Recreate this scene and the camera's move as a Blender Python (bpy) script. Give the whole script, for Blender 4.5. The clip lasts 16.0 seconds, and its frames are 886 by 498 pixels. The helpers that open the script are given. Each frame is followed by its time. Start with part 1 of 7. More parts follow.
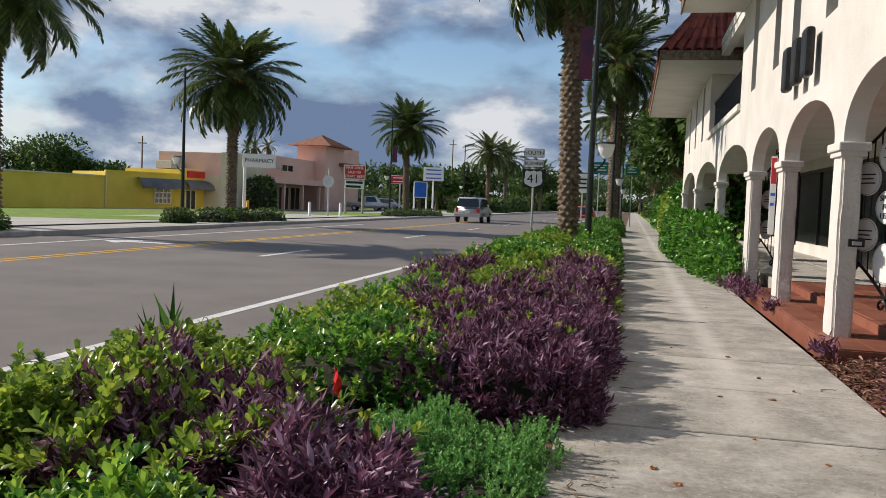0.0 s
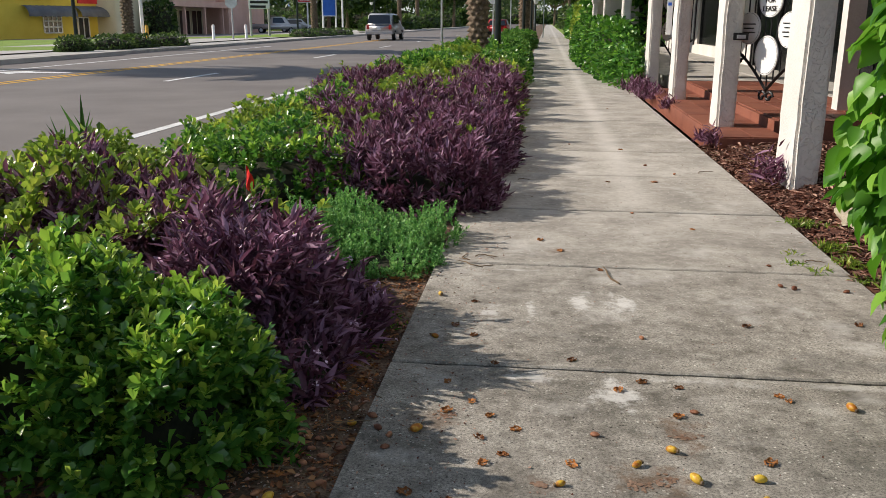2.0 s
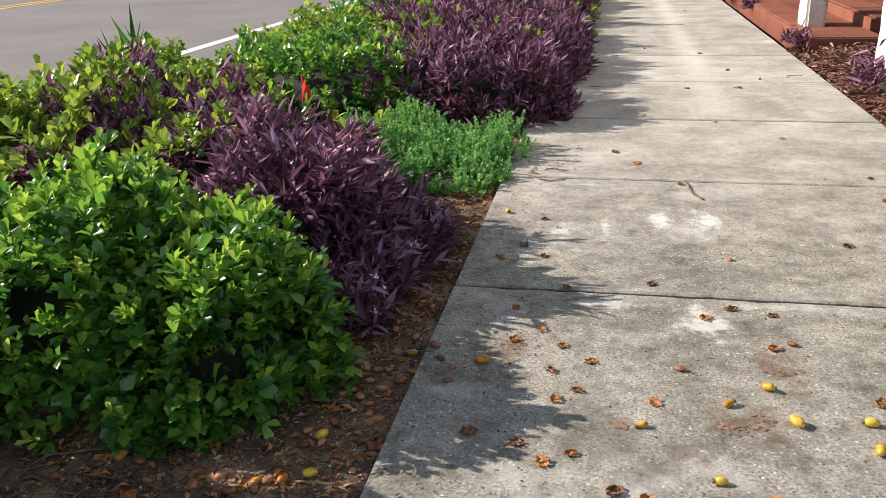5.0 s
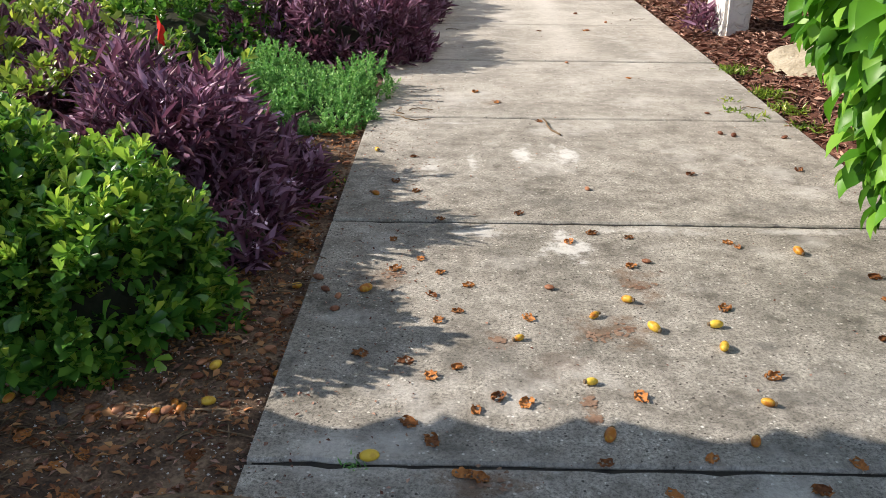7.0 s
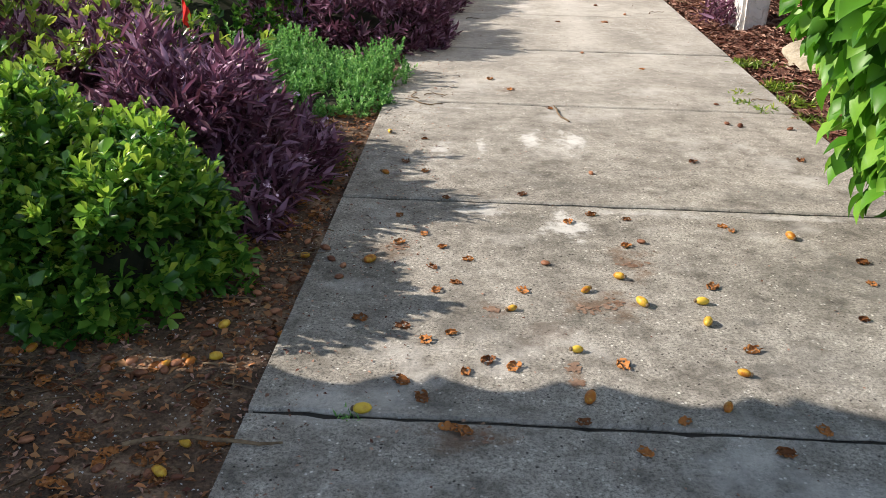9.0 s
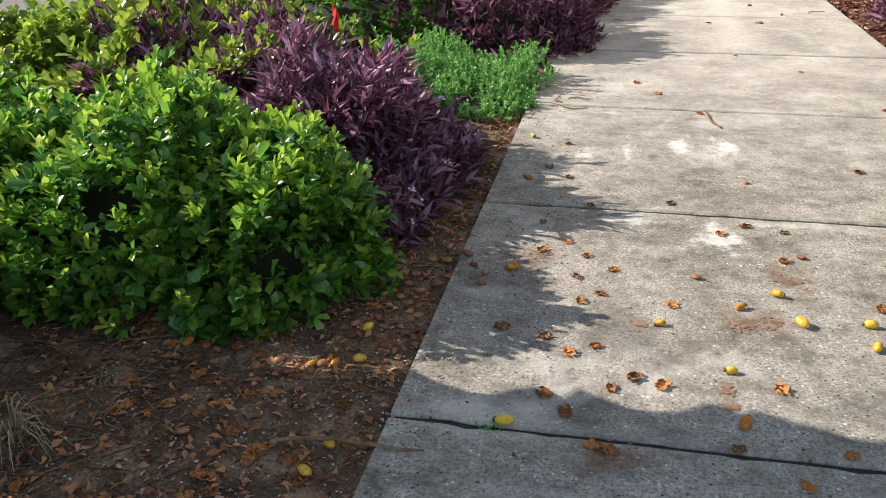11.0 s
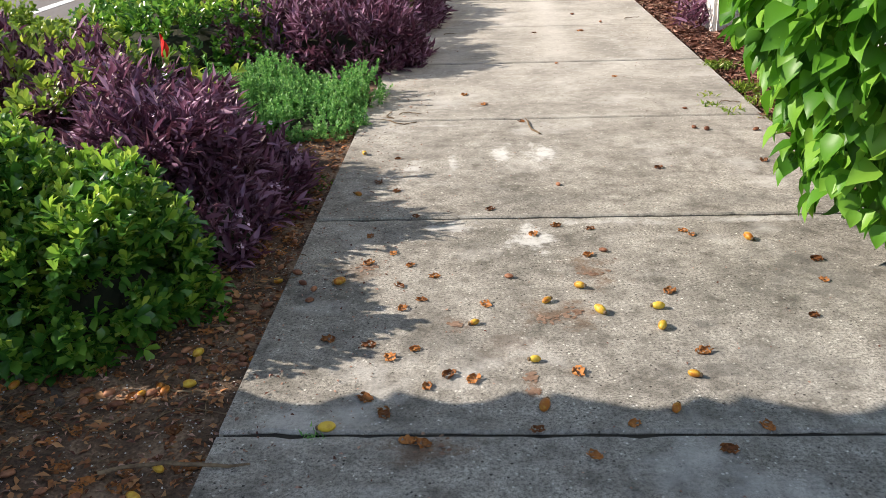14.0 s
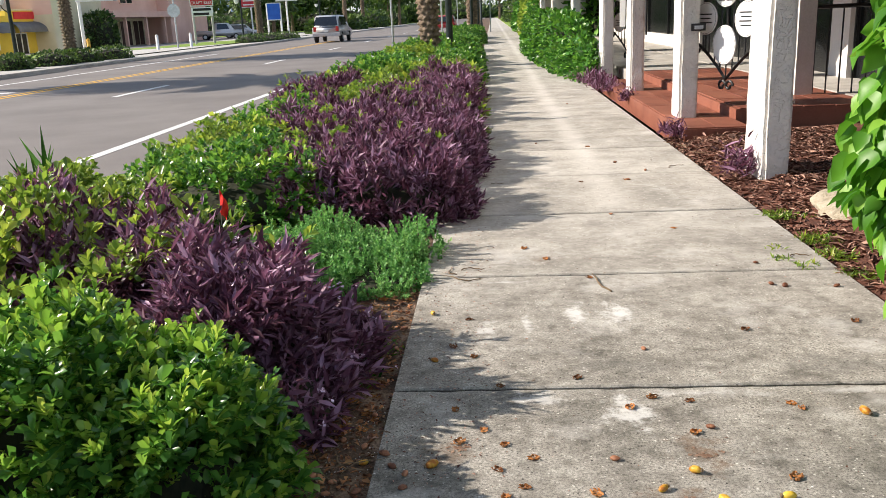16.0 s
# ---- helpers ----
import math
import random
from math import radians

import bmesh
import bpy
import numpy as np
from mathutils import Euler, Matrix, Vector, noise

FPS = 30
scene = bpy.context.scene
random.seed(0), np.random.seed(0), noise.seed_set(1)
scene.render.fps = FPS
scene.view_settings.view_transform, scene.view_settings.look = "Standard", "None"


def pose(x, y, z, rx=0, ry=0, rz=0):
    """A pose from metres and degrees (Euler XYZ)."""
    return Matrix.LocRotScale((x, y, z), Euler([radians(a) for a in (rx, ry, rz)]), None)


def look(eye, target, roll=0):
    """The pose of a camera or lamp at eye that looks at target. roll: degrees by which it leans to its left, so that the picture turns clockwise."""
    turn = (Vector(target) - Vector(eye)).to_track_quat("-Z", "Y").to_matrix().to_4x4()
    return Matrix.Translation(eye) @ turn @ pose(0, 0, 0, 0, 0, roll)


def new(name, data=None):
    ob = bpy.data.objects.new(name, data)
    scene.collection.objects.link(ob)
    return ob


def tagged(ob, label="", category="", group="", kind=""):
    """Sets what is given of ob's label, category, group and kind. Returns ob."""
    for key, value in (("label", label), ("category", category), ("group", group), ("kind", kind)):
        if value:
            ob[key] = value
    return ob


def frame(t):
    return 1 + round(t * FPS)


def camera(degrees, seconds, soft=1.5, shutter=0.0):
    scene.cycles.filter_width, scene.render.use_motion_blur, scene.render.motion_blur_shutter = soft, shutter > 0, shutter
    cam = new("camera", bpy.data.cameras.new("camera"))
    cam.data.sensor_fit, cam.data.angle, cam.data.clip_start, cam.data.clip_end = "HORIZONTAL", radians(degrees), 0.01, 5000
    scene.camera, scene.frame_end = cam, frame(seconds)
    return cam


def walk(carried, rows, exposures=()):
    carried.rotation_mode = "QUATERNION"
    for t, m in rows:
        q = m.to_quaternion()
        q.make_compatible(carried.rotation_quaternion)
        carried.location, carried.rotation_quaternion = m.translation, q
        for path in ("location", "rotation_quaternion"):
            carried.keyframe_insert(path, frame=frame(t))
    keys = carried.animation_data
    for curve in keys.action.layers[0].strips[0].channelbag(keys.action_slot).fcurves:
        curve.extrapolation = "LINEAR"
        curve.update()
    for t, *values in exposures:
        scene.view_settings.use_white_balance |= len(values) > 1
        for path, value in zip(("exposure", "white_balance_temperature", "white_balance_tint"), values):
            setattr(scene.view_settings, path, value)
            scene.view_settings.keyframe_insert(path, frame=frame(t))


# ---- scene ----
cam = camera(54.7, 16.0, soft=0.8)
PATH = [
    (0, (0.22, 0.321, 1.213), (-0.195, 2.223, 1.105), 2.3),
    (0.5, (0.222, 0.205, 1.192), (-0.138, 2.114, 1.028), 1.8),
    (1, (0.251, 0.158, 1.191), (-0.007, 2.075, 0.946), 2.1),
    (1.5, (0.318, 0.079, 1.154), (0.094, 1.975, 0.761), 1.4),
    (2, (0.38, -0.014, 1.121), (0.161, 1.857, 0.619), 0.2),
    (2.5, (0.371, -0.014, 1.111), (0.152, 1.843, 0.557), 0.2),
    (3, (0.332, 0.053, 1.111), (0.117, 1.891, 0.501), 0.7),
    (3.5, (0.292, 0.116, 1.125), (0.063, 1.963, 0.541), 1.0),
    (3.7, (0.272, 0.142, 1.131), (0.027, 1.998, 0.583), 1.0),
    (5.8, (0.385, 0.215, 1.03), (-0.002, 1.958, 0.246), -2.7),
    (6, (0.377, 0.19, 1.029), (0.109, 1.95, 0.231), -1.8),
    (6.5, (0.319, 0.127, 1.049), (0.195, 1.897, 0.242), -0.8),
    (7, (0.291, 0.1, 1.061), (0.263, 1.879, 0.26), 0.5),
    (7.5, (0.275, 0.101, 1.06), (0.255, 1.88, 0.261), 1.0),
    (8, (0.279, 0.075, 1.063), (0.257, 1.852, 0.257), 1.1),
    (8.5, (0.308, 0.041, 1.075), (0.283, 1.819, 0.276), 1.6),
    (9, (0.357, -0.019, 1.061), (0.277, 1.75, 0.244), 1.3),
    (9.5, (0.363, -0.041, 1.065), (0.13, 1.709, 0.236), 0.0),
    (10, (0.331, -0.03, 1.064), (-0.024, 1.703, 0.246), -0.9),
    (10.2, (0.33, -0.02, 1.056), (-0.058, 1.708, 0.238), -1.2),
    (12.3, (0.301, 0.033, 1.087), (-0.019, 1.779, 0.282), -1.2),
    (12.5, (0.327, 0.019, 1.092), (0.021, 1.769, 0.286), -1.5),
    (13, (0.405, -0.026, 1.098), (0.178, 1.734, 0.291), -1.9),
    (13.5, (0.468, -0.07, 1.107), (0.323, 1.7, 0.302), -2.2),
    (14, (0.481, -0.085, 1.122), (0.385, 1.692, 0.324), -2.0),
    (14.5, (0.445, -0.07, 1.13), (0.347, 1.718, 0.357), -2.3),
    (15, (0.396, -0.011, 1.133), (0.304, 1.787, 0.384), -2.5),
    (15.5, (0.322, 0.046, 1.152), (0.232, 1.879, 0.493), -2.4),
    (16, (0.247, 0.071, 1.19), (0.121, 1.949, 0.679), -2.5),
]
EXPOSURES = [(0, -0.04), (1, -0.08), (1.5, -0.05), (2, 0.13), (2.5, 0.43), (3.5, 0.64), (6, 0.68), (7, 0.68), (9, 0.64), (10.2, 0.76), (12.5, 0.86), (13.2, 0.84), (14.2, 0.7), (15.5, 0.72), (16, 0.72)]
walk(cam, [(t, look(eye, target, roll)) for t, eye, target, roll in PATH], EXPOSURES)

# ---- world, sun, exposure ----
SUN_EL, SUN_AZ = 32.5, -88.0          # degrees; azimuth clockwise from +y
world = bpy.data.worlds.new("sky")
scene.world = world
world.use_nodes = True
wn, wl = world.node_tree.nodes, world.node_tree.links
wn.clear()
w_out = wn.new("ShaderNodeOutputWorld")
w_bg = wn.new("ShaderNodeBackground")
w_sky = wn.new("ShaderNodeTexSky")
w_sky.sky_type = "NISHITA"
w_sky.sun_disc = False
w_sky.sun_elevation = radians(SUN_EL)
w_sky.sun_rotation = radians(SUN_AZ)
w_sky.altitude = 5
w_sky.dust_density = 0.3
w_sky.ozone_density = 3.0
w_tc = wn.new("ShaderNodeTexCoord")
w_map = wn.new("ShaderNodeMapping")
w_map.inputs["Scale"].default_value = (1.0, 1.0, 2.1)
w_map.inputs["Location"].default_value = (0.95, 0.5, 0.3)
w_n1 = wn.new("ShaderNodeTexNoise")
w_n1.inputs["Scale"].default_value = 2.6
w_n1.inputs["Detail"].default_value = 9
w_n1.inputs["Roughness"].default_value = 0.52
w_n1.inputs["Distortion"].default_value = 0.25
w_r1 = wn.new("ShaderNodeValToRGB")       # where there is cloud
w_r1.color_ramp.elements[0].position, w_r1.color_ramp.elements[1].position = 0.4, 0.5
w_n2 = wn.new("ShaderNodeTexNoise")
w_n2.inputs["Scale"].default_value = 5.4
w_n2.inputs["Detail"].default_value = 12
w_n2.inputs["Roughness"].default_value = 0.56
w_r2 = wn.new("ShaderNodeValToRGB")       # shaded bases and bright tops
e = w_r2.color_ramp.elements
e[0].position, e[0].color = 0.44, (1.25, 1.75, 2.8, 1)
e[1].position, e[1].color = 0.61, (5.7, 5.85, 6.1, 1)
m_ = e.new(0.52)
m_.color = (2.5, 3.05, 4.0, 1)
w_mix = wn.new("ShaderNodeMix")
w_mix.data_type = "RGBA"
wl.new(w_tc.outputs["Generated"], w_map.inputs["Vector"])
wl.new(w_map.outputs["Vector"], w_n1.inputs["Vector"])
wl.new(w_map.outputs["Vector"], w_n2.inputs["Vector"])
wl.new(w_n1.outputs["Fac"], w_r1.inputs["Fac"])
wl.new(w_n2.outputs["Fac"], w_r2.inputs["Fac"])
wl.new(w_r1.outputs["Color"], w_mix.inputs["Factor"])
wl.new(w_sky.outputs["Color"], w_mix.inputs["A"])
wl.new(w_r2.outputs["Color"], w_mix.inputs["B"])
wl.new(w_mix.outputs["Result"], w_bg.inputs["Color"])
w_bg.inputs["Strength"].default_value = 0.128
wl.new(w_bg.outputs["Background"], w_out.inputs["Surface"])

sun_data = bpy.data.lights.new("sun", "SUN")
sun_data.energy, sun_data.angle, sun_data.color = 5.0, radians(0.5), (1.0, 0.895, 0.785)
sun = new("sun", sun_data)
sun_from = Vector((math.sin(radians(SUN_AZ)) * math.cos(radians(SUN_EL)), math.cos(radians(SUN_AZ)) * math.cos(radians(SUN_EL)), math.sin(radians(SUN_EL))))
sun.matrix_world = look(sun_from * 60, (0, 0, 0))


# ---- materials ----
def material(name, a, b, scale=6.0, fine=80.0, rough=0.8, bump=0.15, metal=0.0, dist=0.01, spec=0.4, c=None, per="", vary=0.5):
    """Two colours mixed by a coarse noise, shaken by a fine one; per: 'object' or 'island' variation."""
    m = bpy.data.materials.new(name)
    m.use_nodes = True
    n, l = m.node_tree.nodes, m.node_tree.links
    p = n["Principled BSDF"]
    tc = n.new("ShaderNodeTexCoord")
    geo = n.new("ShaderNodeNewGeometry")
    n1, n2 = n.new("ShaderNodeTexNoise"), n.new("ShaderNodeTexNoise")
    n1.inputs["Scale"].default_value, n1.inputs["Detail"].default_value, n1.inputs["Roughness"].default_value = scale, 5, 0.6
    n2.inputs["Scale"].default_value, n2.inputs["Detail"].default_value = fine, 3
    l.new(geo.outputs["Position"], n1.inputs["Vector"])
    l.new(geo.outputs["Position"], n2.inputs["Vector"])
    ramp = n.new("ShaderNodeValToRGB")
    ramp.color_ramp.elements[0].position, ramp.color_ramp.elements[0].color = 0.32, (*a, 1)
    ramp.color_ramp.elements[1].position, ramp.color_ramp.elements[1].color = 0.68, (*b, 1)
    if c:
        ramp.color_ramp.elements.new(0.5).color = (*c, 1)
    mix = n.new("ShaderNodeMath")
    mix.operation = "MULTIPLY_ADD"
    mix.inputs[1].default_value, mix.inputs[2].default_value = 0.45, -0.22
    l.new(n2.outputs["Fac"], mix.inputs[0])
    add = n.new("ShaderNodeMath")
    l.new(n1.outputs["Fac"], add.inputs[0])
    l.new(mix.outputs[0], add.inputs[1])
    last = add.outputs[0]
    if per:
        if per == "object":
            src = n.new("ShaderNodeObjectInfo").outputs["Random"]
        else:
            src = geo.outputs["Random Per Island"]
        s1 = n.new("ShaderNodeMath")
        s1.operation = "MULTIPLY_ADD"
        s1.inputs[1].default_value, s1.inputs[2].default_value = vary, -vary / 2
        l.new(src, s1.inputs[0])
        s2 = n.new("ShaderNodeMath")
        l.new(last, s2.inputs[0])
        l.new(s1.outputs[0], s2.inputs[1])
        last = s2.outputs[0]
    l.new(last, ramp.inputs["Fac"])
    l.new(ramp.outputs["Color"], p.inputs["Base Color"])
    p.inputs["Roughness"].default_value, p.inputs["Metallic"].default_value = rough, metal
    p.inputs["Specular IOR Level"].default_value = spec
    if bump:
        bp = n.new("ShaderNodeBump")
        bp.inputs["Strength"].default_value, bp.inputs["Distance"].default_value = bump, dist
        l.new(add.outputs[0], bp.inputs["Height"])
        l.new(bp.outputs["Normal"], p.inputs["Normal"])
    return m


def leaf_material(name, a, b, c, rough=0.38, through_light=0.3, spec=0.5):
    """Leaves: each its own tint, some light passing through."""
    m = bpy.data.materials.new(name)
    m.use_nodes = True
    n, l = m.node_tree.nodes, m.node_tree.links
    p = n["Principled BSDF"]
    geo = n.new("ShaderNodeNewGeometry")
    ramp = n.new("ShaderNodeValToRGB")
    ramp.color_ramp.elements[0].position, ramp.color_ramp.elements[0].color = 0.0, (*a, 1)
    ramp.color_ramp.elements[1].position, ramp.color_ramp.elements[1].color = 1.0, (*c, 1)
    ramp.color_ramp.elements.new(0.6).color = (*b, 1)
    ns = n.new("ShaderNodeTexNoise")
    ns.inputs["Scale"].default_value, ns.inputs["Detail"].default_value = 5.0, 3
    l.new(geo.outputs["Position"], ns.inputs["Vector"])
    ad = n.new("ShaderNodeMath")
    ad.operation = "MULTIPLY_ADD"
    ad.inputs[1].default_value = 0.9
    sub = n.new("ShaderNodeMath")
    sub.operation = "SUBTRACT"
    sub.inputs[1].default_value = 0.45
    l.new(ns.outputs["Fac"], ad.inputs[0])
    l.new(geo.outputs["Random Per Island"], ad.inputs[2])
    l.new(ad.outputs[0], sub.inputs[0])
    l.new(sub.outputs[0], ramp.inputs["Fac"])
    l.new(ramp.outputs["Color"], p.inputs["Base Color"])
    p.inputs["Roughness"].default_value = rough
    p.inputs["Specular IOR Level"].default_value = spec
    tr = n.new("ShaderNodeBsdfTranslucent")
    l.new(ramp.outputs["Color"], tr.inputs["Color"])
    mx = n.new("ShaderNodeMixShader")
    mx.inputs[0].default_value = through_light
    l.new(p.outputs[0], mx.inputs[1])
    l.new(tr.outputs[0], mx.inputs[2])
    l.new(mx.outputs[0], n["Material Output"].inputs["Surface"])
    return m


def glass_material(name, tint, rough=0.05):
    m = bpy.data.materials.new(name)
    m.use_nodes = True
    p = m.node_tree.nodes["Principled BSDF"]
    p.inputs["Base Color"].default_value = (*tint, 1)
    p.inputs["Roughness"].default_value = rough
    p.inputs["Specular IOR Level"].default_value = 0.8
    return m


def concrete_material():
    m = material("sidewalk_concrete", (0.29, 0.274, 0.24), (0.51, 0.485, 0.435), 2.6, 26, 0.9, 0.2, dist=0.006, c=(0.4, 0.374, 0.332), per="object", spec=0.25, vary=0.12)
    n, l = m.node_tree.nodes, m.node_tree.links
    p = n["Principled BSDF"]
    src = p.inputs["Base Color"].links[0].from_socket
    geo = n.new("ShaderNodeNewGeometry")
    vo = n.new("ShaderNodeTexNoise")                 # exposed sand and grit
    vo.inputs["Scale"].default_value, vo.inputs["Detail"].default_value, vo.inputs["Roughness"].default_value = 120, 6, 0.85
    l.new(geo.outputs["Position"], vo.inputs["Vector"])
    rp = n.new("ShaderNodeValToRGB")
    rp.color_ramp.elements[0].position, rp.color_ramp.elements[0].color = 0.41, (0.2, 0.196, 0.186, 1)
    rp.color_ramp.elements[1].position, rp.color_ramp.elements[1].color = 0.61, (1.32, 1.31, 1.28, 1)
    l.new(vo.outputs["Fac"], rp.inputs["Fac"])
    sp = n.new("ShaderNodeTexVoronoi")                # pale sand grains and dark pits
    sp.inputs["Scale"].default_value = 115
    l.new(geo.outputs["Position"], sp.inputs["Vector"])
    sc = n.new("ShaderNodeSeparateColor")
    l.new(sp.outputs["Color"], sc.inputs[0])
    near_ = n.new("ShaderNodeMapRange")
    near_.inputs["From Min"].default_value, near_.inputs["From Max"].default_value = 0.42, 0.3
    l.new(sp.outputs["Distance"], near_.inputs["Value"])
    few = n.new("ShaderNodeMath")
    few.operation = "GREATER_THAN"
    few.inputs[1].default_value = 0.9
    l.new(sc.outputs[0], few.inputs[0])
    dot = n.new("ShaderNodeMath")
    dot.operation = "MULTIPLY"
    l.new(near_.outputs[0], dot.inputs[0])
    l.new(few.outputs[0], dot.inputs[1])
    tone = n.new("ShaderNodeMix")
    tone.data_type = "RGBA"
    tone.inputs["A"].default_value, tone.inputs["B"].default_value = (0.78, 0.76, 0.7, 1), (0.1, 0.09, 0.08, 1)
    half = n.new("ShaderNodeMath")
    half.operation = "GREATER_THAN"
    half.inputs[1].default_value = 0.62
    l.new(sc.outputs[1], half.inputs[0])
    l.new(half.outputs[0], tone.inputs["Factor"])
    grain = n.new("ShaderNodeMix")
    grain.data_type = "RGBA"
    l.new(dot.outputs[0], grain.inputs["Factor"])
    l.new(src, grain.inputs["A"])
    l.new(tone.outputs["Result"], grain.inputs["B"])
    mu = n.new("ShaderNodeMix")
    mu.data_type, mu.blend_type = "RGBA", "MULTIPLY"
    mu.inputs["Factor"].default_value = 0.8
    l.new(grain.outputs["Result"], mu.inputs["A"])
    l.new(rp.outputs["Color"], mu.inputs["B"])
    st = n.new("ShaderNodeTexNoise")                 # dark algae blotches
    st.inputs["Scale"].default_value, st.inputs["Detail"].default_value, st.inputs["Roughness"].default_value = 7.5, 12, 0.84
    l.new(geo.outputs["Position"], st.inputs["Vector"])
    sr = n.new("ShaderNodeValToRGB")
    sr.color_ramp.elements[0].position, sr.color_ramp.elements[0].color = 0.46, (1, 1, 1, 1)
    sr.color_ramp.elements[1].position, sr.color_ramp.elements[1].color = 0.64, (0.36, 0.35, 0.335, 1)
    l.new(st.outputs["Fac"], sr.inputs["Fac"])
    mu2 = n.new("ShaderNodeMix")
    mu2.data_type, mu2.blend_type = "RGBA", "MULTIPLY"
    l.new(mu.outputs["Result"], mu2.inputs["A"])
    l.new(sr.outputs["Color"], mu2.inputs["B"])
    # a pale scuffed streak along the walk, and pale worn patches
    sx = n.new("ShaderNodeSeparateXYZ")
    l.new(geo.outputs["Position"], sx.inputs[0])
    wob = n.new("ShaderNodeTexNoise")
    wob.inputs["Scale"].default_value = 0.8
    l.new(geo.outputs["Position"], wob.inputs["Vector"])
    d1 = n.new("ShaderNodeMath")
    d1.operation = "MULTIPLY_ADD"
    d1.inputs[1].default_value, d1.inputs[2].default_value = 0.12, 0.93
    l.new(wob.outputs["Fac"], d1.inputs[0])
    d2 = n.new("ShaderNodeMath")
    d2.operation = "SUBTRACT"
    l.new(sx.outputs["X"], d2.inputs[0])
    l.new(d1.outputs[0], d2.inputs[1])
    d3 = n.new("ShaderNodeMath")
    d3.operation = "ABSOLUTE"
    l.new(d2.outputs[0], d3.inputs[0])
    mr = n.new("ShaderNodeMapRange")
    mr.interpolation_type = "SMOOTHSTEP"
    mr.inputs["From Min"].default_value, mr.inputs["From Max"].default_value = 0.0, 0.17
    mr.inputs["To Min"].default_value, mr.inputs["To Max"].default_value = 0.42, 0.0
    l.new(d3.outputs[0], mr.inputs["Value"])
    my = n.new("ShaderNodeMapRange")
    my.interpolation_type = "SMOOTHSTEP"
    my.inputs["From Min"].default_value, my.inputs["From Max"].default_value = 4.2, 7.5
    l.new(sx.outputs["Y"], my.inputs["Value"])
    both = n.new("ShaderNodeMath")
    both.operation = "MULTIPLY"
    l.new(mr.outputs[0], both.inputs[0])
    l.new(my.outputs[0], both.inputs[1])
    clean = n.new("ShaderNodeMapRange")                # less grime further along
    clean.inputs["From Min"].default_value, clean.inputs["From Max"].default_value = 3.0, 5.2
    clean.inputs["To Min"].default_value, clean.inputs["To Max"].default_value = 1.0, 0.14
    l.new(sx.outputs["Y"], clean.inputs["Value"])
    l.new(clean.outputs[0], mu2.inputs["Factor"])
    grit = n.new("ShaderNodeMath")
    grit.operation = "MULTIPLY"
    grit.inputs[1].default_value = 0.85
    l.new(clean.outputs[0], grit.inputs[0])
    l.new(grit.outputs[0], mu.inputs["Factor"])
    pale = n.new("ShaderNodeMix")
    pale.data_type = "RGBA"
    pale.inputs["B"].default_value = (0.7, 0.67, 0.62, 1)
    l.new(both.outputs[0], pale.inputs["Factor"])
    l.new(mu2.outputs["Result"], pale.inputs["A"])
    wp = n.new("ShaderNodeTexNoise")
    wp.inputs["Scale"].default_value, wp.inputs["Detail"].default_value, wp.inputs["Roughness"].default_value = 2.3, 7, 0.62
    mp = n.new("ShaderNodeMapping")
    mp.inputs["Location"].default_value = (3.1, 7.7, 0)
    l.new(geo.outputs["Position"], mp.inputs["Vector"])
    l.new(mp.outputs["Vector"], wp.inputs["Vector"])
    wr = n.new("ShaderNodeMapRange")
    wr.inputs["From Min"].default_value, wr.inputs["From Max"].default_value = 0.56, 0.68
    wr.inputs["To Max"].default_value = 0.45
    l.new(wp.outputs["Fac"], wr.inputs["Value"])
    worn = n.new("ShaderNodeMix")
    worn.data_type = "RGBA"
    worn.inputs["B"].default_value = (0.66, 0.64, 0.6, 1)
    l.new(wr.outputs[0], worn.inputs["Factor"])
    l.new(pale.outputs["Result"], worn.inputs["A"])
    # smooth paler margin left by the edging trowel along each slab
    tc = n.new("ShaderNodeTexCoord")
    so = n.new("ShaderNodeSeparateXYZ")
    l.new(tc.outputs["Object"], so.inputs[0])
    ab = n.new("ShaderNodeMath")
    ab.operation = "ABSOLUTE"
    l.new(so.outputs["Y"], ab.inputs[0])
    sh = n.new("ShaderNodeMath")
    sh.operation = "MULTIPLY_ADD"
    sh.inputs[1].default_value = 0.3
    l.new(wp.outputs["Fac"], sh.inputs[0])
    l.new(ab.outputs[0], sh.inputs[2])
    mg = n.new("ShaderNodeMapRange")
    mg.interpolation_type = "SMOOTHSTEP"
    mg.inputs["From Min"].default_value, mg.inputs["From Max"].default_value = 0.70, 0.80
    mg.inputs["To Max"].default_value = 0.22
    l.new(sh.outputs[0], mg.inputs["Value"])
    edge = n.new("ShaderNodeMix")
    edge.data_type = "RGBA"
    edge.inputs["B"].default_value = (0.5, 0.475, 0.42, 1)
    l.new(mg.outputs[0], edge.inputs["Factor"])
    l.new(worn.outputs["Result"], edge.inputs["A"])
    gb = n.new("ShaderNodeBump")
    gb.inputs["Strength"].default_value, gb.inputs["Distance"].default_value = 0.25, 0.003
    l.new(vo.outputs["Fac"], gb.inputs["Height"])
    l.new(gb.outputs["Normal"], p.inputs["Normal"].links[0].from_node.inputs["Normal"])
    last = edge.outputs["Result"]
    # brown fruit-juice stains, white scuffs and darker blotches, ragged spots of their own
    rag = n.new("ShaderNodeTexNoise")
    rag.inputs["Scale"].default_value, rag.inputs["Detail"].default_value, rag.inputs["Roughness"].default_value = 14, 7, 0.75
    l.new(geo.outputs["Position"], rag.inputs["Vector"])
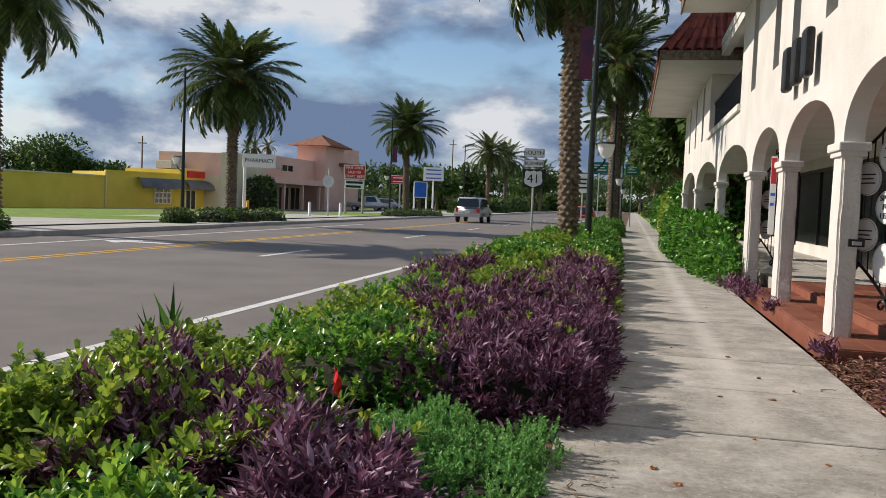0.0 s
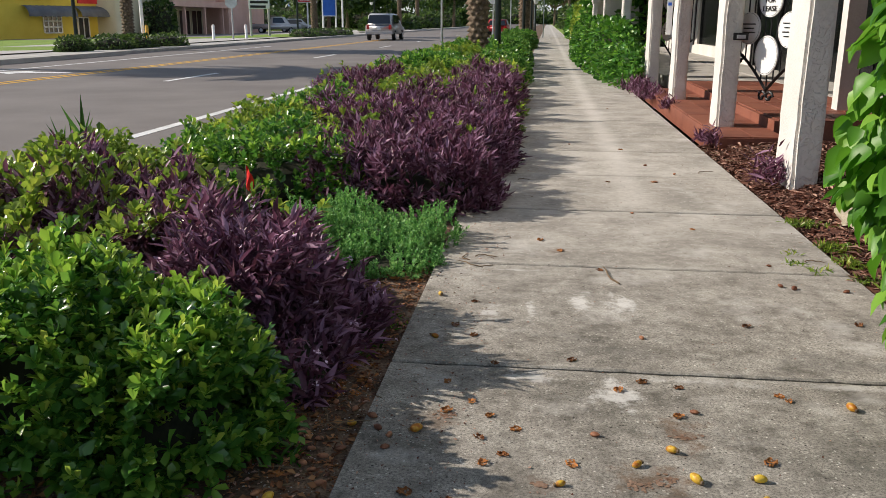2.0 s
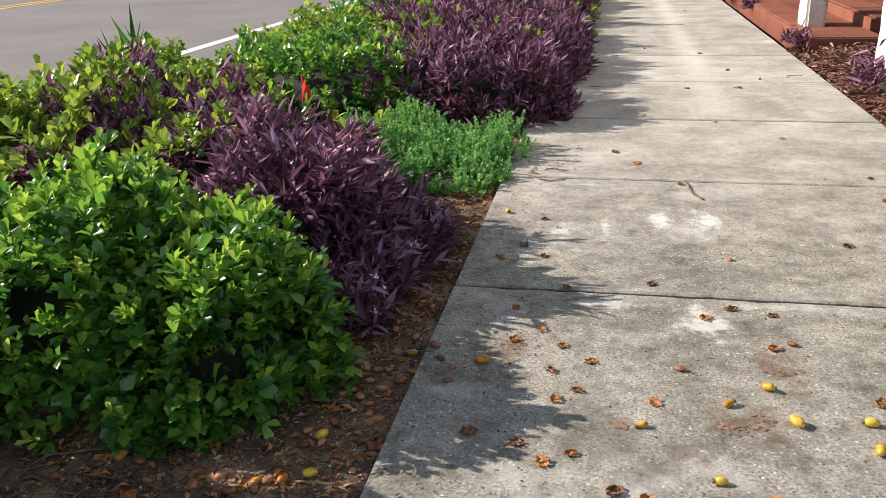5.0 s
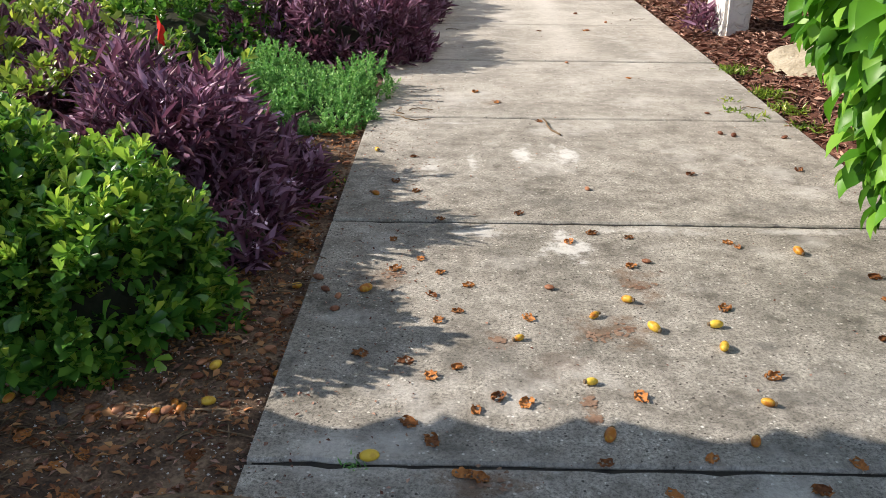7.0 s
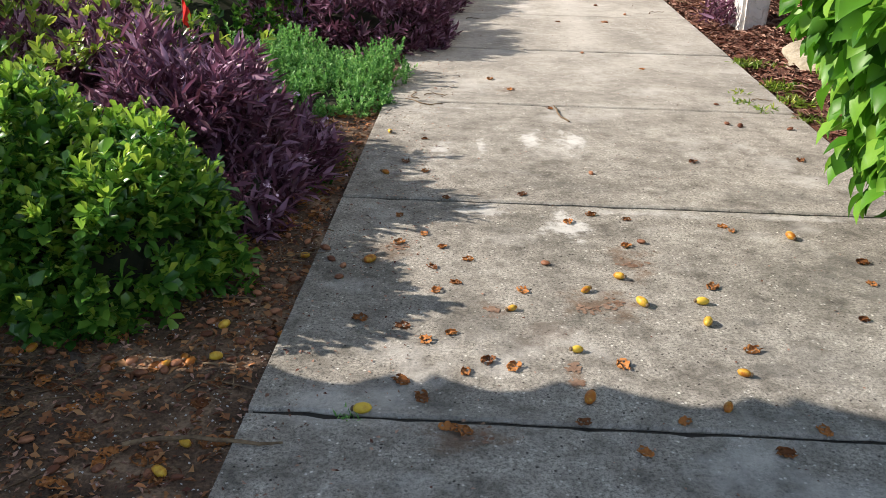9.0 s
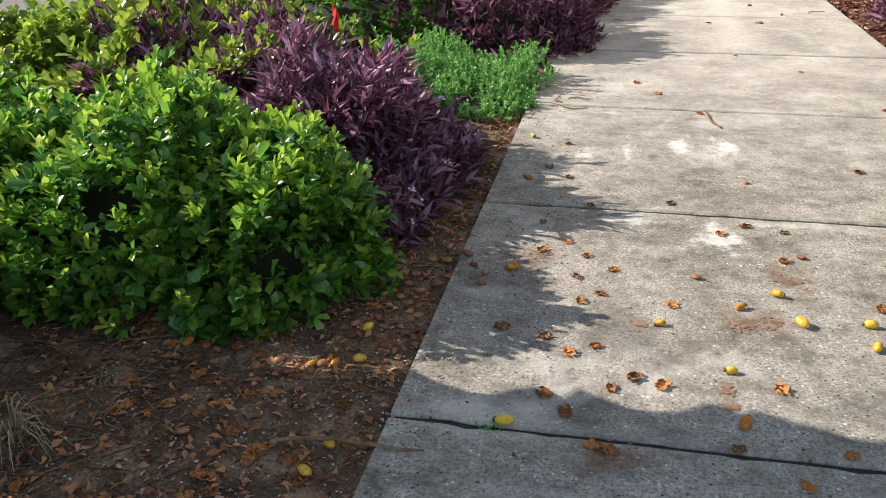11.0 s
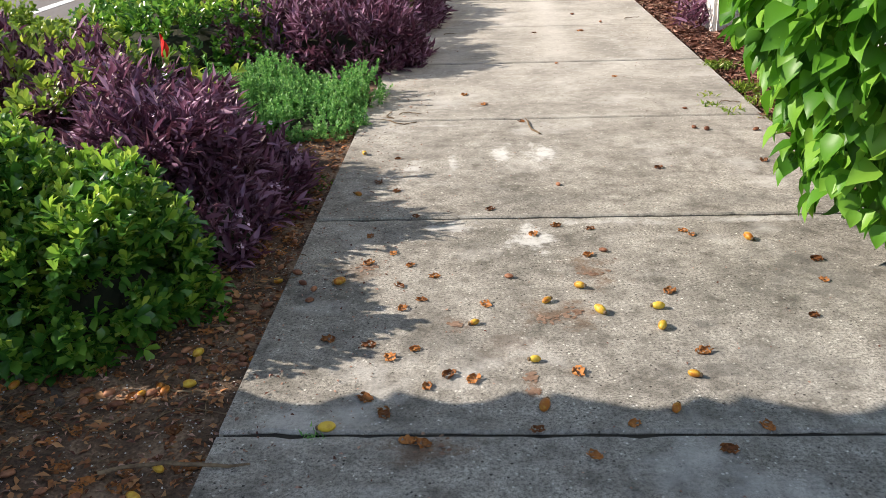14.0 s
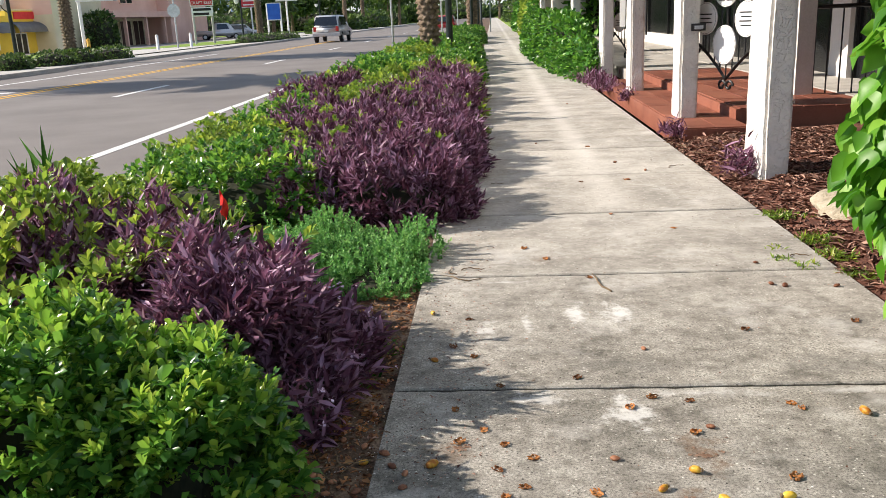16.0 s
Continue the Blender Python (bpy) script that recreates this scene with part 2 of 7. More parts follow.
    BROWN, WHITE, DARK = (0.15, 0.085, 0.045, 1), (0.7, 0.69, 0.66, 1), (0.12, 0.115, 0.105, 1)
    for x, y, rx, ry, col, k in ((0.68, 1.97, 0.13, 0.1, BROWN, 0.6), (0.8, 2.24, 0.1, 0.14, BROWN, 0.6), (0.59, 1.64, 0.025, 0.1, BROWN, 0.7), (0.34, 1.38, 0.13, 0.07, BROWN, 0.6), (0.1, 2.25, 0.12, 0.1, BROWN, 0.35), (0.48, 4.2, 0.08, 0.08, BROWN, 0.5), (0.4, 1.92, 0.06, 0.05, BROWN, 0.5), (0.54, 1.82, 0.1, 0.1, BROWN, 0.3),
                                 (0.56, 3.39, 0.055, 0.16, WHITE, 0.75), (0.72, 3.38, 0.08, 0.17, WHITE, 0.75), (0.35, 3.26, 0.025, 0.18, WHITE, 0.65), (0.2, 3.21, 0.06, 0.12, WHITE, 0.55), (0.63, 2.5, 0.09, 0.16, WHITE, 0.7), (0.36, 2.6, 0.16, 0.07, WHITE, 0.55), (0.3, 3.83, 0.12, 0.03, WHITE, 0.55), (0.9, 2.62, 0.3, 0.04, WHITE, 0.4), (1.4, 2.63, 0.3, 0.035, WHITE, 0.4),
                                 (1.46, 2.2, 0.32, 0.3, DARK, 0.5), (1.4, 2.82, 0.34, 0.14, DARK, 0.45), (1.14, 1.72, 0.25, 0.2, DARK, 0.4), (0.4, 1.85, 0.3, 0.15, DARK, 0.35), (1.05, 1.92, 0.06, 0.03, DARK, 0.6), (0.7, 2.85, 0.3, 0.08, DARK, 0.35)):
        sb = n.new("ShaderNodeVectorMath")
        sb.operation = "SUBTRACT"
        sb.inputs[1].default_value = (x, y, 0)
        l.new(geo.outputs["Position"], sb.inputs[0])
        ml = n.new("ShaderNodeVectorMath")
        ml.operation = "MULTIPLY"
        ml.inputs[1].default_value = (1 / rx, 1 / ry, 0)
        l.new(sb.outputs[0], ml.inputs[0])
        ln = n.new("ShaderNodeVectorMath")
        ln.operation = "LENGTH"
        l.new(ml.outputs[0], ln.inputs[0])
        wa = n.new("ShaderNodeMath")
        wa.operation = "MULTIPLY_ADD"
        wa.inputs[1].default_value = 4.5
        l.new(rag.outputs["Fac"], wa.inputs[0])
        l.new(ln.outputs["Value"], wa.inputs[2])
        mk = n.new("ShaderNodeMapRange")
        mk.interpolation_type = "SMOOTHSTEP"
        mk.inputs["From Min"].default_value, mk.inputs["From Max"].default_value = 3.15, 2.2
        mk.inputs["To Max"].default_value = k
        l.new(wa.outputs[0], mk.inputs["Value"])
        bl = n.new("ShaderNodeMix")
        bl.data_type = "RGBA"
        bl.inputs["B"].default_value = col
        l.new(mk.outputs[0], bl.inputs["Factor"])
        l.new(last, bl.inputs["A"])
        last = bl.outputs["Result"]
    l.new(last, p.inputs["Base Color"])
    return m


CONCRETE = concrete_material()
JOINT = material("joint_dirt", (0.012, 0.011, 0.009), (0.035, 0.03, 0.022), 20, 120)
ASPHALT = material("asphalt", (0.152, 0.136, 0.126), (0.204, 0.186, 0.172), 0.5, 60, 0.85, 0.3, dist=0.01, spec=0.3)
KERB = material("kerb_concrete", (0.33, 0.31, 0.28), (0.5, 0.48, 0.44), 3, 60, 0.9)
APRON = material("pale_concrete", (0.36, 0.34, 0.31), (0.5, 0.48, 0.44), 0.6, 30, 0.9)
WHITE_LINE = material("road_paint_white", (0.55, 0.55, 0.53), (0.75, 0.75, 0.73), 3, 60, 0.7, 0.1)
YELLOW_LINE = material("road_paint_yellow", (0.55, 0.30, 0.03), (0.7, 0.4, 0.05), 3, 60, 0.7, 0.1)
LAWN = material("lawn_grass", (0.1, 0.18, 0.015), (0.22, 0.31, 0.04), 1.2, 30, 0.9, 0.6, dist=0.05)
EARTH = material("earth", (0.10, 0.09, 0.05), (0.17, 0.16, 0.09), 0.05, 4, 0.95)
SOIL = material("bed_soil", (0.045, 0.028, 0.018), (0.27, 0.185, 0.12), 7, 120, 0.95, 0.9, dist=0.018, c=(0.115, 0.072, 0.045))
MULCH = material("red_mulch", (0.06, 0.024, 0.014), (0.23, 0.1, 0.065), 9, 90, 0.9, 0.9, dist=0.02, c=(0.1, 0.036, 0.022))
CHIP = material("mulch_chip", (0.1, 0.037, 0.023), (0.44, 0.27, 0.2), 12, 90, 0.9, 0.3, per="island")
STUCCO = material("white_stucco", (0.6, 0.575, 0.535), (0.72, 0.695, 0.655), 1.3, 55, 0.88, 0.8, dist=0.012)
STUCCO_ROUGH = material("trowelled_stucco", (0.68, 0.645, 0.59), (0.82, 0.79, 0.73), 3, 40, 0.9, 0.7, dist=0.008)
def ridged(m, scale, dist):
    """Adds thin raised trowel ridges to a stucco."""
    n, l = m.node_tree.nodes, m.node_tree.links
    geo = n.new("ShaderNodeNewGeometry")
    ns = n.new("ShaderNodeTexNoise")
    ns.inputs["Scale"].default_value, ns.inputs["Detail"].default_value, ns.inputs["Distortion"].default_value = scale, 2, 1.2
    l.new(geo.outputs["Position"], ns.inputs["Vector"])
    rp = n.new("ShaderNodeValToRGB")
    e = rp.color_ramp.elements
    e[0].position, e[0].color, e[1].position, e[1].color = 0.47, (0, 0, 0, 1), 0.55, (1, 1, 1, 1)
    x = e.new(0.75)
    x.color = (0.6, 0.6, 0.6, 1)
    l.new(ns.outputs["Fac"], rp.inputs["Fac"])
    bp = n.new("ShaderNodeBump")
    bp.inputs["Strength"].default_value, bp.inputs["Distance"].default_value = 0.9, dist
    l.new(rp.outputs["Color"], bp.inputs["Height"])
    old = n["Principled BSDF"].inputs["Normal"].links[0].from_node
    l.new(bp.outputs["Normal"], old.inputs["Normal"])
    return m


ridged(STUCCO_ROUGH, 17.0, 0.008)
TERRACOTTA = material("terracotta_step", (0.17, 0.055, 0.034), (0.27, 0.1, 0.062), 3, 60, 0.55, 0.25, per="object")
ROOF_TILE = material("red_roof_tile", (0.16, 0.03, 0.02), (0.3, 0.07, 0.04), 4, 40, 0.7, 0.3, per="island")
BLACK_IRON = material("black_iron", (0.012, 0.012, 0.013), (0.03, 0.03, 0.03), 10, 80, 0.45, 0.1, metal=0.3)
DARK_GREEN = material("dark_green_paint", (0.010, 0.016, 0.014), (0.02, 0.03, 0.026), 6, 80, 0.4, 0.05, metal=0.2)
PORCH_GLASS = glass_material("tinted_porch_glass", (0.01, 0.011, 0.012), 0.25)
PORCH_GLASS.node_tree.nodes["Principled BSDF"].inputs["Specular IOR Level"].default_value = 0.15
DARK_GLASS = glass_material("dark_glass", (0.012, 0.014, 0.017))
WHITE_PAINT = material("white_paint", (0.72, 0.72, 0.7), (0.84, 0.84, 0.82), 4, 60, 0.5, 0.05)
SIGN_WHITE = material("sign_white", (0.78, 0.78, 0.77), (0.86, 0.86, 0.85), 2, 40, 0.45, 0.02)
SIGN_BLACK = material("sign_black", (0.01, 0.01, 0.01), (0.02, 0.02, 0.02), 4, 40, 0.5, 0.02)
SIGN_RED = material("sign_red", (0.45, 0.02, 0.03), (0.6, 0.04, 0.05), 2, 40, 0.45, 0.02)
SIGN_BLUE = material("sign_blue", (0.02, 0.1, 0.5), (0.03, 0.14, 0.6), 2, 40, 0.45, 0.02)
SIGN_GREEN = material("sign_green", (0.0, 0.16, 0.10), (0.0, 0.2, 0.13), 2, 40, 0.45, 0.02)
GALVANISED = material("galvanised_steel", (0.42, 0.43, 0.44), (0.58, 0.59, 0.6), 8, 90, 0.4, 0.05, metal=0.7)
YELLOW_WALL = material("yellow_wall", (0.66, 0.5, 0.07), (0.76, 0.6, 0.1), 0.5, 20, 0.85, 0.2)
PINK_WALL = material("pink_wall", (0.68, 0.42, 0.33), (0.78, 0.52, 0.43), 0.4, 20, 0.85, 0.2)
CREAM_WALL = material("cream_wall", (0.58, 0.52, 0.36), (0.7, 0.64, 0.46), 0.4, 20, 0.85, 0.2)
GREY_WALL = material("grey_wall", (0.4, 0.38, 0.38), (0.52, 0.5, 0.5), 0.4, 20, 0.85, 0.2)
AWNING = material("blue_grey_awning", (0.07, 0.08, 0.1), (0.13, 0.145, 0.17), 1, 30, 0.7, 0.1)
BARK = material("palm_bark", (0.07, 0.05, 0.034), (0.27, 0.2, 0.135), 9, 60, 0.95, 0.9, dist=0.03)
TWIG = material("twig_wood", (0.09, 0.06, 0.035), (0.24, 0.17, 0.1), 20, 90, 0.9, 0.4)
FRUIT_BRANCH = material("date_stalk", (0.4, 0.16, 0.03), (0.6, 0.27, 0.05), 9, 60, 0.7, 0.2)
DATE_YELLOW = material("ripe_yellow_date", (0.36, 0.12, 0.012), (0.66, 0.45, 0.05), 45, 120, 0.4, 0.15, per="object")
DATE_BROWN = material("rotten_brown_date", (0.12, 0.04, 0.018), (0.36, 0.16, 0.08), 30, 140, 0.6, 0.6, per="object", dist=0.003)
HUSK_SHRED = material("husk_shred", (0.11, 0.038, 0.014), (0.42, 0.18, 0.07), 22, 140, 0.8, 0.4, per="island", vary=0.9)
HUSK = material("dry_husk", (0.13, 0.045, 0.012), (0.42, 0.17, 0.045), 22, 140, 0.75, 0.6, per="object", dist=0.003)
ROCK = material("pale_boulder", (0.26, 0.22, 0.15), (0.5, 0.44, 0.34), 5, 50, 0.9, 0.9, dist=0.03)
FLAG_RED = material("red_flag_plastic", (0.85, 0.02, 0.02), (0.95, 0.04, 0.03), 30, 90, 0.5, 0.05)
GLOBE = material("white_globe", (0.85, 0.85, 0.82), (0.9, 0.9, 0.88), 4, 40, 0.3, 0)
TYRE = material("tyre_rubber", (0.012, 0.012, 0.012), (0.025, 0.025, 0.025), 9, 60, 0.85, 0.2)
SILVER_PAINT = material("silver_car_paint", (0.5, 0.5, 0.5), (0.58, 0.58, 0.58), 1, 60, 0.3, 0, metal=0.5)
RED_PAINT = material("red_car_paint", (0.35, 0.02, 0.02), (0.42, 0.03, 0.03), 1, 60, 0.3, 0)
TAIL_RED = glass_material("tail_lamp_red", (0.5, 0.01, 0.01), 0.2)

LEAF_GREEN = leaf_material("glossy_green_leaf", (0.042, 0.135, 0.024), (0.115, 0.29, 0.042), (0.28, 0.48, 0.065), 0.27, 0.46, 0.8)
LEAF_TIP = leaf_material("young_yellow_green_leaf", (0.17, 0.35, 0.04), (0.33, 0.52, 0.06), (0.52, 0.64, 0.1), 0.3, 0.45)
LEAF_LIME = leaf_material("lime_green_leaf", (0.11, 0.2, 0.028), (0.24, 0.365, 0.045), (0.48, 0.55, 0.075), 0.28, 0.48, 0.7)
LEAF_PURPLE = leaf_material("purple_heart_leaf", (0.075, 0.027, 0.04), (0.195, 0.076, 0.13), (0.48, 0.29, 0.43), 0.46, 0.36, 0.4)
LEAF_JUNIPER = leaf_material("bright_green_sprig", (0.08, 0.24, 0.055), (0.19, 0.43, 0.11), (0.34, 0.58, 0.17), 0.5, 0.35)
LEAF_BROAD = leaf_material("broad_bright_leaf", (0.05, 0.17, 0.012), (0.13, 0.34, 0.025), (0.27, 0.5, 0.06), 0.42, 0.42, 0.4)
LEAF_HEDGE = leaf_material("hedge_leaf", (0.03, 0.11, 0.014), (0.08, 0.24, 0.025), (0.22, 0.44, 0.055), 0.36)
LEAF_TREE = leaf_material("oak_leaf", (0.02, 0.05, 0.01), (0.06, 0.115, 0.02), (0.15, 0.23, 0.045), 0.5)
LEAF_PALM = leaf_material("palm_leaflet", (0.035, 0.065, 0.016), (0.09, 0.135, 0.03), (0.2, 0.24, 0.07), 0.38, 0.3)
LEAF_DRY = leaf_material("dry_leaf", (0.13, 0.048, 0.02), (0.3, 0.13, 0.05), (0.46, 0.25, 0.1), 0.8, 0.1)
STRAW = leaf_material("dry_straw", (0.2, 0.15, 0.08), (0.36, 0.29, 0.17), (0.5, 0.43, 0.28), 0.8, 0.15)
# shade between the leaves of shrubs and hedges, painted as near-black colour
CORE = material("twig_shade", (0.012, 0.016, 0.007), (0.035, 0.034, 0.016), 12, 60, 0.95)


# ---- helpers for building ----
def part(name, data, mat, parent=None, label="", m=None):
    """Links a bmesh or mesh as one object, as a part where a parent is given."""
    if isinstance(data, bmesh.types.BMesh):
        me = bpy.data.meshes.new(name)
        data.normal_update()
        data.to_mesh(me)
        data.free()
    else:
        me = data
    if mat and not me.materials:
        me.materials.append(mat)
    ob = new(name, me)
    ob.parent = parent
    if m is not None:
        ob.matrix_basis = m
    return tagged(ob, label) if label else ob


def thing(name, label, category, m=None, group="", kind=""):
    ob = new(name)
    ob.empty_display_size = 0.1
    if m is not None:
        ob.matrix_basis = m
    return tagged(ob, label, category, group, kind)


def add_box(bm, x0, x1, y0, y1, z0, z1, bevel=0.0):
    r = bmesh.ops.create_cube(bm, size=1, matrix=Matrix.LocRotScale(((x0 + x1) / 2, (y0 + y1) / 2, (z0 + z1) / 2), None, (x1 - x0, y1 - y0, z1 - z0)))
    if bevel:
        es = list({e for v in r["verts"] for e in v.link_edges})
        bmesh.ops.bevel(bm, geom=es, offset=bevel, segments=2, affect="EDGES", profile=0.6)
    return bm


def box(x0, x1, y0, y1, z0, z1, bevel=0.0):
    return add_box(bmesh.new(), x0, x1, y0, y1, z0, z1, bevel)


def add_tube(bm, pts, radius, n=8, cap=True):
    """A round bar along points; radius is one number or one for each point."""
    pts = [Vector(p) for p in pts]
    rs = radius if isinstance(radius, (list, tuple)) else [radius] * len(pts)
    rings = []
    for i, p in enumerate(pts):
        d = (pts[min(i + 1, len(pts) - 1)] - pts[max(i - 1, 0)]).normalized()
        s = d.cross(Vector((0, 0, 1)) if abs(d.z) < 0.95 else Vector((0, 1, 0))).normalized()
        u = s.cross(d)
        rings.append([bm.verts.new(p + (s * math.cos(a) + u * math.sin(a)) * rs[i]) for a in [2 * math.pi * k / n for k in range(n)]])
    for a, b in zip(rings, rings[1:]):
        for k in range(n):
            bm.faces.new((a[k], a[(k + 1) % n], b[(k + 1) % n], b[k]))
    if cap:
        bm.faces.new(rings[0])
        bm.faces.new(list(reversed(rings[-1])))
    return bm


def tube(pts, radius, n=8):
    return add_tube(bmesh.new(), pts, radius, n)


def smooth(ob):
    for p in ob.data.polygons:
        p.use_smooth = True
    return ob


def words(text, size, mat, parent, m, name="lettering", label=""):
    """Lettering in the built-in font, as a mesh."""
    cu = bpy.data.curves.new(name, "FONT")
    cu.body, cu.size, cu.align_x, cu.align_y, cu.extrude = text, size, "CENTER", "CENTER", 0.004
    tmp = bpy.data.objects.new("tmp", cu)
    me = bpy.data.meshes.new_from_object(tmp)
    bpy.data.objects.remove(tmp)
    return part(name, me, mat, parent, label, m)


FACE_S = pose(0, 0, 0, 90, 0, 0)        # flat things turned to face -y
FACE_W = pose(0, 0, 0, 90, 0, -90)      # flat things turned to face -x


def raw_mesh(name, verts, faces):
    """A mesh from arrays of corners and equal-sized faces."""
    me = bpy.data.meshes.new(name)
    nv, nf, k = len(verts), len(faces), faces.shape[1]
    me.vertices.add(nv)
    me.vertices.foreach_set("co", verts.astype(np.float32).ravel())
    me.loops.add(nf * k)
    me.loops.foreach_set("vertex_index", faces.astype(np.int32).ravel())
    me.polygons.add(nf)
    me.polygons.foreach_set("loop_start", np.arange(0, nf * k, k, dtype=np.int32))
    me.update(calc_edges=True)
    return me


# leaf outlines: along, across, up
OVAL = (np.array([(0, 0, 0), (0.3, -0.3, 0.05), (0.78, -0.43, 0.05), (1, 0, -0.08), (0.78, 0.43, 0.05), (0.3, 0.3, 0.05), (0.35, 0, 0.0), (0.7, 0, -0.01)]),
        np.array([(0, 1, 6), (1, 2, 7), (1, 7, 6), (2, 3, 7), (3, 4, 7), (4, 5, 6), (4, 6, 7), (5, 0, 6)]))
HEART = (np.array([(0, 0, 0), (0.1, -0.42, 0.08), (0.42, -0.5, 0.1), (0.75, -0.28, 0.02), (1.05, 0, -0.16), (0.75, 0.28, 0.02), (0.42, 0.5, 0.1), (0.1, 0.42, 0.08), (0.35, 0, 0.0), (0.7, 0, -0.05)]),
         np.array([(0, 1, 8), (1, 2, 8), (2, 3, 9), (2, 9, 8), (3, 4, 9), (4, 5, 9), (5, 6, 9), (6, 8, 9), (6, 7, 8), (7, 0, 8)]))
BLADE = (np.array([(0, -0.3, 0.08), (0, 0.3, 0.08), (0.45, -0.5, 0.06), (0.45, 0.5, 0.06), (0.45, 0, -0.04), (1, 0, -0.12)]),
         np.array([(0, 4, 2), (0, 1, 4), (1, 3, 4), (2, 4, 5), (4, 3, 5)]))
DIAMOND = (np.array([(0, 0, 0), (0.5, -0.5, 0.06), (0.5, 0.5, 0.06), (1, 0, -0.05)]), np.array([(0, 1, 3), (0, 3, 2)]))


def leaves(name, pos, way, length, width, shape, rng, curl=1.0, sway=0.35):
    """One mesh of many leaves: each starts at pos, points along way, faces up as far as it can."""
    tv, tf = shape
    n = len(pos)
    d = way / np.linalg.norm(way, axis=1, keepdims=True)
    up = np.tile((0.0, 0.0, 1.0), (n, 1)) + rng.normal(0, sway, (n, 3))
    s = np.cross(d, up)
    s /= np.linalg.norm(s, axis=1, keepdims=True) + 1e-9
    u = np.cross(s, d)
    L, W = length[:, None, None], width[:, None, None]
    v = pos[:, None, :] + d[:, None, :] * tv[None, :, 0:1] * L + s[:, None, :] * tv[None, :, 1:2] * W + u[:, None, :] * tv[None, :, 2:3] * L * curl
    f = tf[None] + (np.arange(n) * len(tv))[:, None, None]
    return raw_mesh(name, v.reshape(-1, 3), f.reshape(-1, 3))


def lumpy(x, y, s=4.0, o=0.0):
    return np.array([noise.noise((a * s, b * s, o)) for a, b in zip(x, y)])


def mound_points(rng, n, rx, ry, h, lump=0.12, seed=0.0, power=0.5):
    """Points on the skin of a low uneven mound, with outward ways."""
    ang, r = rng.uniform(0, 2 * math.pi, n), np.sqrt(rng.uniform(0, 1, n))
    r = np.where(rng.random(n) < 0.48, rng.uniform(0.82, 1.0, n), r)
    wob = 1 + 0.16 * np.array([noise.noise((math.cos(a) * 1.7 + seed, math.sin(a) * 1.7, seed)) for a in ang])
    x, y = r * np.cos(ang) * rx * wob, r * np.sin(ang) * ry * wob
    z = h * np.clip(1 - r ** 4.5, 0, 1) ** power
    z = z * (1 + lump * 2.0 * lumpy(x, y, 3.2, seed))
    low = r > 0.85
    z = np.where(low, z * rng.uniform(0.25, 1.0, n), z)
    nrm = np.stack([np.cos(ang) * r ** 3 / max(rx, 0.1) * h * 2.0, np.sin(ang) * r ** 3 / max(ry, 0.1) * h * 2.0, np.ones(n) * 0.9], 1)
    return np.stack([x, y, np.maximum(z, 0.02)], 1), nrm / np.linalg.norm(nrm, axis=1, keepdims=True)


def rosettes(rng, p, nrm, per, length, width, spread, drop=0.0):
    """Tufts: several leaves round each tip."""
    n = len(p)
    P = np.repeat(p, per, 0)
    N = np.repeat(nrm, per, 0)
    a = np.tile(np.arange(per) * 2 * math.pi / per, n) + np.repeat(rng.uniform(0, 6.28, n), per) + rng.normal(0, 0.25, n * per)
    t = np.cross(N, np.tile((0.3, 0.9, 0.2), (n * per, 1)))
    t /= np.linalg.norm(t, axis=1, keepdims=True)
    b = np.cross(N, t)
    k = np.clip(rng.normal(spread, spread * 0.3, n * per), 0.1, 3)[:, None]
    way = N + (t * np.cos(a)[:, None] + b * np.sin(a)[:, None]) * k
    P = P - N * rng.uniform(0, length * 0.8, n * per)[:, None]
    size = np.repeat(rng.uniform(0.75, 1.2, n), per) * rng.uniform(0.75, 1.15, n * per)
    return P, way, size * length, size * width


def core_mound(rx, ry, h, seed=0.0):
    """The twiggy inside of a shrub as one mound, shade put into its colour."""
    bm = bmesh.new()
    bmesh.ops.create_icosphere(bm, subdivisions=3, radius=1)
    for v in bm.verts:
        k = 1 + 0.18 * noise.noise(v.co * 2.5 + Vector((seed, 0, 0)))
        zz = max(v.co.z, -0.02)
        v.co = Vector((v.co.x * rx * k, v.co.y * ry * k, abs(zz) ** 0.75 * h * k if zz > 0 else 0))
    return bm


